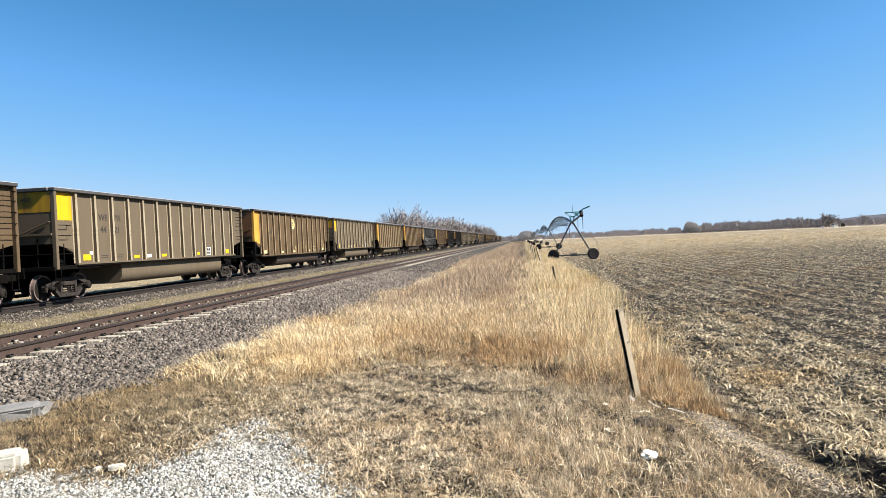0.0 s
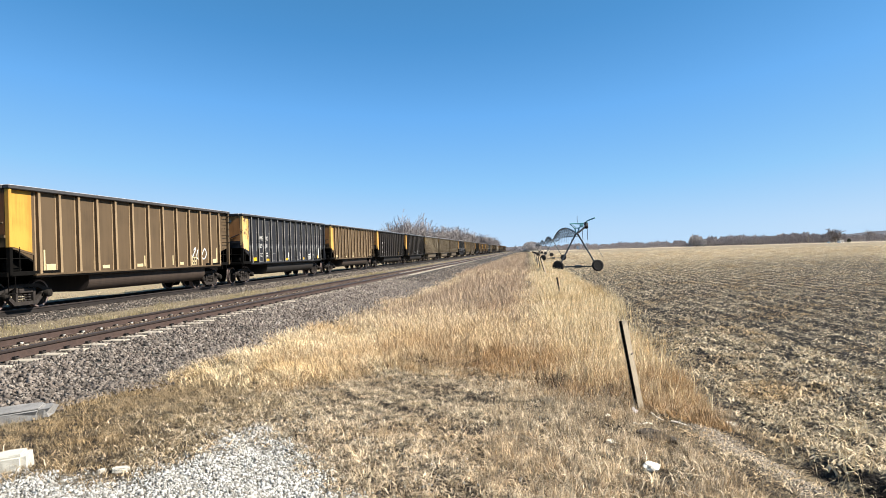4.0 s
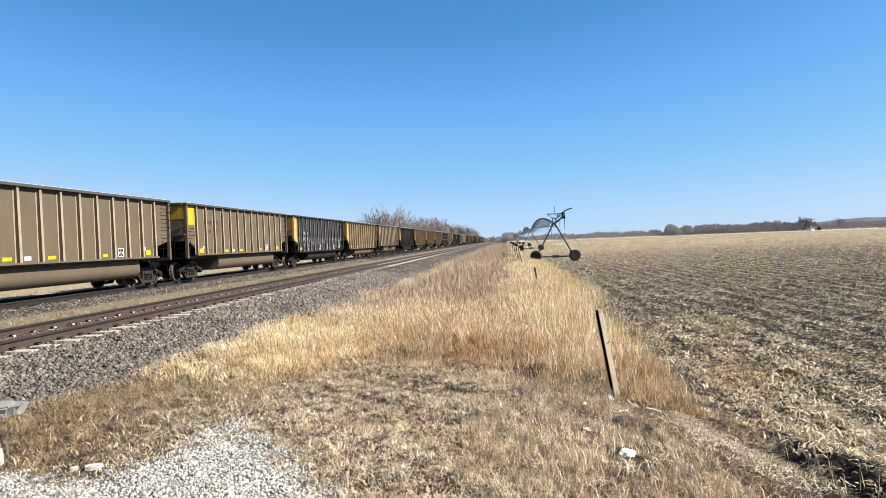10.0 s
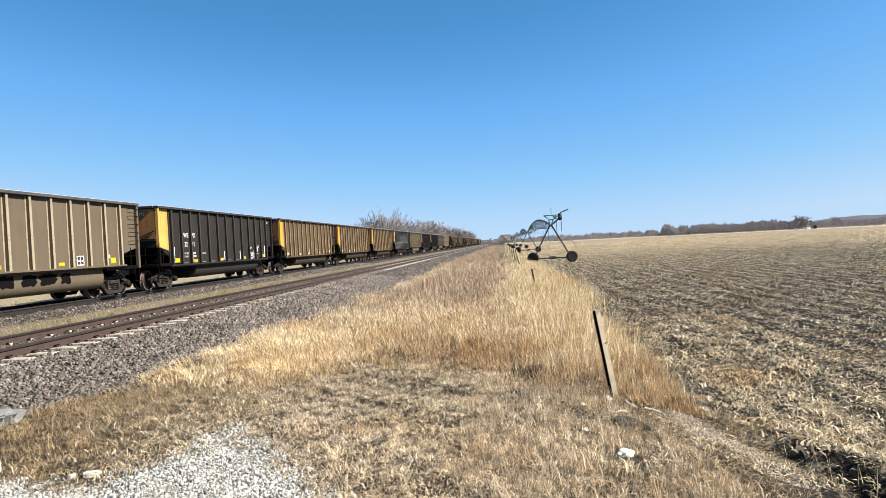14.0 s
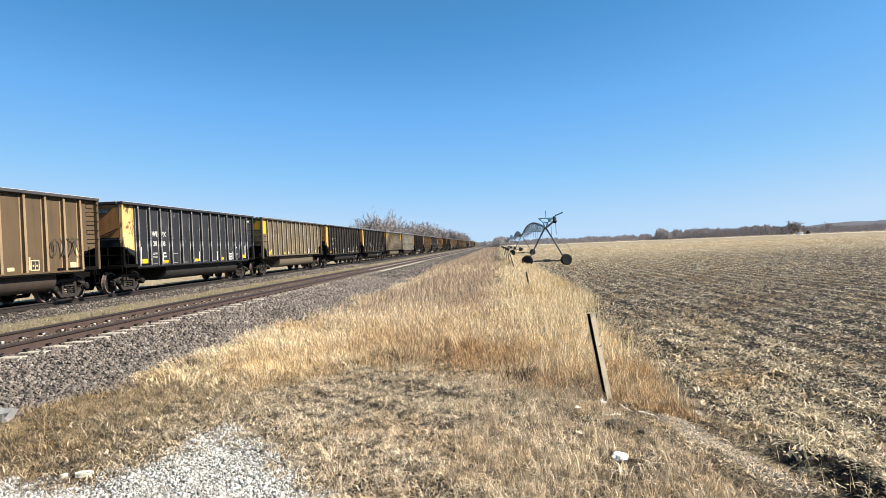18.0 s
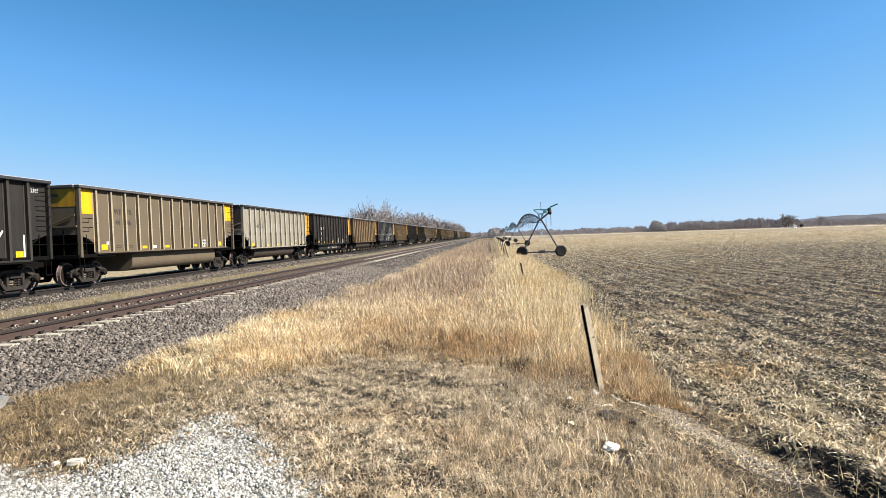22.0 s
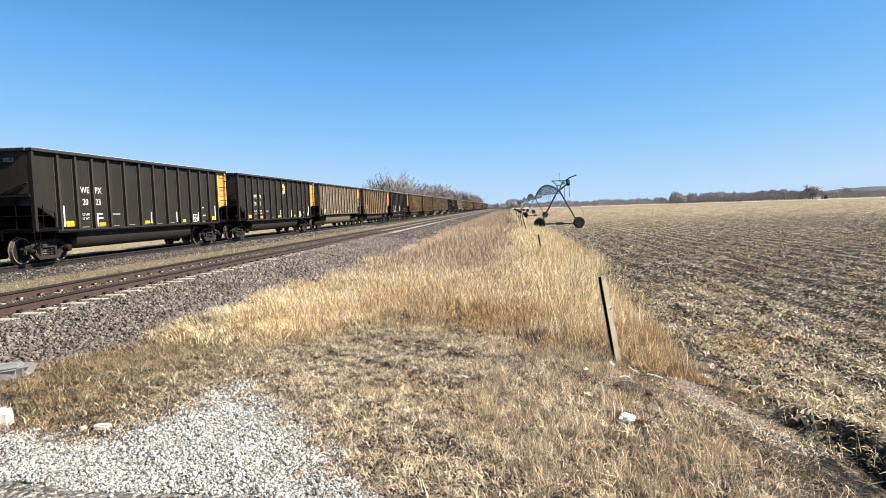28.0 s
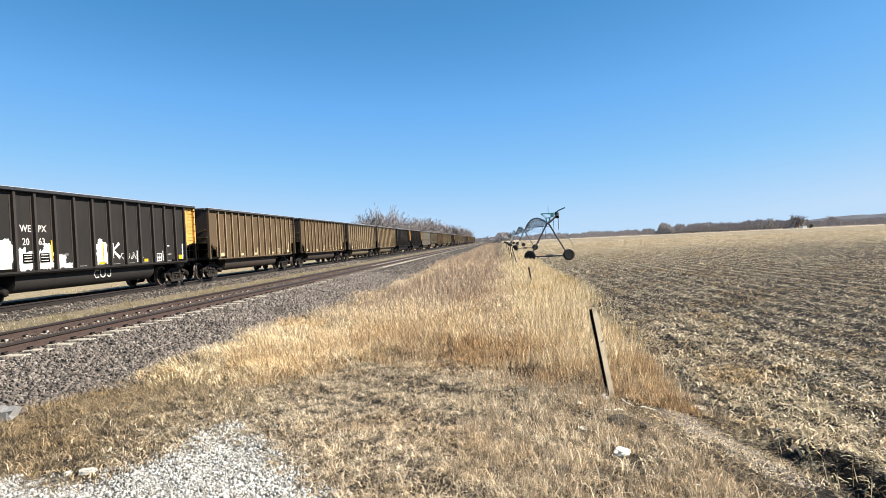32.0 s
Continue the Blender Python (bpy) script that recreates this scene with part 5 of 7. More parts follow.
def side_frame_mesh(coils):
    """Cast side frame: a compression arch, a slung tension bar, two columns with coil springs between, and pedestal jaws."""
    bm = bmesh.new()
    t = 0.08
    arch = [(-1.16, 0.50), (-1.10, 0.60), (-0.85, 0.66), (-0.55, 0.80), (0.55, 0.80), (0.85, 0.66), (1.10, 0.60), (1.16, 0.50), (0.98, 0.52), (0.80, 0.55), (0.48, 0.69), (-0.48, 0.69), (-0.80, 0.55), (-0.98, 0.52)]
    prism(bm, arch, "x", -t, t)
    prism(bm, [(-0.86, 0.50), (-0.74, 0.52), (-0.42, 0.25), (0.42, 0.25), (0.74, 0.52), (0.86, 0.50), (0.48, 0.13), (-0.48, 0.13)], "x", -t, t)
    for s in (-1, 1):
        prism(bm, [(s * 1.02, 0.54), (s * 1.16, 0.52), (s * 1.14, 0.34), (s * 1.05, 0.34)], "x", -t, t)
        prism(bm, [(s * 0.66, 0.52), (s * 0.78, 0.54), (s * 0.73, 0.36), (s * 0.65, 0.38)], "x", -t, t)
        box(bm, -t, t, s * 0.36 - 0.05, s * 0.36 + 0.05, 0.24, 0.72, 0.012)
    for y in (-0.18, 0.0, 0.18):
        for k in range(3) if coils else ():
            lathe(bm, [(0.262 + 0.08 * k, 0.05), (0.288 + 0.08 * k, 0.075), (0.314 + 0.08 * k, 0.05)], "z", 6, (0.02, y, 0))
    box(bm, -t, t + 0.02, -0.29, 0.29, 0.51, 0.66, 0.02)
    return mesh_of("side_frame", bm, M["frame_steel"])


def bearing_mesh():
    bm = lathe(bmesh.new(), [(0.0, 0.13), (0.10, 0.13), (0.16, 0.115), (0.19, 0.07)], "x", 14)
    return mesh_of("bearing_cap", bm, M["truck"])


def axle_mesh():
    return mesh_of("axle", lathe(bmesh.new(), [(-0.7, 0.085), (0.7, 0.085)], "x", 10), M["under"])


def bolster_mesh():
    bm = boxes((-1.0, 1.0, -0.22, 0.22, 0.48, 0.86), (-0.35, 0.35, -0.3, 0.3, 0.86, 1.12), bevel=0.02)
    return mesh_of("bolster", bm, M["under"])


def coupler_mesh():
    bm = boxes((-0.11, 0.11, -0.9, 0.55, 0.76, 0.98), (-0.2, 0.2, 0.5, 0.88, 0.72, 1.02), bevel=0.03)
    tube(bm, (0.35, 0.2, 0.95), (0.30, 0.85, 0.55), 0.03, sides=6)
    return mesh_of("coupler", bm, M["under"])


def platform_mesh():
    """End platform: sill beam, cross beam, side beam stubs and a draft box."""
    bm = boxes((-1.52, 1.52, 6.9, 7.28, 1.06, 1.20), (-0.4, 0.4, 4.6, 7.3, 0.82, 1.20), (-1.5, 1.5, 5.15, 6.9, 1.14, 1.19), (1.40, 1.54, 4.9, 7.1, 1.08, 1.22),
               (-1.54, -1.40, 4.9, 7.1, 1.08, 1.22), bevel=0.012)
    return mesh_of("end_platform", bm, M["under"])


def ladder_rung_mesh():
    bm = bmesh.new()
    tube(bm, (HALF_W + 0.03, 0.0, 0), (HALF_W + 0.03, 0.5, 0), 0.014, sides=6)
    for y in (0.0, 0.5):
        tube(bm, (PANEL, y, 0), (HALF_W + 0.03, y, 0), 0.012, sides=6)
    return mesh_of("grab_iron", bm, M["under"])


def end_rail_meshes():
    """Stanchions, handrails and the step on an open end, on the side of the ladder."""
    made = []
    for name, p, q, r in (("stanchion", (1.46, 6.72, 1.12), (1.46, 6.72, 1.98), 0.022), ("stanchion", (0.9, 7.24, 1.15), (0.9, 7.24, 2.15), 0.022),
                          ("hand_rail", (1.46, 6.3, 1.62), (1.46, 7.2, 1.62), 0.018), ("hand_rail", (0.2, 7.26, 1.62), (1.5, 7.26, 1.62), 0.018),
                          ("step_hanger", (1.50, 6.95, 1.1), (1.50, 6.95, 0.55), 0.016), ("step_hanger", (1.50, 7.22, 1.1), (1.50, 7.22, 0.55), 0.016)):
        made.append(mesh_of(name, bar(p, q, r, 6), M["under"]))
    made.append(mesh_of("step", boxes((1.40, 1.54, 6.93, 7.24, 0.54, 0.57)), M["under"]))
    return made


def end_brace_mesh():
    """Ledge and diagonal brace on the end wall."""
    bm = bmesh.new()
    box(bm, -1.45, 1.45, BODY, BODY + 0.07, 2.26, 2.33)
    tube(bm, (0.2, BODY + 0.05, 2.28), (1.40, BODY + 0.05, 2.72), 0.03, sides=6)
    tube(bm, (-0.2, BODY + 0.05, 2.28), (-1.40, BODY + 0.05, 2.72), 0.03, sides=6)
    return bm


def gear_mesh():
    """Air tank, valve and rigging on the platform."""
    bm = bmesh.new()
    lathe(bm, [(-0.55, 0.0), (-0.5, 0.15), (-0.42, 0.19), (0.42, 0.19), (0.5, 0.15), (0.55, 0.0)], "x", 14, (0.45, 6.45, 1.44))
    box(bm, -1.1, -0.7, 6.2, 6.6, 1.22, 1.55, 0.03)
    tube(bm, (1.2, 5.6, 1.3), (-1.0, 6.0, 1.3), 0.02, sides=6)
    return mesh_of("brake_gear", bm, M["under"])


WHEEL, FRAME_ME, FAR_WHEEL, FAR_FRAME_ME, BEARING, AXLE, BOLSTER = wheel_mesh(22), side_frame_mesh(True), wheel_mesh(12), side_frame_mesh(False), bearing_mesh(), axle_mesh(), bolster_mesh()
COUPLER, PLATFORM, RUNG, END_RAILS, GEAR = coupler_mesh(), platform_mesh(), ladder_rung_mesh(), end_rail_meshes(), gear_mesh()
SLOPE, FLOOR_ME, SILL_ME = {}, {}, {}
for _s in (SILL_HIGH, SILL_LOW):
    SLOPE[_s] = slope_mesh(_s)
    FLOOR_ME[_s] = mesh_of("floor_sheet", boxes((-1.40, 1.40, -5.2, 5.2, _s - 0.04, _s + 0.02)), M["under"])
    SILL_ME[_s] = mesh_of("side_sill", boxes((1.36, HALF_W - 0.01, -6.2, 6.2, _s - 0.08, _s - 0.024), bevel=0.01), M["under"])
TURNED = pose(0, 0, 0, 0, 0, 180)


def chord_meshes(material):
    side = boxes((PANEL - 0.06, HALF_W + 0.03, -BODY - 0.03, BODY + 0.03, TOP - 0.13, TOP), bevel=0.02)
    end = boxes((-PANEL + 0.06, PANEL - 0.06, BODY - 0.08, BODY + 0.09, TOP - 0.13, TOP), bevel=0.02)
    made = []
    for name, bm in (("top_chord", side), ("end_chord", end)):
        bm.normal_update()
        # upward faces take the sunlit rim colour
        for f in bm.faces:
            f.material_index = 1 if f.normal.z > 0.5 else 0
        made.append(mesh_of(name, bm, [material, M["lip"]]))
    return made



def corner_post(material, foot=1.10):
    return mesh_of("corner_post", boxes((PANEL - 0.02, HALF_W - 0.01, -0.06, 0.06, foot, TOP - 0.13), bevel=0.012), material)


def end_panel(material, tall, on_end):
    """The bright panel painted on the end bay of a side (or on the end wall), a thin sheet of its own."""
    bm = bmesh.new()
    if on_end:
        z0 = 3.05 if not tall else 2.36
        box(bm, -1.42, 1.42, BODY, BODY + 0.008, z0, TOP - 0.15)
    elif tall:
        prism(bm, [(6.20, TOP - 0.14), (7.14, TOP - 0.14), (7.14, 2.02), (6.20, 1.80)], "x", PANEL, PANEL + 0.008)
    else:
        box(bm, PANEL, PANEL + 0.008, 6.26, 7.14, 2.78, TOP - 0.16)
    return mesh_of("painted_panel", bm, material)


def build_car(paint, panel, tall, far_end, light):
    """One gondola at the origin. panel: colour key of the end panels; far_end: they are on the end at +y, else on that at -y."""
    words = {"taupe": "greyish taupe", "brown": "dusty brown", "tan": "tan brown", "black": "black", "black_worn": "weathered black", "pale": "patchy grey"}[paint]
    ends = ("with yellow end square" if not tall else "with amber end panel") if panel else "with plain end"
    car = thing("coal_gondola", f"{words} ribbed coal gondola {ends} in train", "railway wagon", "gondolas of the coal train")
    m = M[paint]
    sill = SILL_HIGH if paint == "taupe" else SILL_LOW
    ribs = HIGH_RIBS if paint == "taupe" else LOW_RIBS
    car["drop"] = SILL_HIGH - sill
    part("body", body_shell(sill), m, car)
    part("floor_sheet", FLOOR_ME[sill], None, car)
    part("far_side_framing", far_ribs(sill, ribs), m, car)
    part("tub", tub_mesh({"black_worn": M["black"], "pale": M["brown_tub"], "brown": M["brown_tub"]}.get(paint, m), sill), None, car, at=TURNED if far_end else None)
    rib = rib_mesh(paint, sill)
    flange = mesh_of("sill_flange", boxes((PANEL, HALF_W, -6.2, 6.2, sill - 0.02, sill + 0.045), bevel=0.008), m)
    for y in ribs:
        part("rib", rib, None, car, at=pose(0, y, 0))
    chord, end_chord = chord_meshes(M["chord"] if paint.startswith("black") or paint == "pale" else M[paint + "_chord"])
    for turn in (None, TURNED):
        part("top_chord", chord, None, car, at=turn)
        part("end_chord", end_chord, None, car, at=turn)
        part("side_sill", SILL_ME[sill], None, car, at=turn)
        part("sill_flange", flange, None, car, at=turn)
        part("end_platform", PLATFORM, None, car, at=turn)
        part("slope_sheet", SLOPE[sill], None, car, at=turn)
        part("coupler", COUPLER, None, car, at=(turn or Matrix()) @ pose(0, 7.21, 0))
        if not light:
            part("end_brace", end_brace_mesh(), m, car, at=turn)
            part("brake_gear", GEAR, None, car, at=turn)
    mirror = Matrix.Diagonal((1, -1, 1, 1))
    post = corner_post(m)
    bright_post = corner_post(M[panel], 1.96) if panel and tall else post
    stub = mesh_of("post_foot", boxes((PANEL - 0.02, HALF_W - 0.01, -0.06, 0.06, 1.10, 1.96), bevel=0.012), M["under"])
    for s in (-1, 1):
        part("corner_post", bright_post if (s > 0) == bool(far_end) else post, None, car, at=pose(0, s * (BODY - 0.05), 0))
        if panel and tall and (s > 0) == bool(far_end):
            part("post_foot", stub, None, car, at=pose(0, s * (BODY - 0.05), 0))
        part("corner_post", post, None, car, at=TURNED @ pose(0, s * (BODY - 0.05), 0))
        if not light:
            for me in END_RAILS:
                part(me.name.split(".")[0], me, None, car, at=mirror if s < 0 else None)
            for z in (2.25, 2.6, 2.95, 3.3, 3.6) if s > 0 else () if tall else (2.25, 2.6):
                part("grab_iron", RUNG, None, car, at=pose(0, 6.62 if s > 0 else -7.05, z))
    s = 1 if far_end else -1
    if panel:
        side = end_panel(M[panel], tall, False)
        ob = part("painted_panel", side, None, car, "bright painted end panel")
        ob.matrix_basis = mirror if s < 0 else Matrix()
        # end walls take a copy of the panel paint with shade in its colour
        wall = {"cream": "orange_end", "cream_worn": "orange_end", "amber": "amber_end", "yellow": "yellow_end"}.get(panel, panel)
        ob = part("painted_panel", end_panel(M[wall], tall, True), None, car, "rusty painted end wall in a shade-darkened tone")
        ob.matrix_basis = mirror if s < 0 else Matrix()
    # added sheet darkens the near end wall to stand for its shade
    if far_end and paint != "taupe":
        ob = part("end_sheet", end_panel(M["dark_end"], True, True), None, car, "dark sheet with the end wall's shade in its colour")
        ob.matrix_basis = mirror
    for s in (-1, 1):
        truck = part("truck", BOLSTER, None, car, "dusty cast-steel truck with four wheels", at=pose(0, s * 6.05, 0))
        for d in (-0.89, 0.89):
            for side in (None, TURNED):
                a = pose(0, d, 0.458) @ (side or Matrix())
                w = part("wheel", FAR_WHEEL if light or side else WHEEL, None, truck)
                w.matrix_parent_inverse = a @ pose(0.735, 0, 0, 0, 180, 0)
                w["side"] = 1 if side is None else 2
                if not light and side is None:
                    part("bearing_cap", BEARING, None, truck, at=a @ pose(1.05, 0, 0))
            part("axle", AXLE, None, truck, at=pose(0, d, 0.458))
        for x in (-1.0, 1.0):
            part("side_frame", FAR_FRAME_ME if light or x < 0 else FRAME_ME, None, truck, at=pose(x, 0, 0))
    return car


# The train in order, from the wagon that has half passed to those still far away.
# paint, panel colour, tall panel, panel at the far end, letters in two groups, extra marks
TRAIN = [
    ("brown", "", 0, 1, "", ""), ("taupe", "yellow", 0, 0, "44 21", ""), ("brown", "amber", 1, 0, "21 79", "disc"), ("taupe", "yellow", 0, 0, "42 6", ""),
    ("tan", "amber", 1, 0, "", ""), ("brown", "amber", 1, 0, "", "tag"), ("black_worn", "cream_worn", 1, 0, "23 50", ""), ("brown", "cream", 1, 0, "25 62", ""),
    ("black", "cream", 1, 0, "20 00", ""), ("black", "cream", 1, 0, "22 46", ""), ("taupe", "yellow", 0, 0, "42 37", ""), ("taupe", "yellow", 0, 0, "41 7", ""),
    ("taupe", "yellow", 0, 0, "41 77", ""), ("black_worn", "cream", 1, 0, "23 74", "wave"), ("tan", "cream", 1, 0, "", ""), ("taupe", "yellow", 0, 0, "43 14", "tub"),
    ("black", "cream", 1, 0, "22 71", "tag"), ("brown", "amber", 1, 0, "25 99", ""), ("brown", "amber", 1, 0, "", ""), ("brown", "amber", 1, 0, "25 66", "scrawl"),
    ("black_worn", "cream_worn", 1, 0, "20 08", ""), ("taupe", "yellow", 0, 0, "41 76", ""), ("black", "cream", 1, 0, "22 52", ""), ("black", "cream", 1, 0, "21 81", "letters"),
    ("taupe", "yellow", 0, 0, "44 46", "both"), ("pale", "amber", 1, 1, "faded", ""), ("black", "cream", 1, 1, "23 0", "tub_tag"), ("brown", "amber", 1, 1, "25 32", ""),
    ("black_worn", "cream", 1, 1, "21 57", "tag"), ("brown", "amber", 1, 1, "", ""), ("black", "cream", 1, 1, "20 23", ""), ("black", "cream", 1, 1, "20 47", "disc"),
    ("taupe", "yellow", 0, 1, "41 32", ""), ("brown", "cream", 1, 1, "faded", "curl"), ("black", "cream", 1, 1, "20 63", "mural"), ("brown", "amber", 1, 1, "", ""),
    ("brown", "amber", 1, 1, "", ""), ("tan", "amber", 1, 1, "", ""), ("tan", "cream", 1, 1, "", ""), ("black", "cream", 1, 1, "", ""), ("black", "cream", 1, 1, "", ""),
    ("pale", "", 0, 1, "", ""), ("taupe", "yellow", 0, 1, "", ""), ("brown", "amber", 1, 1, "", ""), ("tan", "amber", 1, 1, "", ""), ("tan", "amber", 1, 1, "", ""),
    ("black", "cream", 1, 1, "", ""), ("brown", "amber", 1, 1, "", ""), ("taupe", "yellow", 0, 1, "", ""), ("taupe", "yellow", 0, 1, "", ""), ("tan", "amber", 1, 1, "", ""),
    ("brown", "amber", 1, 1, "", ""), ("black", "cream", 1, 1, "", ""), ("tan", "amber", 1, 1, "", ""), ("brown", "amber", 1, 1, "", ""), ("taupe", "yellow", 0, 1, "", ""),
    ("brown", "amber", 1, 1, "", ""), ("tan", "amber", 1, 1, "", ""), ("brown", "amber", 1, 1, "", ""),
]
TEXTS = {}


def lettering(words, size, material):
    key = (words, size, material.name)
    if key not in TEXTS:
        TEXTS[key] = text_mesh("lettering", words, size, material)
    return TEXTS[key]


def plate(name, y0, y1, z0, z1, material, parent, x=PANEL, thick=0.006):
    d = parent["drop"] if z0 < 2.2 else 0.0
    return part(name, boxes((x, x + thick, y0, y1, z0 - d, z1 - d)), material, parent)


def mark_car(car, paint, numbers, extra, light):
    """Stencilled letters, yellow reflector patches, data blocks and sprayed marks on the side that is seen."""
    dark = paint.startswith("black")
    ink = M["stencil"] if dark else M["marks"]
    ribs = HIGH_RIBS if paint == "taupe" else LOW_RIBS
    z_we, z_no = (2.83, 2.38) if paint == "taupe" else (2.43, 1.99)
    if numbers == "faded":
        for words, y in (("WE", ribs[1] + 0.30), ("PX", ribs[2] + 0.20)):
            part("lettering", lettering(words, 0.34, ink), None, car, "stencilled reporting letters", at=pose(PANEL + 0.004, y, z_we))
    elif numbers:
        a, b = numbers.split(" ")
        for words, y, z in (("WE", ribs[1] + 0.30, z_we), ("PX", ribs[2] + 0.20, z_we), (a, ribs[1] + 0.38, z_no), (b, ribs[2] + 0.20, z_no)):
            part("lettering", lettering(words, 0.33, ink), None, car, "stencilled reporting letters", at=pose(PANEL + 0.004, y, z))
        if dark:
            for words, z in (("LD LMT", 1.60), ("LT WT", 1.44)):
                part("lettering", lettering(words, 0.125, ink), None, car, at=pose(PANEL + 0.004, ribs[1] + 0.34, z))
            plate("data_line", ribs[2] + 0.22, ribs[2] + 0.58, 1.775, 1.845, ink, car)
            plate("data_line", ribs[2] + 0.30, ribs[2] + 0.62, 1.62, 1.69, ink, car)
            for z in (1.80, 1.76):
                plate("data_line", ribs[3] + 0.16, ribs[3] + 0.74, z, z + 0.014, ink, car)
            plate("data_line", ribs[10] + 0.25, ribs[10] + 0.46, 2.0, 2.07, ink, car)
            plate("data_line", ribs[10] + 0.30, ribs[10] + 0.62, 1.62, 1.66, ink, car)
        else:
            for z in (1.50, 1.42):
                plate("data_line", ribs[1] + 0.36, ribs[1] + 0.76, z, z + 0.025, ink, car)
                plate("data_line", ribs[2] + 0.22, ribs[2] + 0.64, z, z + 0.025, ink, car)
    if light:
        return
    yellow = M["yellow"]
    upright = numbers == "20 00"  # this wagon has upright reflectors alone
    for bay, w in () if upright else ((0, 0.42), (2 if dark else 3, 0.4), (5, 0.4), (8, 0.3), (11, 0.34)):
        y = ribs[bay] + 0.36
        plate("reflector", y, y + w, 1.36, 1.36 + (0.22 if bay in (0, 11) else 0.12), yellow if paint not in ("brown", "tan") or numbers == "25 32" else M["label_cream"], car)
    for bay, z in ((2, 1.78), (4, 1.74), (6, 1.74), (8, 1.74), (9, 1.74), (11, 2.1)) if upright else ():
        plate("reflector", ribs[bay] + 0.21 + 0.5 * (bay == 9), ribs[bay] + 0.31 + 0.5 * (bay == 9), 1.34 if bay < 11 else 1.55, z, yellow, car)
    if dark:
        if len(numbers) == 5:
            part("lettering", lettering(numbers.replace(" ", ""), 0.19, ink), None, car, at=pose(PANEL + 0.004, ribs[12] + 0.24, 3.42))
        else:
            plate("data_line", ribs[12] + 0.3, ribs[12] + 0.72, 3.42, 3.54, ink, car)
        for bay in range(12):
            plate("stencil_line", ribs[bay] + 0.28, ribs[bay] + 0.68, 1.325, 1.35, M["slab"], car)
    ink2 = M["white"] if dark or paint == "taupe" else M["label_cream"]
    y = ribs[9] + 0.34
    plate("data_plate", y, y + 0.36, 1.36, 1.68, M["marks"] if paint != "brown" else M["brown_tub"], car)
    for a, b, c, d in ((-0.025, 0.01, 1.34, 1.70), (0.35, 0.385, 1.34, 1.70), (0.01, 0.35, 1.34, 1.375), (0.01, 0.35, 1.665, 1.70), (0.17, 0.19, 1.375, 1.665)):
        plate("data_frame", y + a, y + b, c, d, ink2, car, PANEL + 0.008, 0.004)
    for i in range(2):
        plate("data_cell", y + 0.06 + 0.18 * i, y + 0.13 + 0.18 * i, 1.47, 1.54, ink2, car, PANEL + 0.008, 0.004)
    if not upright and (dark or paint in ("brown", "tan")):
        for bay, off, top in ((0, 0.25, 2.12), (2, 0.25, 1.80), (5, 0.86, 1.84), (7, 0.88, 1.84), (9, 0.84, 1.80), (11, 0.72, 2.12)) if dark else ((0, 0.25, 2.05), (2, 0.84, 1.72), (5, 0.84, 1.80), (7, 0.82, 1.80), (9, 0.24, 1.80), (11, 0.72, 2.12)):
            y = ribs[bay] + off
            plate("stripe", y, y + 0.07, 1.36, top, M["white"] if dark else M["label_cream"], car)
    if paint == "taupe":
        for bay, off, z in ((0, 0.72, 1.56), (4, 0.28, 1.36), (11, 0.18, 1.58)):
            plate("white_label", ribs[bay] + off, ribs[bay] + off + (0.30 if bay == 4 else 0.15), z, z + 0.13, M["white"], car)
    if len(numbers) == 5:
        mark = M["marks"] if paint == "taupe" else M["stencil"]
        part("lettering", lettering(numbers.replace(" ", "") if paint == "taupe" else "WEPX " + numbers.replace(" ", ""), 0.2, mark), None, car, "small end-wall lettering",
             at=pose(0.35 if paint == "taupe" else -0.05, -BODY - 0.014, 3.42, 0, 0, -90))
    x = PANEL + 0.006
    if extra == "disc":
        y = ribs[6] + 0.5 if dark else ribs[5] + 0.5
        part("emblem", lathe(bmesh.new(), [(0, 0.0), (0, 0.35), (0.006, 0.35), (0.006, 0.0)], "x", 28, (PANEL, y, 3.12)), M["emblem"], car, "round pale yellow emblem")
        ring = bmesh.new()
        ribbon(ring, [(y + 0.27 * math.cos(0.2618 * i), 3.12 + 0.27 * math.sin(0.2618 * i)) for i in range(25)], 0.03, PANEL + 0.004)
        part("emblem_ring", ring, M["marks"], car)
        part("emblem_core", lathe(bmesh.new(), [(0, 0.0), (0, 0.15), (0.004, 0.15), (0.004, 0.0)], "x", 20, (PANEL + 0.008, y, 3.12)), M["brown"], car)
        part("emblem_bar", boxes((PANEL + 0.013, PANEL + 0.016, y - 0.10, y + 0.10, 3.09, 3.15)), M["emblem"], car)
    if extra == "both":
        part("painted_panel", end_panel(M["yellow"], False, False), None, car)
    if extra == "tag":
        part("sprayed_tag", scribble(len(numbers) + 3, ribs[9] + 0.2, ribs[10] + 0.7, 1.4, 2.0, 3, 0.05, x), M["white"], car, "unreadable sprayed white tag")
    if extra == "wave":
        for i in range(3):
            pts = [(ribs[3] + 0.2 * k, 1.62 + 0.13 * i + 0.12 * math.sin(k * 0.8 + i)) for k in range(20)]
            part("sprayed_wave", ribbon(bmesh.new(), pts, 0.022, HALF_W - 0.02), M["lilac"], car, "sprayed faded lilac wavy line")
    if extra == "scrawl":
        part("sprayed_tag", scribble(17, ribs[10] + 0.15, ribs[12] - 0.1, 1.65, 2.3, 5, 0.05, HALF_W - 0.02), M["marks"], car, "unreadable sprayed dark tag")
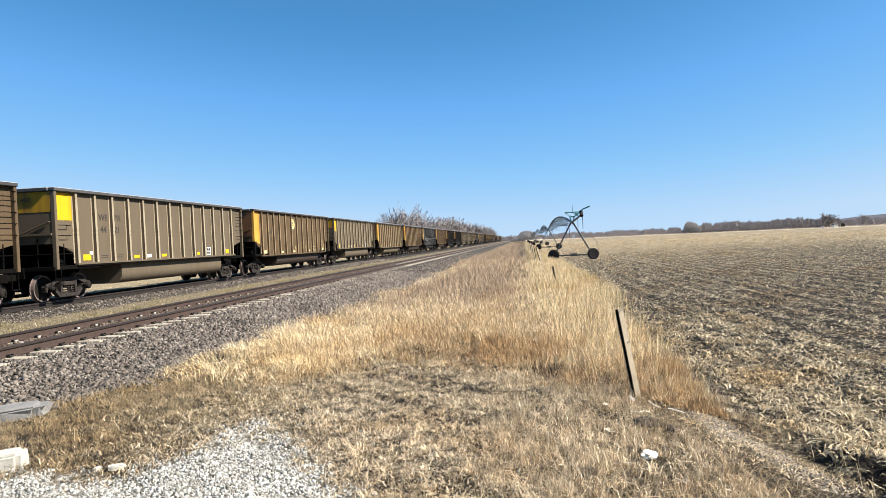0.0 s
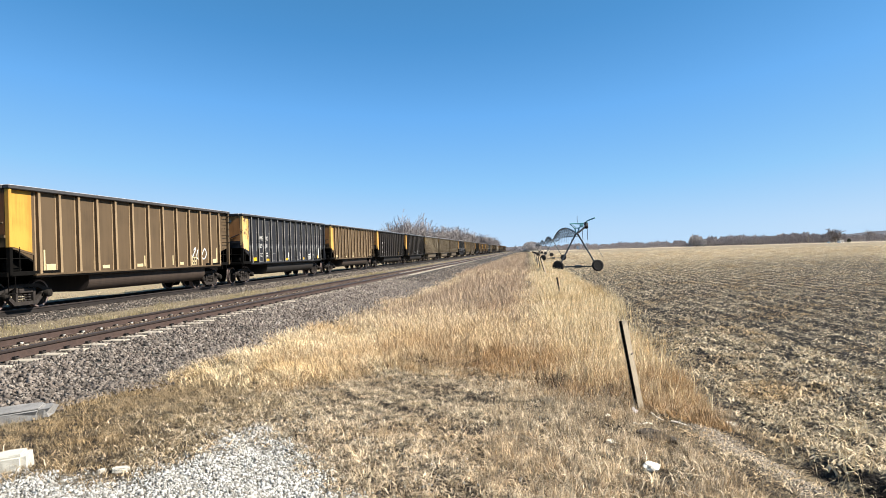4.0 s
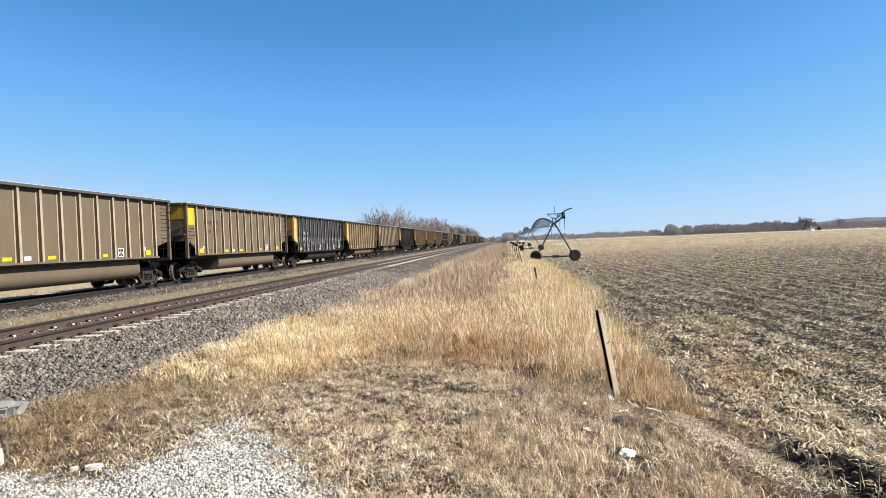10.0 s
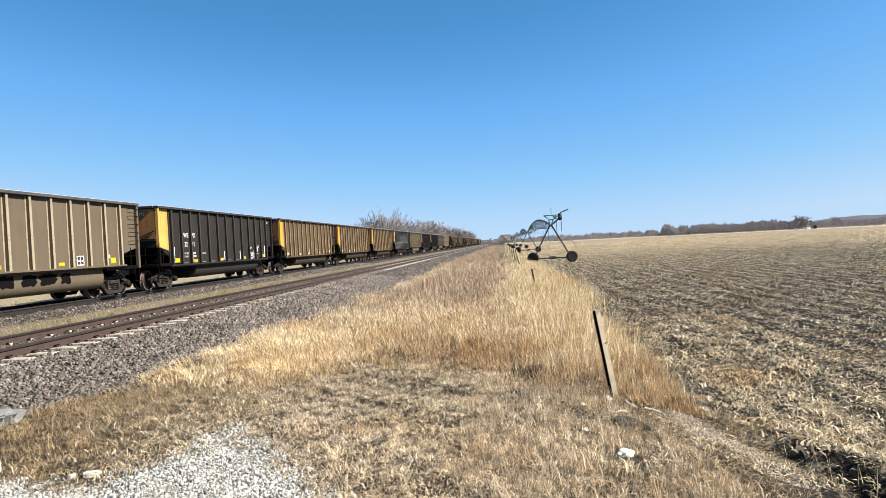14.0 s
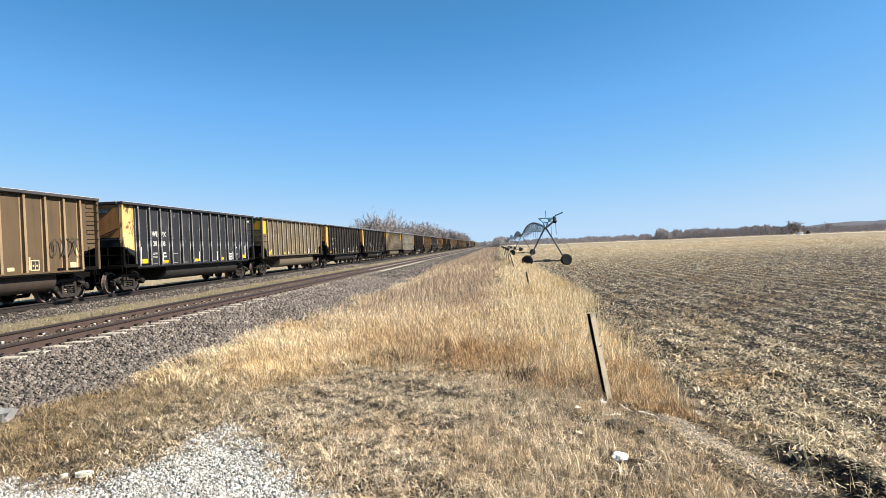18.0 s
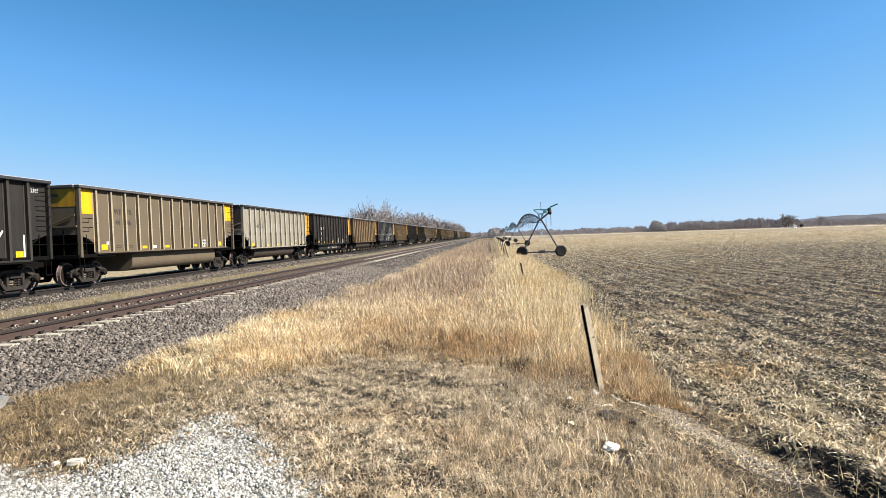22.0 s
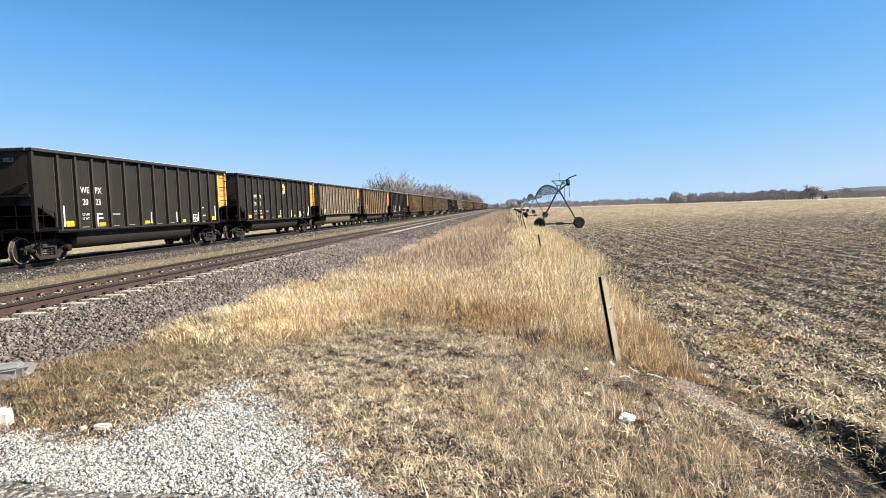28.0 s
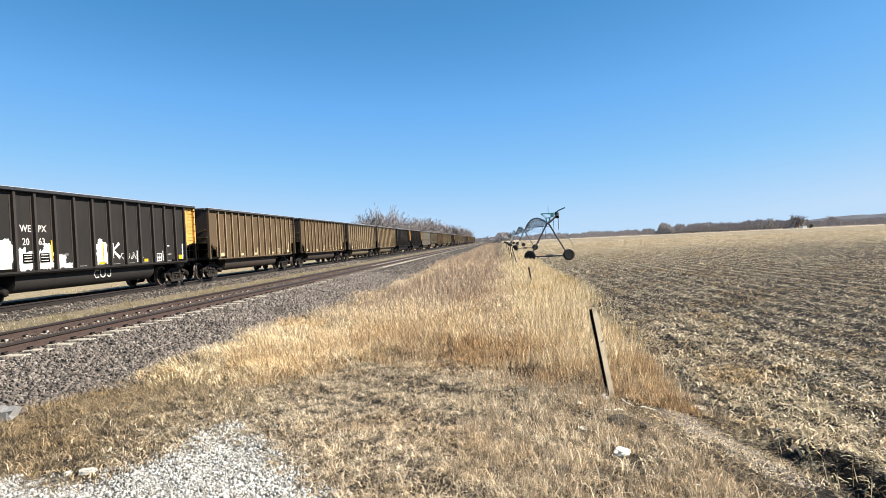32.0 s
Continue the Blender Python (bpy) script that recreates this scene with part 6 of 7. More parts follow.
    if extra == "letters":
        for glyph, bay, z0, z1, w, ink3 in (("W", 3, 1.72, 2.38, 0.11, "stencil"), ("O", 4, 1.62, 2.10, 0.11, "stencil"), ("I", 5, 1.9, 2.2, 0.025, "stencil"), ("F", 6, 1.62, 2.38, 0.05, "stencil"),
                                            ("P", 7, 1.42, 2.2, 0.045, "stencil"), ("I", 8, 1.7, 1.95, 0.025, "stencil"), ("S", 9, 1.78, 2.34, 0.07, "stencil"), ("Y", 10, 1.5, 2.1, 0.08, "stencil")):
            part("sprayed_letter", sprayed(glyph, ribs[bay] + 0.28, ribs[bay] + 0.78, z0, z1, w, x), M[ink3], car, "sprayed white letter")
        part("sprayed_tag", scribble(41, 2.3, 3.2, 0.68, 0.92, 4, 0.035, 1.375), M["stencil"], car, "unreadable tag on the tub")
    if extra == "tub_tag":
        part("sprayed_tag", scribble(52, -2.0, 1.6, 0.66, 1.04, 9, 0.045, 1.375), M["stencil"], car, "unreadable tag on the tub")
    if extra == "tub":
        for i, (a, b) in enumerate(((0.2, 0.9), (1.2, 1.9), (2.0, 2.9), (3.1, 3.6))):
            part("dark_patch", blot(60 + i, a - 0.6, b - 0.6, 0.72, 1.12, 1.372), M["under"], car, "dark sprayed patch on the tub")
    if extra == "curl":
        for cy, cz, r in ((0.38, 1.86, 0.16), (0.72, 1.88, 0.15), (0.30, 1.52, 0.17), (0.80, 1.55, 0.17)):
            pts = [(ribs[0] + cy + r * math.cos(0.5 * i), cz + r * math.sin(0.5 * i)) for i in range(13)]
            part("sprayed_curl", ribbon(bmesh.new(), pts, 0.05, x + 0.006), M["white"], car, "sprayed white curl round a yellow patch")
        pts = [(ribs[0] + 0.22 + 0.08 * i, 1.28 + 0.04 * (i % 2)) for i in range(9)]
        part("sprayed_curl", ribbon(bmesh.new(), pts, 0.05, x), M["white"], car)
        part("yellow_patch", boxes((x, x + 0.005, ribs[0] + 0.2, ribs[0] + 0.74, 1.42, 1.68)), M["yellow"], car)
    if extra == "mural":
        for k, (bay, a, b, z0, z1, ink3) in enumerate(((0, 0.10, 0.92, 1.30, 2.36, "sea"), (0, 0.16, 0.60, 1.34, 1.96, "white"), (0, 0.40, 0.90, 1.55, 2.2, "stencil"), (1, 0.06, 0.92, 1.29, 1.95, "white"),
                                                       (1, 0.10, 0.55, 1.30, 2.05, "sea"), (2, 0.06, 0.92, 1.29, 1.90, "stencil"), (2, 0.08, 0.60, 1.32, 1.98, "white"), (2, 0.42, 0.80, 1.7, 2.2, "white"),
                                                       (3, 0.08, 0.58, 1.28, 1.80, "stencil"), (3, 0.50, 0.94, 1.28, 1.48, "white"), (5, 0.20, 0.90, 1.36, 2.26, "white"), (5, 0.30, 0.62, 1.9, 2.36, "stencil"))):
            part("sprayed_patch", blot(70 + k, ribs[bay] + a, ribs[bay] + b, z0 - 0.15, z1 - 0.15, x + 0.004 * (k % 3), 34), M[ink3], car, "unreadable sprayed pale lettering")
        x2 = x + 0.016
        for glyph, y0, y1, z0, z1, w in (("K", ribs[6] + 0.12, ribs[6] + 0.72, 1.42, 2.02, 0.13),):
            part("sprayed_letter", sprayed(glyph, y0, y1, z0, z1, w, x), M["white"], car, "sprayed white letter")
        part("sprayed_tag", scribble(93, ribs[6] + 0.75, ribs[8] + 0.3, 1.34, 1.62, 5, 0.035, x), M["stencil"], car, "unreadable sprayed tag")
        for bay, y in ((1, 0.36), (2, 0.22)):
            plate("data_box", ribs[bay] + y, ribs[bay] + y + 0.46, 1.54, 1.86, M["under"], car, x2, 0.004)
            for z in (1.60, 1.70, 1.79):
                plate("data_line", ribs[bay] + y + 0.05, ribs[bay] + y + 0.40, z, z + 0.03, M["stencil"], car, x2 + 0.005, 0.003)
        for bay, y, z0, z1 in ((0, 0.12, 1.5, 2.45), (2, 0.78, 1.6, 2.3), (5, 0.62, 1.5, 2.2)):
            plate("sprayed_edge", ribs[bay] + y, ribs[bay] + y + 0.07, z0, z1, M["yellow"], car, x2, 0.003)
        for i, glyph in enumerate("CUJ"):
            part("sprayed_letter", sprayed(glyph, -0.9 + 0.42 * i, -0.58 + 0.42 * i, 0.68, 0.98, 0.05, 1.375), M["stencil"], car, "sprayed letter on the tub")


CAR_MASTERS = {}
CARS = []


def build_train():
    for k, (paint, panel, tall, far_end, numbers, extra) in enumerate(TRAIN):
        light = k > 38
        if k >= 35 and paint in ("brown", "tan"):
            panel = ""
        key = (paint, panel, tall, far_end, light)
        y = 26.975 + PITCH * (k - 1)
        at = pose(TRAIN_X, y, 0)
        if key in CAR_MASTERS:
            car = copy_thing(CAR_MASTERS[key], at)
        else:
            car = CAR_MASTERS[key] = build_car(*key)
            car.matrix_basis = at
        CARS.append((car, y, paint, numbers, extra, light))
    for car, y, paint, numbers, extra, light in CARS:
        mark_car(car, paint, numbers, extra, light)


build_train()
SPEED, GAIN = 16.5988, 0.00063  # metres a second, and its slow rise


def on_track(y):
    """A wagon's pose with its middle so far along the track."""
    over = max(0.0, y - 450.0)
    return pose(TRAIN_X - over ** 2 / 3000.0, y, 0, 0, 0, math.degrees(math.atan(2 * over / 3000.0)))


def rolled(t):
    """How far the train has come after so many seconds."""
    return SPEED * t + GAIN * t * t


def motions():
    """The train rolls past at a steady speed, towards and past the camera."""
    for car, y, *_ in CARS:
        step_s = 4.0 if y < 440 else 1.0
        walk(car, [(i * step_s, on_track(y - rolled(i * step_s))) for i in range(int(32 / step_s) + 1)])
    # all wheels of one side turn alike, a frame's worth of rolling at a time
    for side, sign in ((1, -1), (2, 1)):
        wheels = [o for car, *_ in CARS for o in car.children_recursive if o.get("side") == side]
        walk(wheels[0], [(i / FPS, pose(0, 0, 0, sign * math.degrees(rolled(i / FPS) / 0.458))) for i in range(32 * FPS + 1)])
        keys = wheels[0].animation_data
        for w in wheels[1:]:
            w.rotation_mode = "QUATERNION"
            w.animation_data_create()
            w.animation_data.action = keys.action
            w.animation_data.action_slot = keys.action_slot


# ---- irrigation machine ----
FIELD_Z = -0.55
PIPE_X = 4.1


def bars(specs, sides=6):
    bm = bmesh.new()
    for p, q, r in specs:
        tube(bm, p, q, r, sides=sides)
    return bm


def tyre_mesh():
    bm = lathe(bmesh.new(), [(-0.13, 0.27), (-0.15, 0.34), (-0.13, 0.43), (-0.06, 0.465), (0.06, 0.465), (0.13, 0.43), (0.15, 0.34), (0.13, 0.27)], "x", 22)
    for i in range(18):
        a = 6.28319 * i / 18
        c, s = math.cos(a), math.sin(a)
        tube(bm, (-0.12, 0.45 * c, 0.45 * s), (0.02, 0.475 * math.cos(a + 0.12), 0.475 * math.sin(a + 0.12)), 0.018, sides=4)
        tube(bm, (0.12, 0.45 * c, 0.45 * s), (-0.02, 0.475 * math.cos(a + 0.12), 0.475 * math.sin(a + 0.12)), 0.018, sides=4)
    return mesh_of("tyre", bm, M["tyre"])


TYRE = tyre_mesh()
RIM = mesh_of("rim", lathe(bmesh.new(), [(-0.09, 0.0), (-0.09, 0.08), (-0.03, 0.12), (-0.05, 0.26), (-0.13, 0.28), (0.13, 0.28), (0.05, 0.26), (0.02, 0.12), (0.07, 0.08), (0.07, 0.0)], "x", 20), M["hub"])


def tower(machine, y, near):
    top = 2.60
    a = part("drive_tower", bars([((-1.6, 0, 0.42), (1.6, 0, 0.42), 0.055), ((-0.25, 0, 0.44), (0.3, 0, 0.44), 0.13)]), M["galv"], machine, "drive tower with base beam and gearbox", at=pose(PIPE_X, y, FIELD_Z))
    h = top - FIELD_Z
    for s in (-1, 1):
        part("leg", bars([((s * 1.55, -0.12, 0.42), (0.06 * s, -0.30, h), 0.05), ((s * 1.55, 0.12, 0.42), (0.06 * s, 0.30, h), 0.05)], 7), M["galv"], a)
        part("leg_brace", bars([((s * 0.85, -0.2, 1.6), (s * 0.85, 0.2, 1.6), 0.025), ((s * 1.2, -0.16, 1.0), (s * 0.5, 0.24, 2.2), 0.018)]), M["galv"], a)
        w = part("wheel", TYRE, None, a, "rubber tyre on a rusty rim", at=pose(s * 1.6, -0.12, 0.475))
        w.matrix_basis = pose(s * 1.6, -0.12, 0.475, 0, 0, 90 + 9 * s)
        part("rim", RIM, None, w)
    if near:
        part("control_box", boxes((-0.06, 0.16, -0.2, 0.0, 1.85, 2.12), bevel=0.02), M["whitebox"], a, "white control box")
    return a


def pipe_point(y, y0, y1):
    u = (y - y0) / (y1 - y0)
    return Vector((PIPE_X, y, 2.60 + 1.08 * 4 * u * (1 - u)))


def span(machine, y0, y1, fine):
    k = 14 if fine else 8
    ys = [y0 + (y1 - y0) * i / k for i in range(k + 1)]
    pts = [pipe_point(y, y0, y1) for y in ys]
    part("pipe", bent_bar(pts, 0.085, 8), M["galv"], machine)
    low = []
    for i, p in enumerate(pts):
        d = 0.0 if i in (0, k) else 0.95 * min(1.0, 2.2 * min(i, k - i) / k + 0.35)
        low.append(d)
    for s in (-1, 1):
        ch = [p + Vector((s * 0.45 * (d > 0), 0, -d)) for p, d in zip(pts, low)]
        part("truss_rod", bent_bar(ch, 0.018, 5), M["galv"], machine)
        web = []
        for i in range(1, k):
            web.append((ch[i], pts[i], 0.022))
            web.append((ch[i], pts[i - 1], 0.016))
            web.append((ch[i], pts[i + 1], 0.016))
        if fine:
            for p, q, r in web:
                part("truss_web", bars([(p, q, r)], 4), M["galv"], machine)
        else:
            part("truss_web", bars(web, 4), M["galv"], machine)["kind"] = "stuff"
    for p, d in zip(pts[1:-1], low[1:-1]):
        part("cross_brace", bars([(p + Vector((-0.45, 0, -d)), p + Vector((0.45, 0, -d)), 0.02)], 4), M["galv"], machine)
    for i in range(1, k):
        part("drop_hose", bars([(pts[i] + Vector((0.05, 0.4, 0)), pts[i] + Vector((0.05, 0.4, -1.55)), 0.016)], 4), M["tyre"], machine)


def build_machine():
    m = thing("irrigation_machine", "long galvanised centre-pivot sprinkler on wheeled towers in the field", "irrigation machine")
    ys = [54.0, 104.0, 154.0, 204.0, 254.0, 304.0]
    for i, y in enumerate(ys):
        tower(m, y, i == 0)
    for i, (a, b) in enumerate(zip(ys, ys[1:])):
        span(m, a, b, i < 2)
    # overhang with end gun, and the frame on the first tower
    end = Vector((4.12, 45.6, 2.93))
    part("overhang_pipe", bars([((PIPE_X, 54, 2.6), (4.1, 50, 2.72), 0.08), ((4.1, 50, 2.72), end, 0.07)], 8), M["galv"], m)
    part("end_coupling", bars([(end - Vector((0, 0.2, 0.12)), end + Vector((0, 0.1, 0.22)), 0.13)], 10), M["tyre"], m)
    part("end_gun", bars([(end, end + Vector((0.06, -0.1, 0.34)), 0.04), (end + Vector((0.06, -0.1, 0.34)), end + Vector((0.55, -0.7, 0.52)), 0.045)], 8), M["teal"], m, "sprinkler gun")
    part("drop_pipe", bars([(end + Vector((0.07, 0, 0.2)), (4.2, 45.6, 1.95), 0.02)], 6), M["galv"], m)
    part("drop_pipe", bars([((4.1, 48.4, 2.75), (4.1, 48.4, 1.75), 0.018)], 6), M["galv"], m)
    part("support_cable", bars([((4.1, 54, 3.4), (4.1, 47, 2.9), 0.014), ((3.6, 54, 3.42), (4.1, 50, 2.75), 0.012)], 4), M["galv"], m)
    part("mast_frame", bars([((3.55, 54, 3.42), (4.88, 54, 3.42), 0.05), ((3.55, 54, 3.42), (3.95, 54, 3.05), 0.035), ((4.88, 54, 3.42), (4.3, 54, 3.05), 0.035),
                             ((3.95, 54, 3.05), (4.3, 54, 3.05), 0.045), ((3.95, 54, 3.05), (4.05, 54, 2.6), 0.05), ((4.3, 54, 3.05), (4.15, 54, 2.6), 0.05)]), M["teal"], m, "teal painted frame on the tower top")
    part("hanging_rod", bars([((5.80, 54, 1.24), (6.14, 54, 0.61), 0.02)], 6), M["galv"], m)
    part("rod_stay", bars([((4.9, 54, 1.25), (5.80, 54, 1.24), 0.012)], 5), M["galv"], m)
    part("antenna", bars([((4.17, 54, 3.4), (4.17, 54, 4.05), 0.02)], 6), M["galv"], m)
    part("spark_box", boxes((4.35, 4.62, 53.9, 54.1, 3.1, 3.36), bevel=0.02), M["teal"], m)


build_machine()


# ---- fence posts ----
def leaning(ob_base, ob_top):
    d = Vector(ob_top) - Vector(ob_base)
    return Matrix.Translation(ob_base) @ Vector((0, 0, 1)).rotation_difference(d).to_matrix().to_4x4(), d.length


def wooden_post(base, top, w=0.082, turn=40):
    m, h = leaning(base, top)
    bm = bmesh.new()
    prism(bm, [(-w / 2, -w * 0.3), (w / 2, -w * 0.27), (w / 2, w * 0.3), (-w / 2, w * 0.3)], "z", -0.4, h)
    bmesh.ops.subdivide_edges(bm, edges=[e for e in bm.edges if abs((e.verts[0].co - e.verts[1].co).z) > 0.3], cuts=9)
    for v in bm.verts:
        k = noise.noise(v.co * 5.0)
        v.co.x += 0.008 * k
        v.co.y += 0.008 * noise.noise(v.co * 7.0 + Vector((3, 1, 5)))
        if v.co.z > h - 0.01:
            v.co.z += 0.035 * (v.co.x + v.co.y) / w + 0.01 * k
    m = m @ pose(0, 0, 0, 0, 0, turn)
    post = thing("fence_post", "weathered wooden fence post leaning beside tall dry grass", "fence post", "old fence posts", at=m)
    part("shaft", bm, M["oldwood"], post)
    part("steel_strap", boxes((-w / 2 - 0.014, -w / 2 - 0.002, -w * 0.3 - 0.004, w * 0.02, -0.4, h + 0.025)), M["under"], post, "dark steel bar along one edge")
    part("staple", bars([((0.0, -w * 0.3 - 0.006, h * 0.66), (0.03, -w * 0.3 - 0.006, h * 0.67), 0.006)], 5), M["clip"], post)


def steel_post(base, top):
    m, h = leaning(base, top)
    post = thing("fence_post", "thin dark steel fence post in tall grass", "fence post", "old fence posts", at=m)
    bm = boxes((-0.03, 0.03, -0.004, 0.004, -0.4, h), (-0.005, 0.005, 0.004, 0.04, -0.4, h))
    for i in range(int(h / 0.09)):
        box(bm, -0.012, 0.012, -0.014, -0.004, 0.1 + i * 0.09, 0.125 + i * 0.09)
    part("shaft", bm, M["darkwood"], post)


wooden_post((1.16, 7.15, -0.40), (1.005, 7.2, 0.615))
steel_post((1.18, 24.0, -0.5), (1.05, 24.0, 0.37))
wooden_post((1.22, 42.0, -0.5), (0.86, 42.0, 0.83), 0.12)
steel_post((1.02, 52.0, -0.5), (0.86, 52.0, 0.80))
wooden_post((1.05, 62.0, -0.5), (0.86, 62.2, 0.78), 0.13)
wooden_post((1.1, 82.0, -0.5), (0.9, 82.3, 0.85), 0.14)


# ---- stones and slab ----
def rock(name, at, size, label, material, seed, category="rock", angular=0.16):
    bm = bmesh.new()
    if angular > 0.18:
        bmesh.ops.create_icosphere(bm, subdivisions=3, radius=0.56)
    else:
        bmesh.ops.create_cube(bm, size=1.0)
        bmesh.ops.bevel(bm, geom=list(bm.edges), offset=0.14, segments=2, affect="EDGES")
        bmesh.ops.subdivide_edges(bm, edges=list(bm.edges), cuts=1)
    for v in bm.verts:
        p = v.co * 2.3 + Vector((seed, seed * 2.1, 0))
        v.co += v.co.normalized() * (angular * noise.noise(p) + 0.05 * noise.noise(p * 3.1))
        v.co = Vector((v.co.x * size[0], v.co.y * size[1], v.co.z * size[2]))
    ob = new(name, mesh_of(name, bm, material))
    ob.matrix_basis = at
    return tagged(ob, label, category)


def gz(x, y):
    return float(ground_z(x, y))


rock("limestone_block", pose(-3.86, 4.28, gz(-3.86, 4.28) + 0.04, 3, -4, 24), (0.28, 0.20, 0.15), "pale squared limestone block lying on white gravel", M["limestone"], 1.3, "stone block", 0.08)
rock("white_stone", pose(0.87, 5.0, gz(0.87, 5.0) + 0.04, 5, 8, 25), (0.12, 0.08, 0.055), "small white limestone lump in dry grass", M["chalk"], 4.2, "rock", 0.34)
rock("flat_stone", pose(-3.03, 4.38, gz(-3.03, 4.38) + 0.02, 4, 3, 30), (0.11, 0.06, 0.035), "flat white stone chip at the gravel edge", M["limestone"], 7.7)
rock("small_stone", pose(-3.15, 4.33, gz(-3.15, 4.33) + 0.012, 0, 3, 60), (0.06, 0.04, 0.03), "small pale stone at the gravel edge", M["limestone"], 9.1)
rock("concrete_slab", pose(-5.14, 5.82, gz(-5.14, 5.82) + 0.06, 3, -4, 25), (0.62, 0.36, 0.12), "broken grey concrete slab half sunk beside the ballast", M["slab"], 5.5, "concrete slab", 0.10)


def dry_stick(points, r0, label):
    """A bent bleached stick or stalk lying on the ground, thinner at its end."""
    pts = [Vector((x, y, gz(x, y) + lift)) for x, y, lift in points]
    st = thing("dry_stick", label, "stick", "bleached sticks", at=Matrix.Translation(pts[0]))
    bm = bmesh.new()
    for i, (p, q) in enumerate(zip(pts, pts[1:])):
        tube(bm, p - pts[0], q - pts[0], r0 * (1 - 0.18 * i), r0 * (0.82 - 0.18 * i), 6)
    tube(bm, pts[1] - pts[0], pts[1] - pts[0] + Vector((0.03, -0.02, 0.035)), r0 * 0.6, r0 * 0.2, 5)
    part("stalk", bm, M["bleached"], st)


def leaf_scrap(name, x, y, size, turn, label, category, material, lift=0.03):
    """A crumpled flat piece: a small sheet with thickness, bent by noise."""
    bm = bmesh.new()
    bmesh.ops.create_grid(bm, x_segments=6, y_segments=4, size=0.5)
    for v in bm.verts:
        k = v.co * 3.0 + Vector((x * 7, y * 5, 0))
        v.co = Vector((v.co.x * size[0] * (1 + 0.4 * noise.noise(k)), v.co.y * size[1] * (1 + 0.5 * noise.noise(k + Vector((4, 1, 0)))), 0.5 * size[1] * noise.noise(k * 0.9)))
    e = bmesh.ops.extrude_face_region(bm, geom=list(bm.faces))
    bmesh.ops.translate(bm, verts=[v for v in e["geom"] if isinstance(v, bmesh.types.BMVert)], vec=(0, 0, 0.003))
    bmesh.ops.recalc_face_normals(bm, faces=bm.faces)
    ob = new(name, mesh_of(name, bm, material))
    ob.matrix_basis = pose(x, y, gz(x, y) + lift, 25, 10, turn)
    return tagged(ob, label, category)


dry_stick([(0.56, 4.80, 0.03), (0.62, 4.81, 0.035), (0.68, 4.80, 0.03), (0.73, 4.83, 0.02)], 0.008, "short bleached stick beside a white stone")
dry_stick([(0.94, 6.33, 0.03), (1.01, 6.31, 0.02), (1.09, 6.35, 0.03), (1.14, 6.38, 0.02)], 0.011, "bent bleached stick at the foot of a post")
dry_stick([(1.40, 6.83, 0.03), (1.47, 6.81, 0.035), (1.55, 6.78, 0.02)], 0.011, "broken pale stalk lying on trodden earth")
dry_stick([(1.22, 6.90, 0.06), (1.27, 6.86, 0.03), (1.33, 6.84, 0.02)], 0.009, "curved pale stalk lying by tall stems")
dry_stick([(0.95, 4.50, 0.02), (0.98, 4.43, 0.03), (1.01, 4.37, 0.02)], 0.007, "thin pale stick in short grass")
leaf_scrap("paper_scrap", 1.06, 6.92, (0.07, 0.06), 30, "crumpled white paper scrap at the foot of a post", "litter", M["scrap"], 0.05)
leaf_scrap("corn_husk", 2.12, 7.28, (0.10, 0.05), -20, "white corn husk at the field's edge", "husk", M["bleached"], 0.03)
leaf_scrap("corn_husk", 0.74, 6.52, (0.10, 0.04), 60, "bleached curled husk standing in grass", "husk", M["bleached"], 0.05)
leaf_scrap("corn_husk", 0.66, 5.67, (0.08, 0.05), 10, "pinkish pale husk in short grass", "husk", M["bleached"], 0.04)
rock("soil_clod", pose(1.03, 5.92, gz(1.03, 5.92) + 0.03, 4, 6, 15), (0.26, 0.12, 0.09), "dark clod of turned soil near a post", M["clod"], 3.3, "clod", 0.3)
rock("soil_clod", pose(1.22, 5.86, gz(1.22, 5.86) + 0.02, 4, 6, 70), (0.14, 0.10, 0.07), "small dark clod of soil near a post", M["clod"], 6.1, "clod", 0.3)


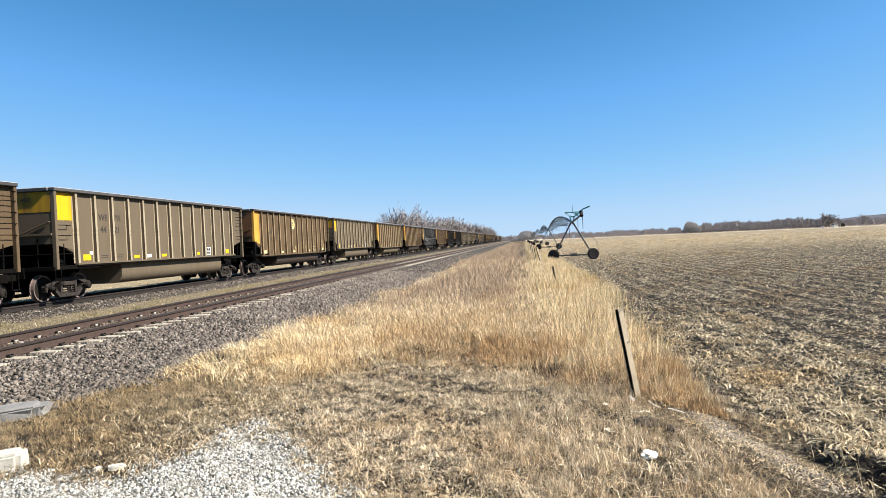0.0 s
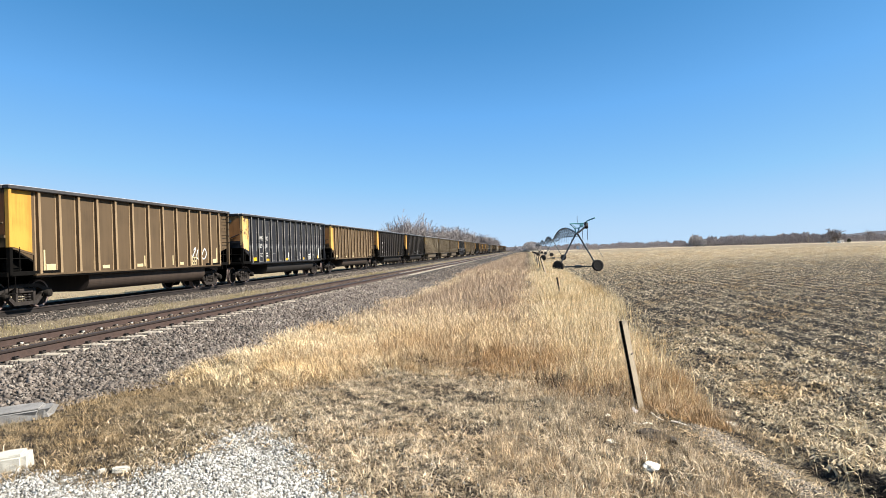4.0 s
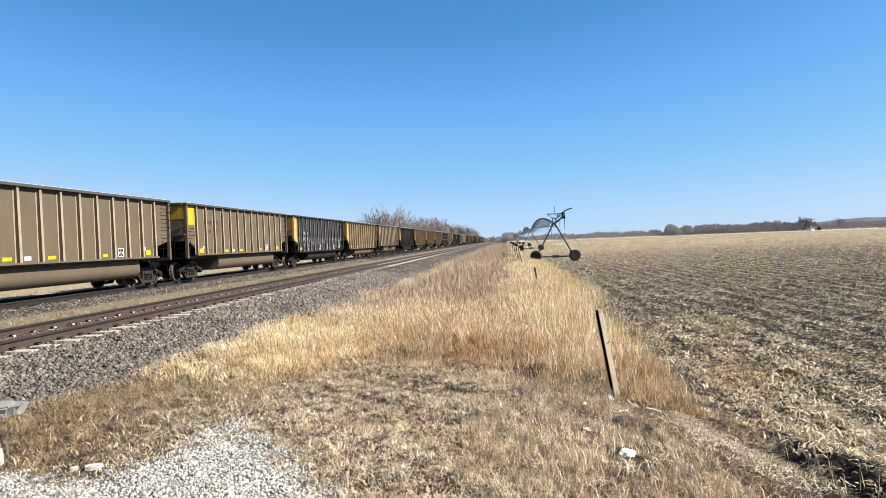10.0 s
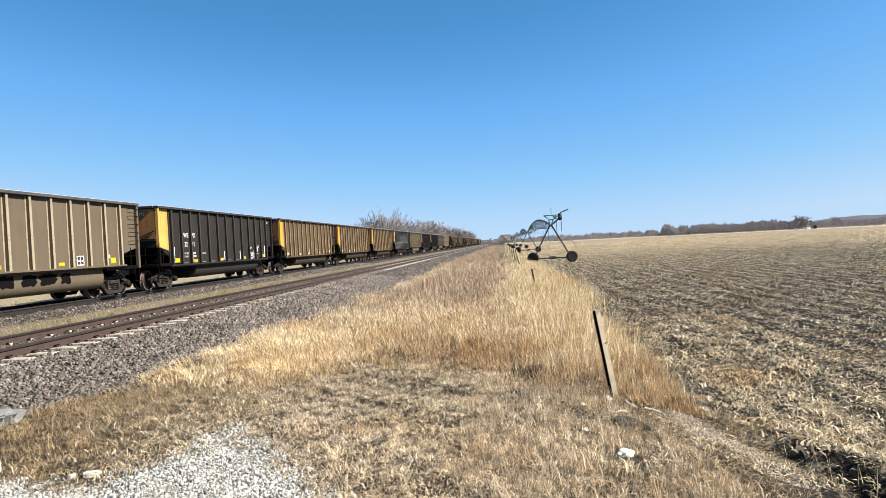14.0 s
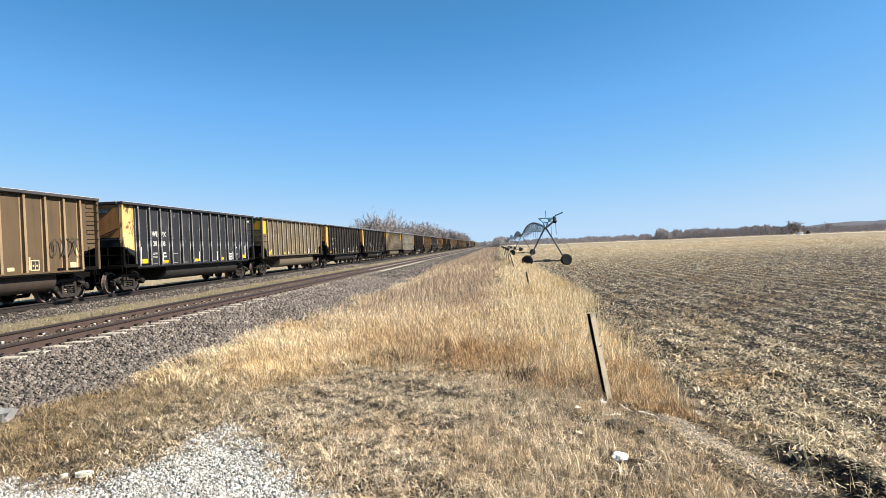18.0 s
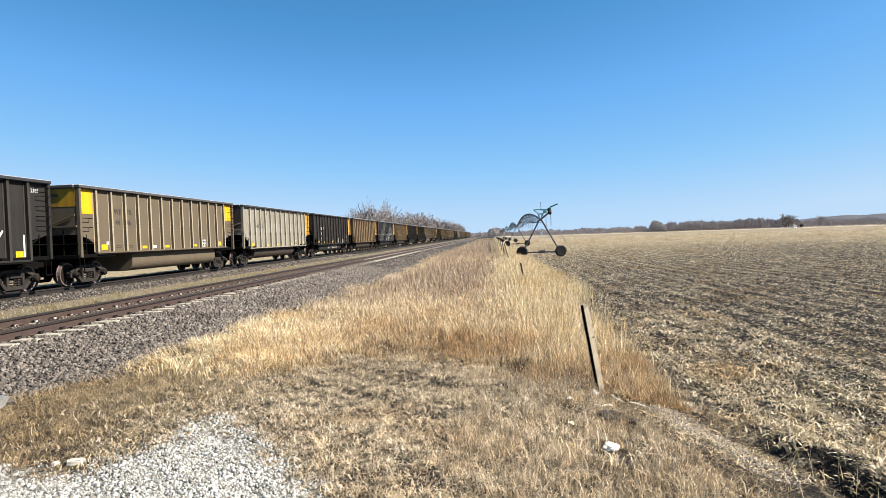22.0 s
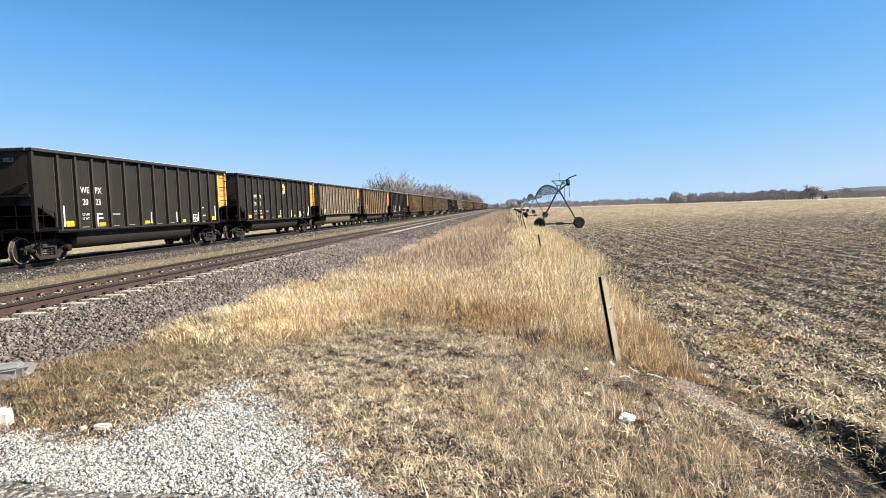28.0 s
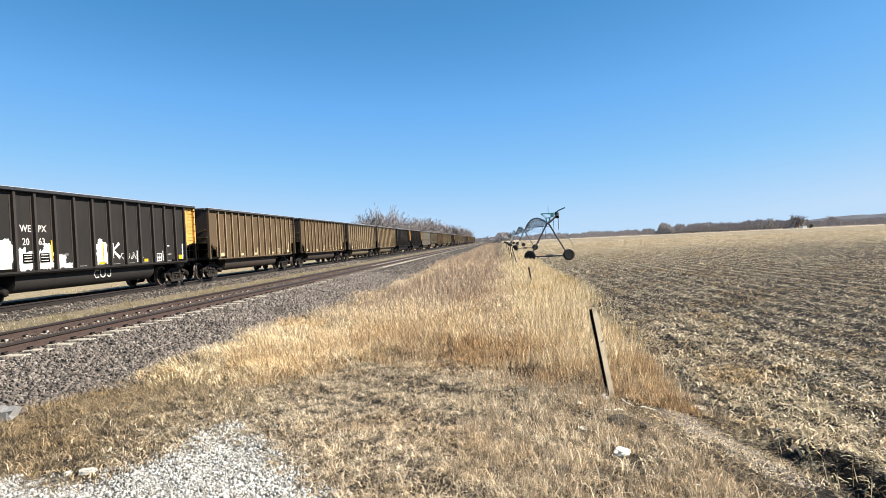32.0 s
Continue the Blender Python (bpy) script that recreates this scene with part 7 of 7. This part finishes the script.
# ---- trees ----
def bare_tree(seed, height, spread, levels, upright=0.5, thick=0.045):
    """A leafless tree: trunk and limbs in one mesh, fine twigs in another."""
    rnd = random.Random(seed)
    wood, twig = bmesh.new(), bmesh.new()

    def grow(p, d, length, r, level):
        segs = 3 if level < 2 else 2
        for _ in range(segs):
            q = p + d * (length / segs)
            r2 = r * (0.82 if level < levels else 0.6)
            tube(wood if level < levels - 1 else twig, p, q, r, r2, 5 if level < 2 else 3, cap=False)
            p, r = q, r2
            d = (d + Vector((rnd.uniform(-1, 1), rnd.uniform(-1, 1), rnd.uniform(-0.3, 0.7) * upright)) * 0.22).normalized()
            if level < levels:
                for _ in range(2 if level < 2 else 1):
                    a = rnd.uniform(0, 6.283)
                    side = (d.orthogonal().normalized() * math.cos(a) + d.cross(d.orthogonal().normalized()) * math.sin(a))
                    nd = (d * (0.55 + 0.5 * upright) + side * rnd.uniform(0.5, 1.0) * spread + Vector((0, 0, 0.15 * upright))).normalized()
                    grow(p, nd, length * rnd.uniform(0.58, 0.84), max(thick, r * 0.62), level + 1)
        if level == levels:
            for _ in range(2):
                e = p + (d + Vector((rnd.uniform(-1, 1), rnd.uniform(-1, 1), rnd.uniform(-0.4, 1))) * 0.6).normalized() * length * 0.6
                tube(twig, p, e, max(r, thick * 0.8), thick * 0.4, 3, cap=False)

    stems = 1 if upright < 0.8 else 4
    for i in range(stems):
        a = rnd.uniform(0, 6.283)
        d = Vector((math.cos(a) * 0.28, math.sin(a) * 0.28, 1)).normalized() if stems > 1 else Vector((0, 0, 1))
        grow(Vector((0.3 * math.cos(a), 0.3 * math.sin(a), -0.3)) if stems > 1 else Vector((0, 0, -0.3)), d, height * 0.36, height * 0.024 / (stems ** 0.35), 0)
    k = height / max(v.co.z for v in twig.verts)
    for b in (wood, twig):
        for v in b.verts:
            v.co *= k
    return wood, twig


def tree_master(seed, height, spread, levels, upright, label, thick=0.045):
    t = thing("bare_tree", label, "tree", "bare trees")
    wood, twig = bare_tree(seed, height, spread, levels, upright, thick)
    part("trunk", wood, M["bark"], t)
    part("crown", twig, M["twig"], t)
    return t


def curve_x(x, y):
    """Both tracks bend away to the left beyond the straight."""
    return x - max(0.0, y - 450.0) ** 2 / 3000.0


def build_trees():
    masters = [tree_master(11, 10.0, 0.9, 4, 0.9, "leafless multi-stemmed tree beyond the train"), tree_master(5, 10.0, 1.0, 4, 1.0, "leafless grey tree beyond the train"),
               tree_master(23, 10.0, 1.1, 3, 0.85, "leafless spreading tree beyond the train", 0.09), tree_master(41, 10.0, 0.9, 3, 0.9, "leafless brushy tree beyond the train", 0.09)]
    used = [False] * 4
    rnd = random.Random(3)
    rows = [(-25.5, 116, 6.6), (-25.2, 123, 8.6), (-25.0, 130, 10.0), (-24.6, 138, 11.4), (-25.4, 145, 10.6), (-26.0, 153, 9.8), (-26.5, 162, 8.6), (-27, 172, 8.6), (-26.5, 186, 9.8), (-26, 200, 10.6)]
    y = 212.0
    while y < 620:
        rows.append((curve_x(-25.5, y) + rnd.uniform(-2.5, 1.5), y, rnd.uniform(9.6, 11.6)))
        y += rnd.uniform(11, 17)
    for i, (x, y, tall) in enumerate(rows):
        s = tall / 10.0
        k = 2 + rnd.randrange(2) if i > 9 else i % 2
        at = pose(x, y, -0.5, 0, 0, rnd.uniform(0, 360)) @ Matrix.Scale(s, 4)
        if used[k]:
            t = copy_thing(masters[k], at)
            t.scale = (s, s, s)
        else:
            masters[k].matrix_basis = at
            used[k] = True
    lone = tree_master(77, 8.6, 1.25, 4, 0.4, "lone leafless round-crowned tree by a farmhouse", 0.2)
    far = 480.0
    lone.matrix_basis = pose(far * math.sin(radians(24.0)), far * math.cos(radians(24.0)), -0.6) @ Matrix.Scale(1.15, 4)
    for az, d, s in ((26.3, 800, 1.35),):
        t = copy_thing(lone, pose(d * math.sin(radians(az)), d * math.cos(radians(az)), -0.6, 0, 0, az * 40))
        t.scale = (s, s, s)
        tagged(t, "leafless tree on a distant rise", "tree")


build_trees()


# ---- distance ----
def woods(name, az0, az1, d0, d1, count, h0, h1, material, label, seed, base=-0.6):
    """A band of bare woods: crowns of many short twigs at all heights."""
    r = np.random.default_rng(seed)
    deg = r.uniform(az0, az1, count)
    d = r.uniform(d0, d1, count)
    az = np.radians(deg)
    x, y = d * np.sin(az), d * np.cos(az)
    crown = np.zeros(count)
    for f, a in ((1.3, 0.30), (3.1, 0.26), (7.7, 0.22), (17.0, 0.22)):
        crown += a * np.abs(np.sin(deg * f + r.uniform(0, 6.3) + 1.5 * np.sin(deg * f * 0.37)))
    high = h0 + (h1 - h0) * np.clip(crown, 0, 1) * r.uniform(0.75, 1.0, count)
    high = high * (0.45 + 0.55 * np.sqrt(np.clip(np.minimum(deg - az0, az1 - deg) / 0.45, 0, 1)))
    u = r.random(count) ** 0.8
    place = np.column_stack([x, y, base + u * high * 0.9])
    size = high * r.uniform(0.10, 0.26, count) * (1.1 - 0.5 * u)
    me = blades(name, place, size, d * r.uniform(0.0003, 0.0008, count), r.uniform(0.0, 0.9, count), material, 0.2)
    return stuff(name, me, label, "woods")


woods("far_woods", 2.0, 13.6, 485, 540, 20000, 2.4, 6.2, M["farwood"], "low band of bare brown woods beyond the field", 1)
woods("far_thicket", 13.5, 14.9, 480, 500, 5200, 4.5, 10.5, M["palewood"], "bare grey thicket at the field's far edge", 2)
woods("far_hedge", 14.6, 25.0, 485, 530, 24000, 4.2, 9.0, M["farwood"], "bare brown hedge trees beyond the field", 3)
woods("far_hedge_end", 24.6, 38.0, 485, 530, 16000, 3.0, 6.4, M["farwood"], "bare brown hedge trees beyond the field", 4)
woods("horizon_trees", -0.4, 1.3, 560, 600, 5200, 6.5, 9.5, M["palewood"], "clump of bare trees at the far end of the field", 10)
woods("dark_cedars", 14.0, 19.0, 476, 480, 700, 0.6, 2.4, M["evergreen"], "dark low cedars at the field's far edge", 5)
woods("cedar_by_house", 24.75, 25.0, 478, 480, 260, 2.6, 4.2, M["evergreen"], "dark cedar beside a farmhouse", 6)
woods("track_end_woods", -2.3, 2.2, 640, 720, 6000, 3.2, 6.0, M["farwood"], "brown brush where the tracks bend away", 7)
woods("left_woods", -34.0, -2.0, 500, 620, 5000, 4.0, 9.0, M["farwood"], "bare woods far beyond the train", 8)


def ridge():
    """A long low wooded rise on the skyline."""
    az = np.radians(np.linspace(14, 44, 60))
    top = 2.0 + 15.5 * step(np.degrees(az), 15, 30) + 1.2 * lumps(np.degrees(az), 0 * az, 1.3)
    co, fc = [], []
    for d, k in ((1300, 0.0), (1420, 1.0), (1650, 0.0)):
        co += [(d * math.sin(a), d * math.cos(a), -1.0 + k * t) for a, t in zip(az, top)]
    n = len(az)
    for r in range(2):
        fc += [(r * n + i, r * n + i + 1, (r + 1) * n + i + 1, (r + 1) * n + i) for i in range(n - 1)]
    me = bpy.data.meshes.new("ridge")
    me.from_pydata(co, [], fc)
    me.materials.append(M["ridge"])
    tagged(new("distant_ridge", me), "long low wooded rise on the skyline", "hill", kind="structure")
    woods("ridge_woods", 16, 44, 1385, 1415, 7000, 1.5, 4.5, M["farwood"], "bare woods along the crest of a distant rise", 9, base=6.0)


def farmhouse():
    d, az = 478.0, radians(24.35)
    h = thing("farmhouse", "small white farmhouse with a grey roof beyond the field", "house", at=pose(d * math.sin(az), d * math.cos(az), -0.55, 0, 0, 20))
    part("wall", boxes((-1.3, 1.3, -1.2, 1.2, 0, 1.5)), M["whitebox"], h)
    part("roof", prism(bmesh.new(), [(-1.4, 1.46), (0, 2.4), (1.4, 1.46)], "x", -1.45, 1.45), M["roof"], h)
    for x in (-0.8, 0.8):
        part("window", boxes((x - 0.2, x + 0.2, -1.24, -1.2, 0.6, 1.2)), M["marks"], h)
    part("door", boxes((-0.25, 0.25, -1.24, -1.2, 0.0, 1.25)), M["oldwood"], h)
    az = radians(23.55)
    s = thing("shed", "small white shed near a farmhouse", "shed", at=pose(d * math.sin(az), d * math.cos(az), -0.55, 0, 0, 10))
    part("wall", boxes((-0.6, 0.6, -0.6, 0.6, 0, 0.9)), M["whitebox"], s)
    part("roof", prism(bmesh.new(), [(-0.66, 0.88), (0, 1.3), (0.66, 0.88)], "x", -0.66, 0.66), M["roof"], s)


def utility_pole(az, d):
    a = radians(az)
    p = thing("utility_pole", "wooden utility pole far across the field", "utility pole", at=pose(d * math.sin(a), d * math.cos(a), -0.6))
    part("pole", bars([((0, 0, 0), (0, 0, 8.0), 0.17)], 8), M["oldwood"], p)
    part("crossarm", boxes((-1.1, 1.1, -0.07, 0.07, 7.2, 7.4)), M["oldwood"], p)


def silos():
    for i, (az, r, h) in enumerate(((-0.98, 3.6, 9), (-1.25, 3.2, 6.5))):
        d, a = 1500.0, radians(az)
        s = thing("grain_silo", "pale grain silo on the far horizon", "silo", "grain silos", at=pose(d * math.sin(a), d * math.cos(a), -0.5))
        part("drum", lathe(bmesh.new(), [(0, r), (h, r)], "z", 18), M["silo"], s)
        part("cone_roof", lathe(bmesh.new(), [(h, r * 1.04), (h + r * 0.5, 0.1)], "z", 18), M["galv"], s)


ridge()
farmhouse()
utility_pole(22.2, 478)
utility_pole(17.0, 900)
silos()


motions()
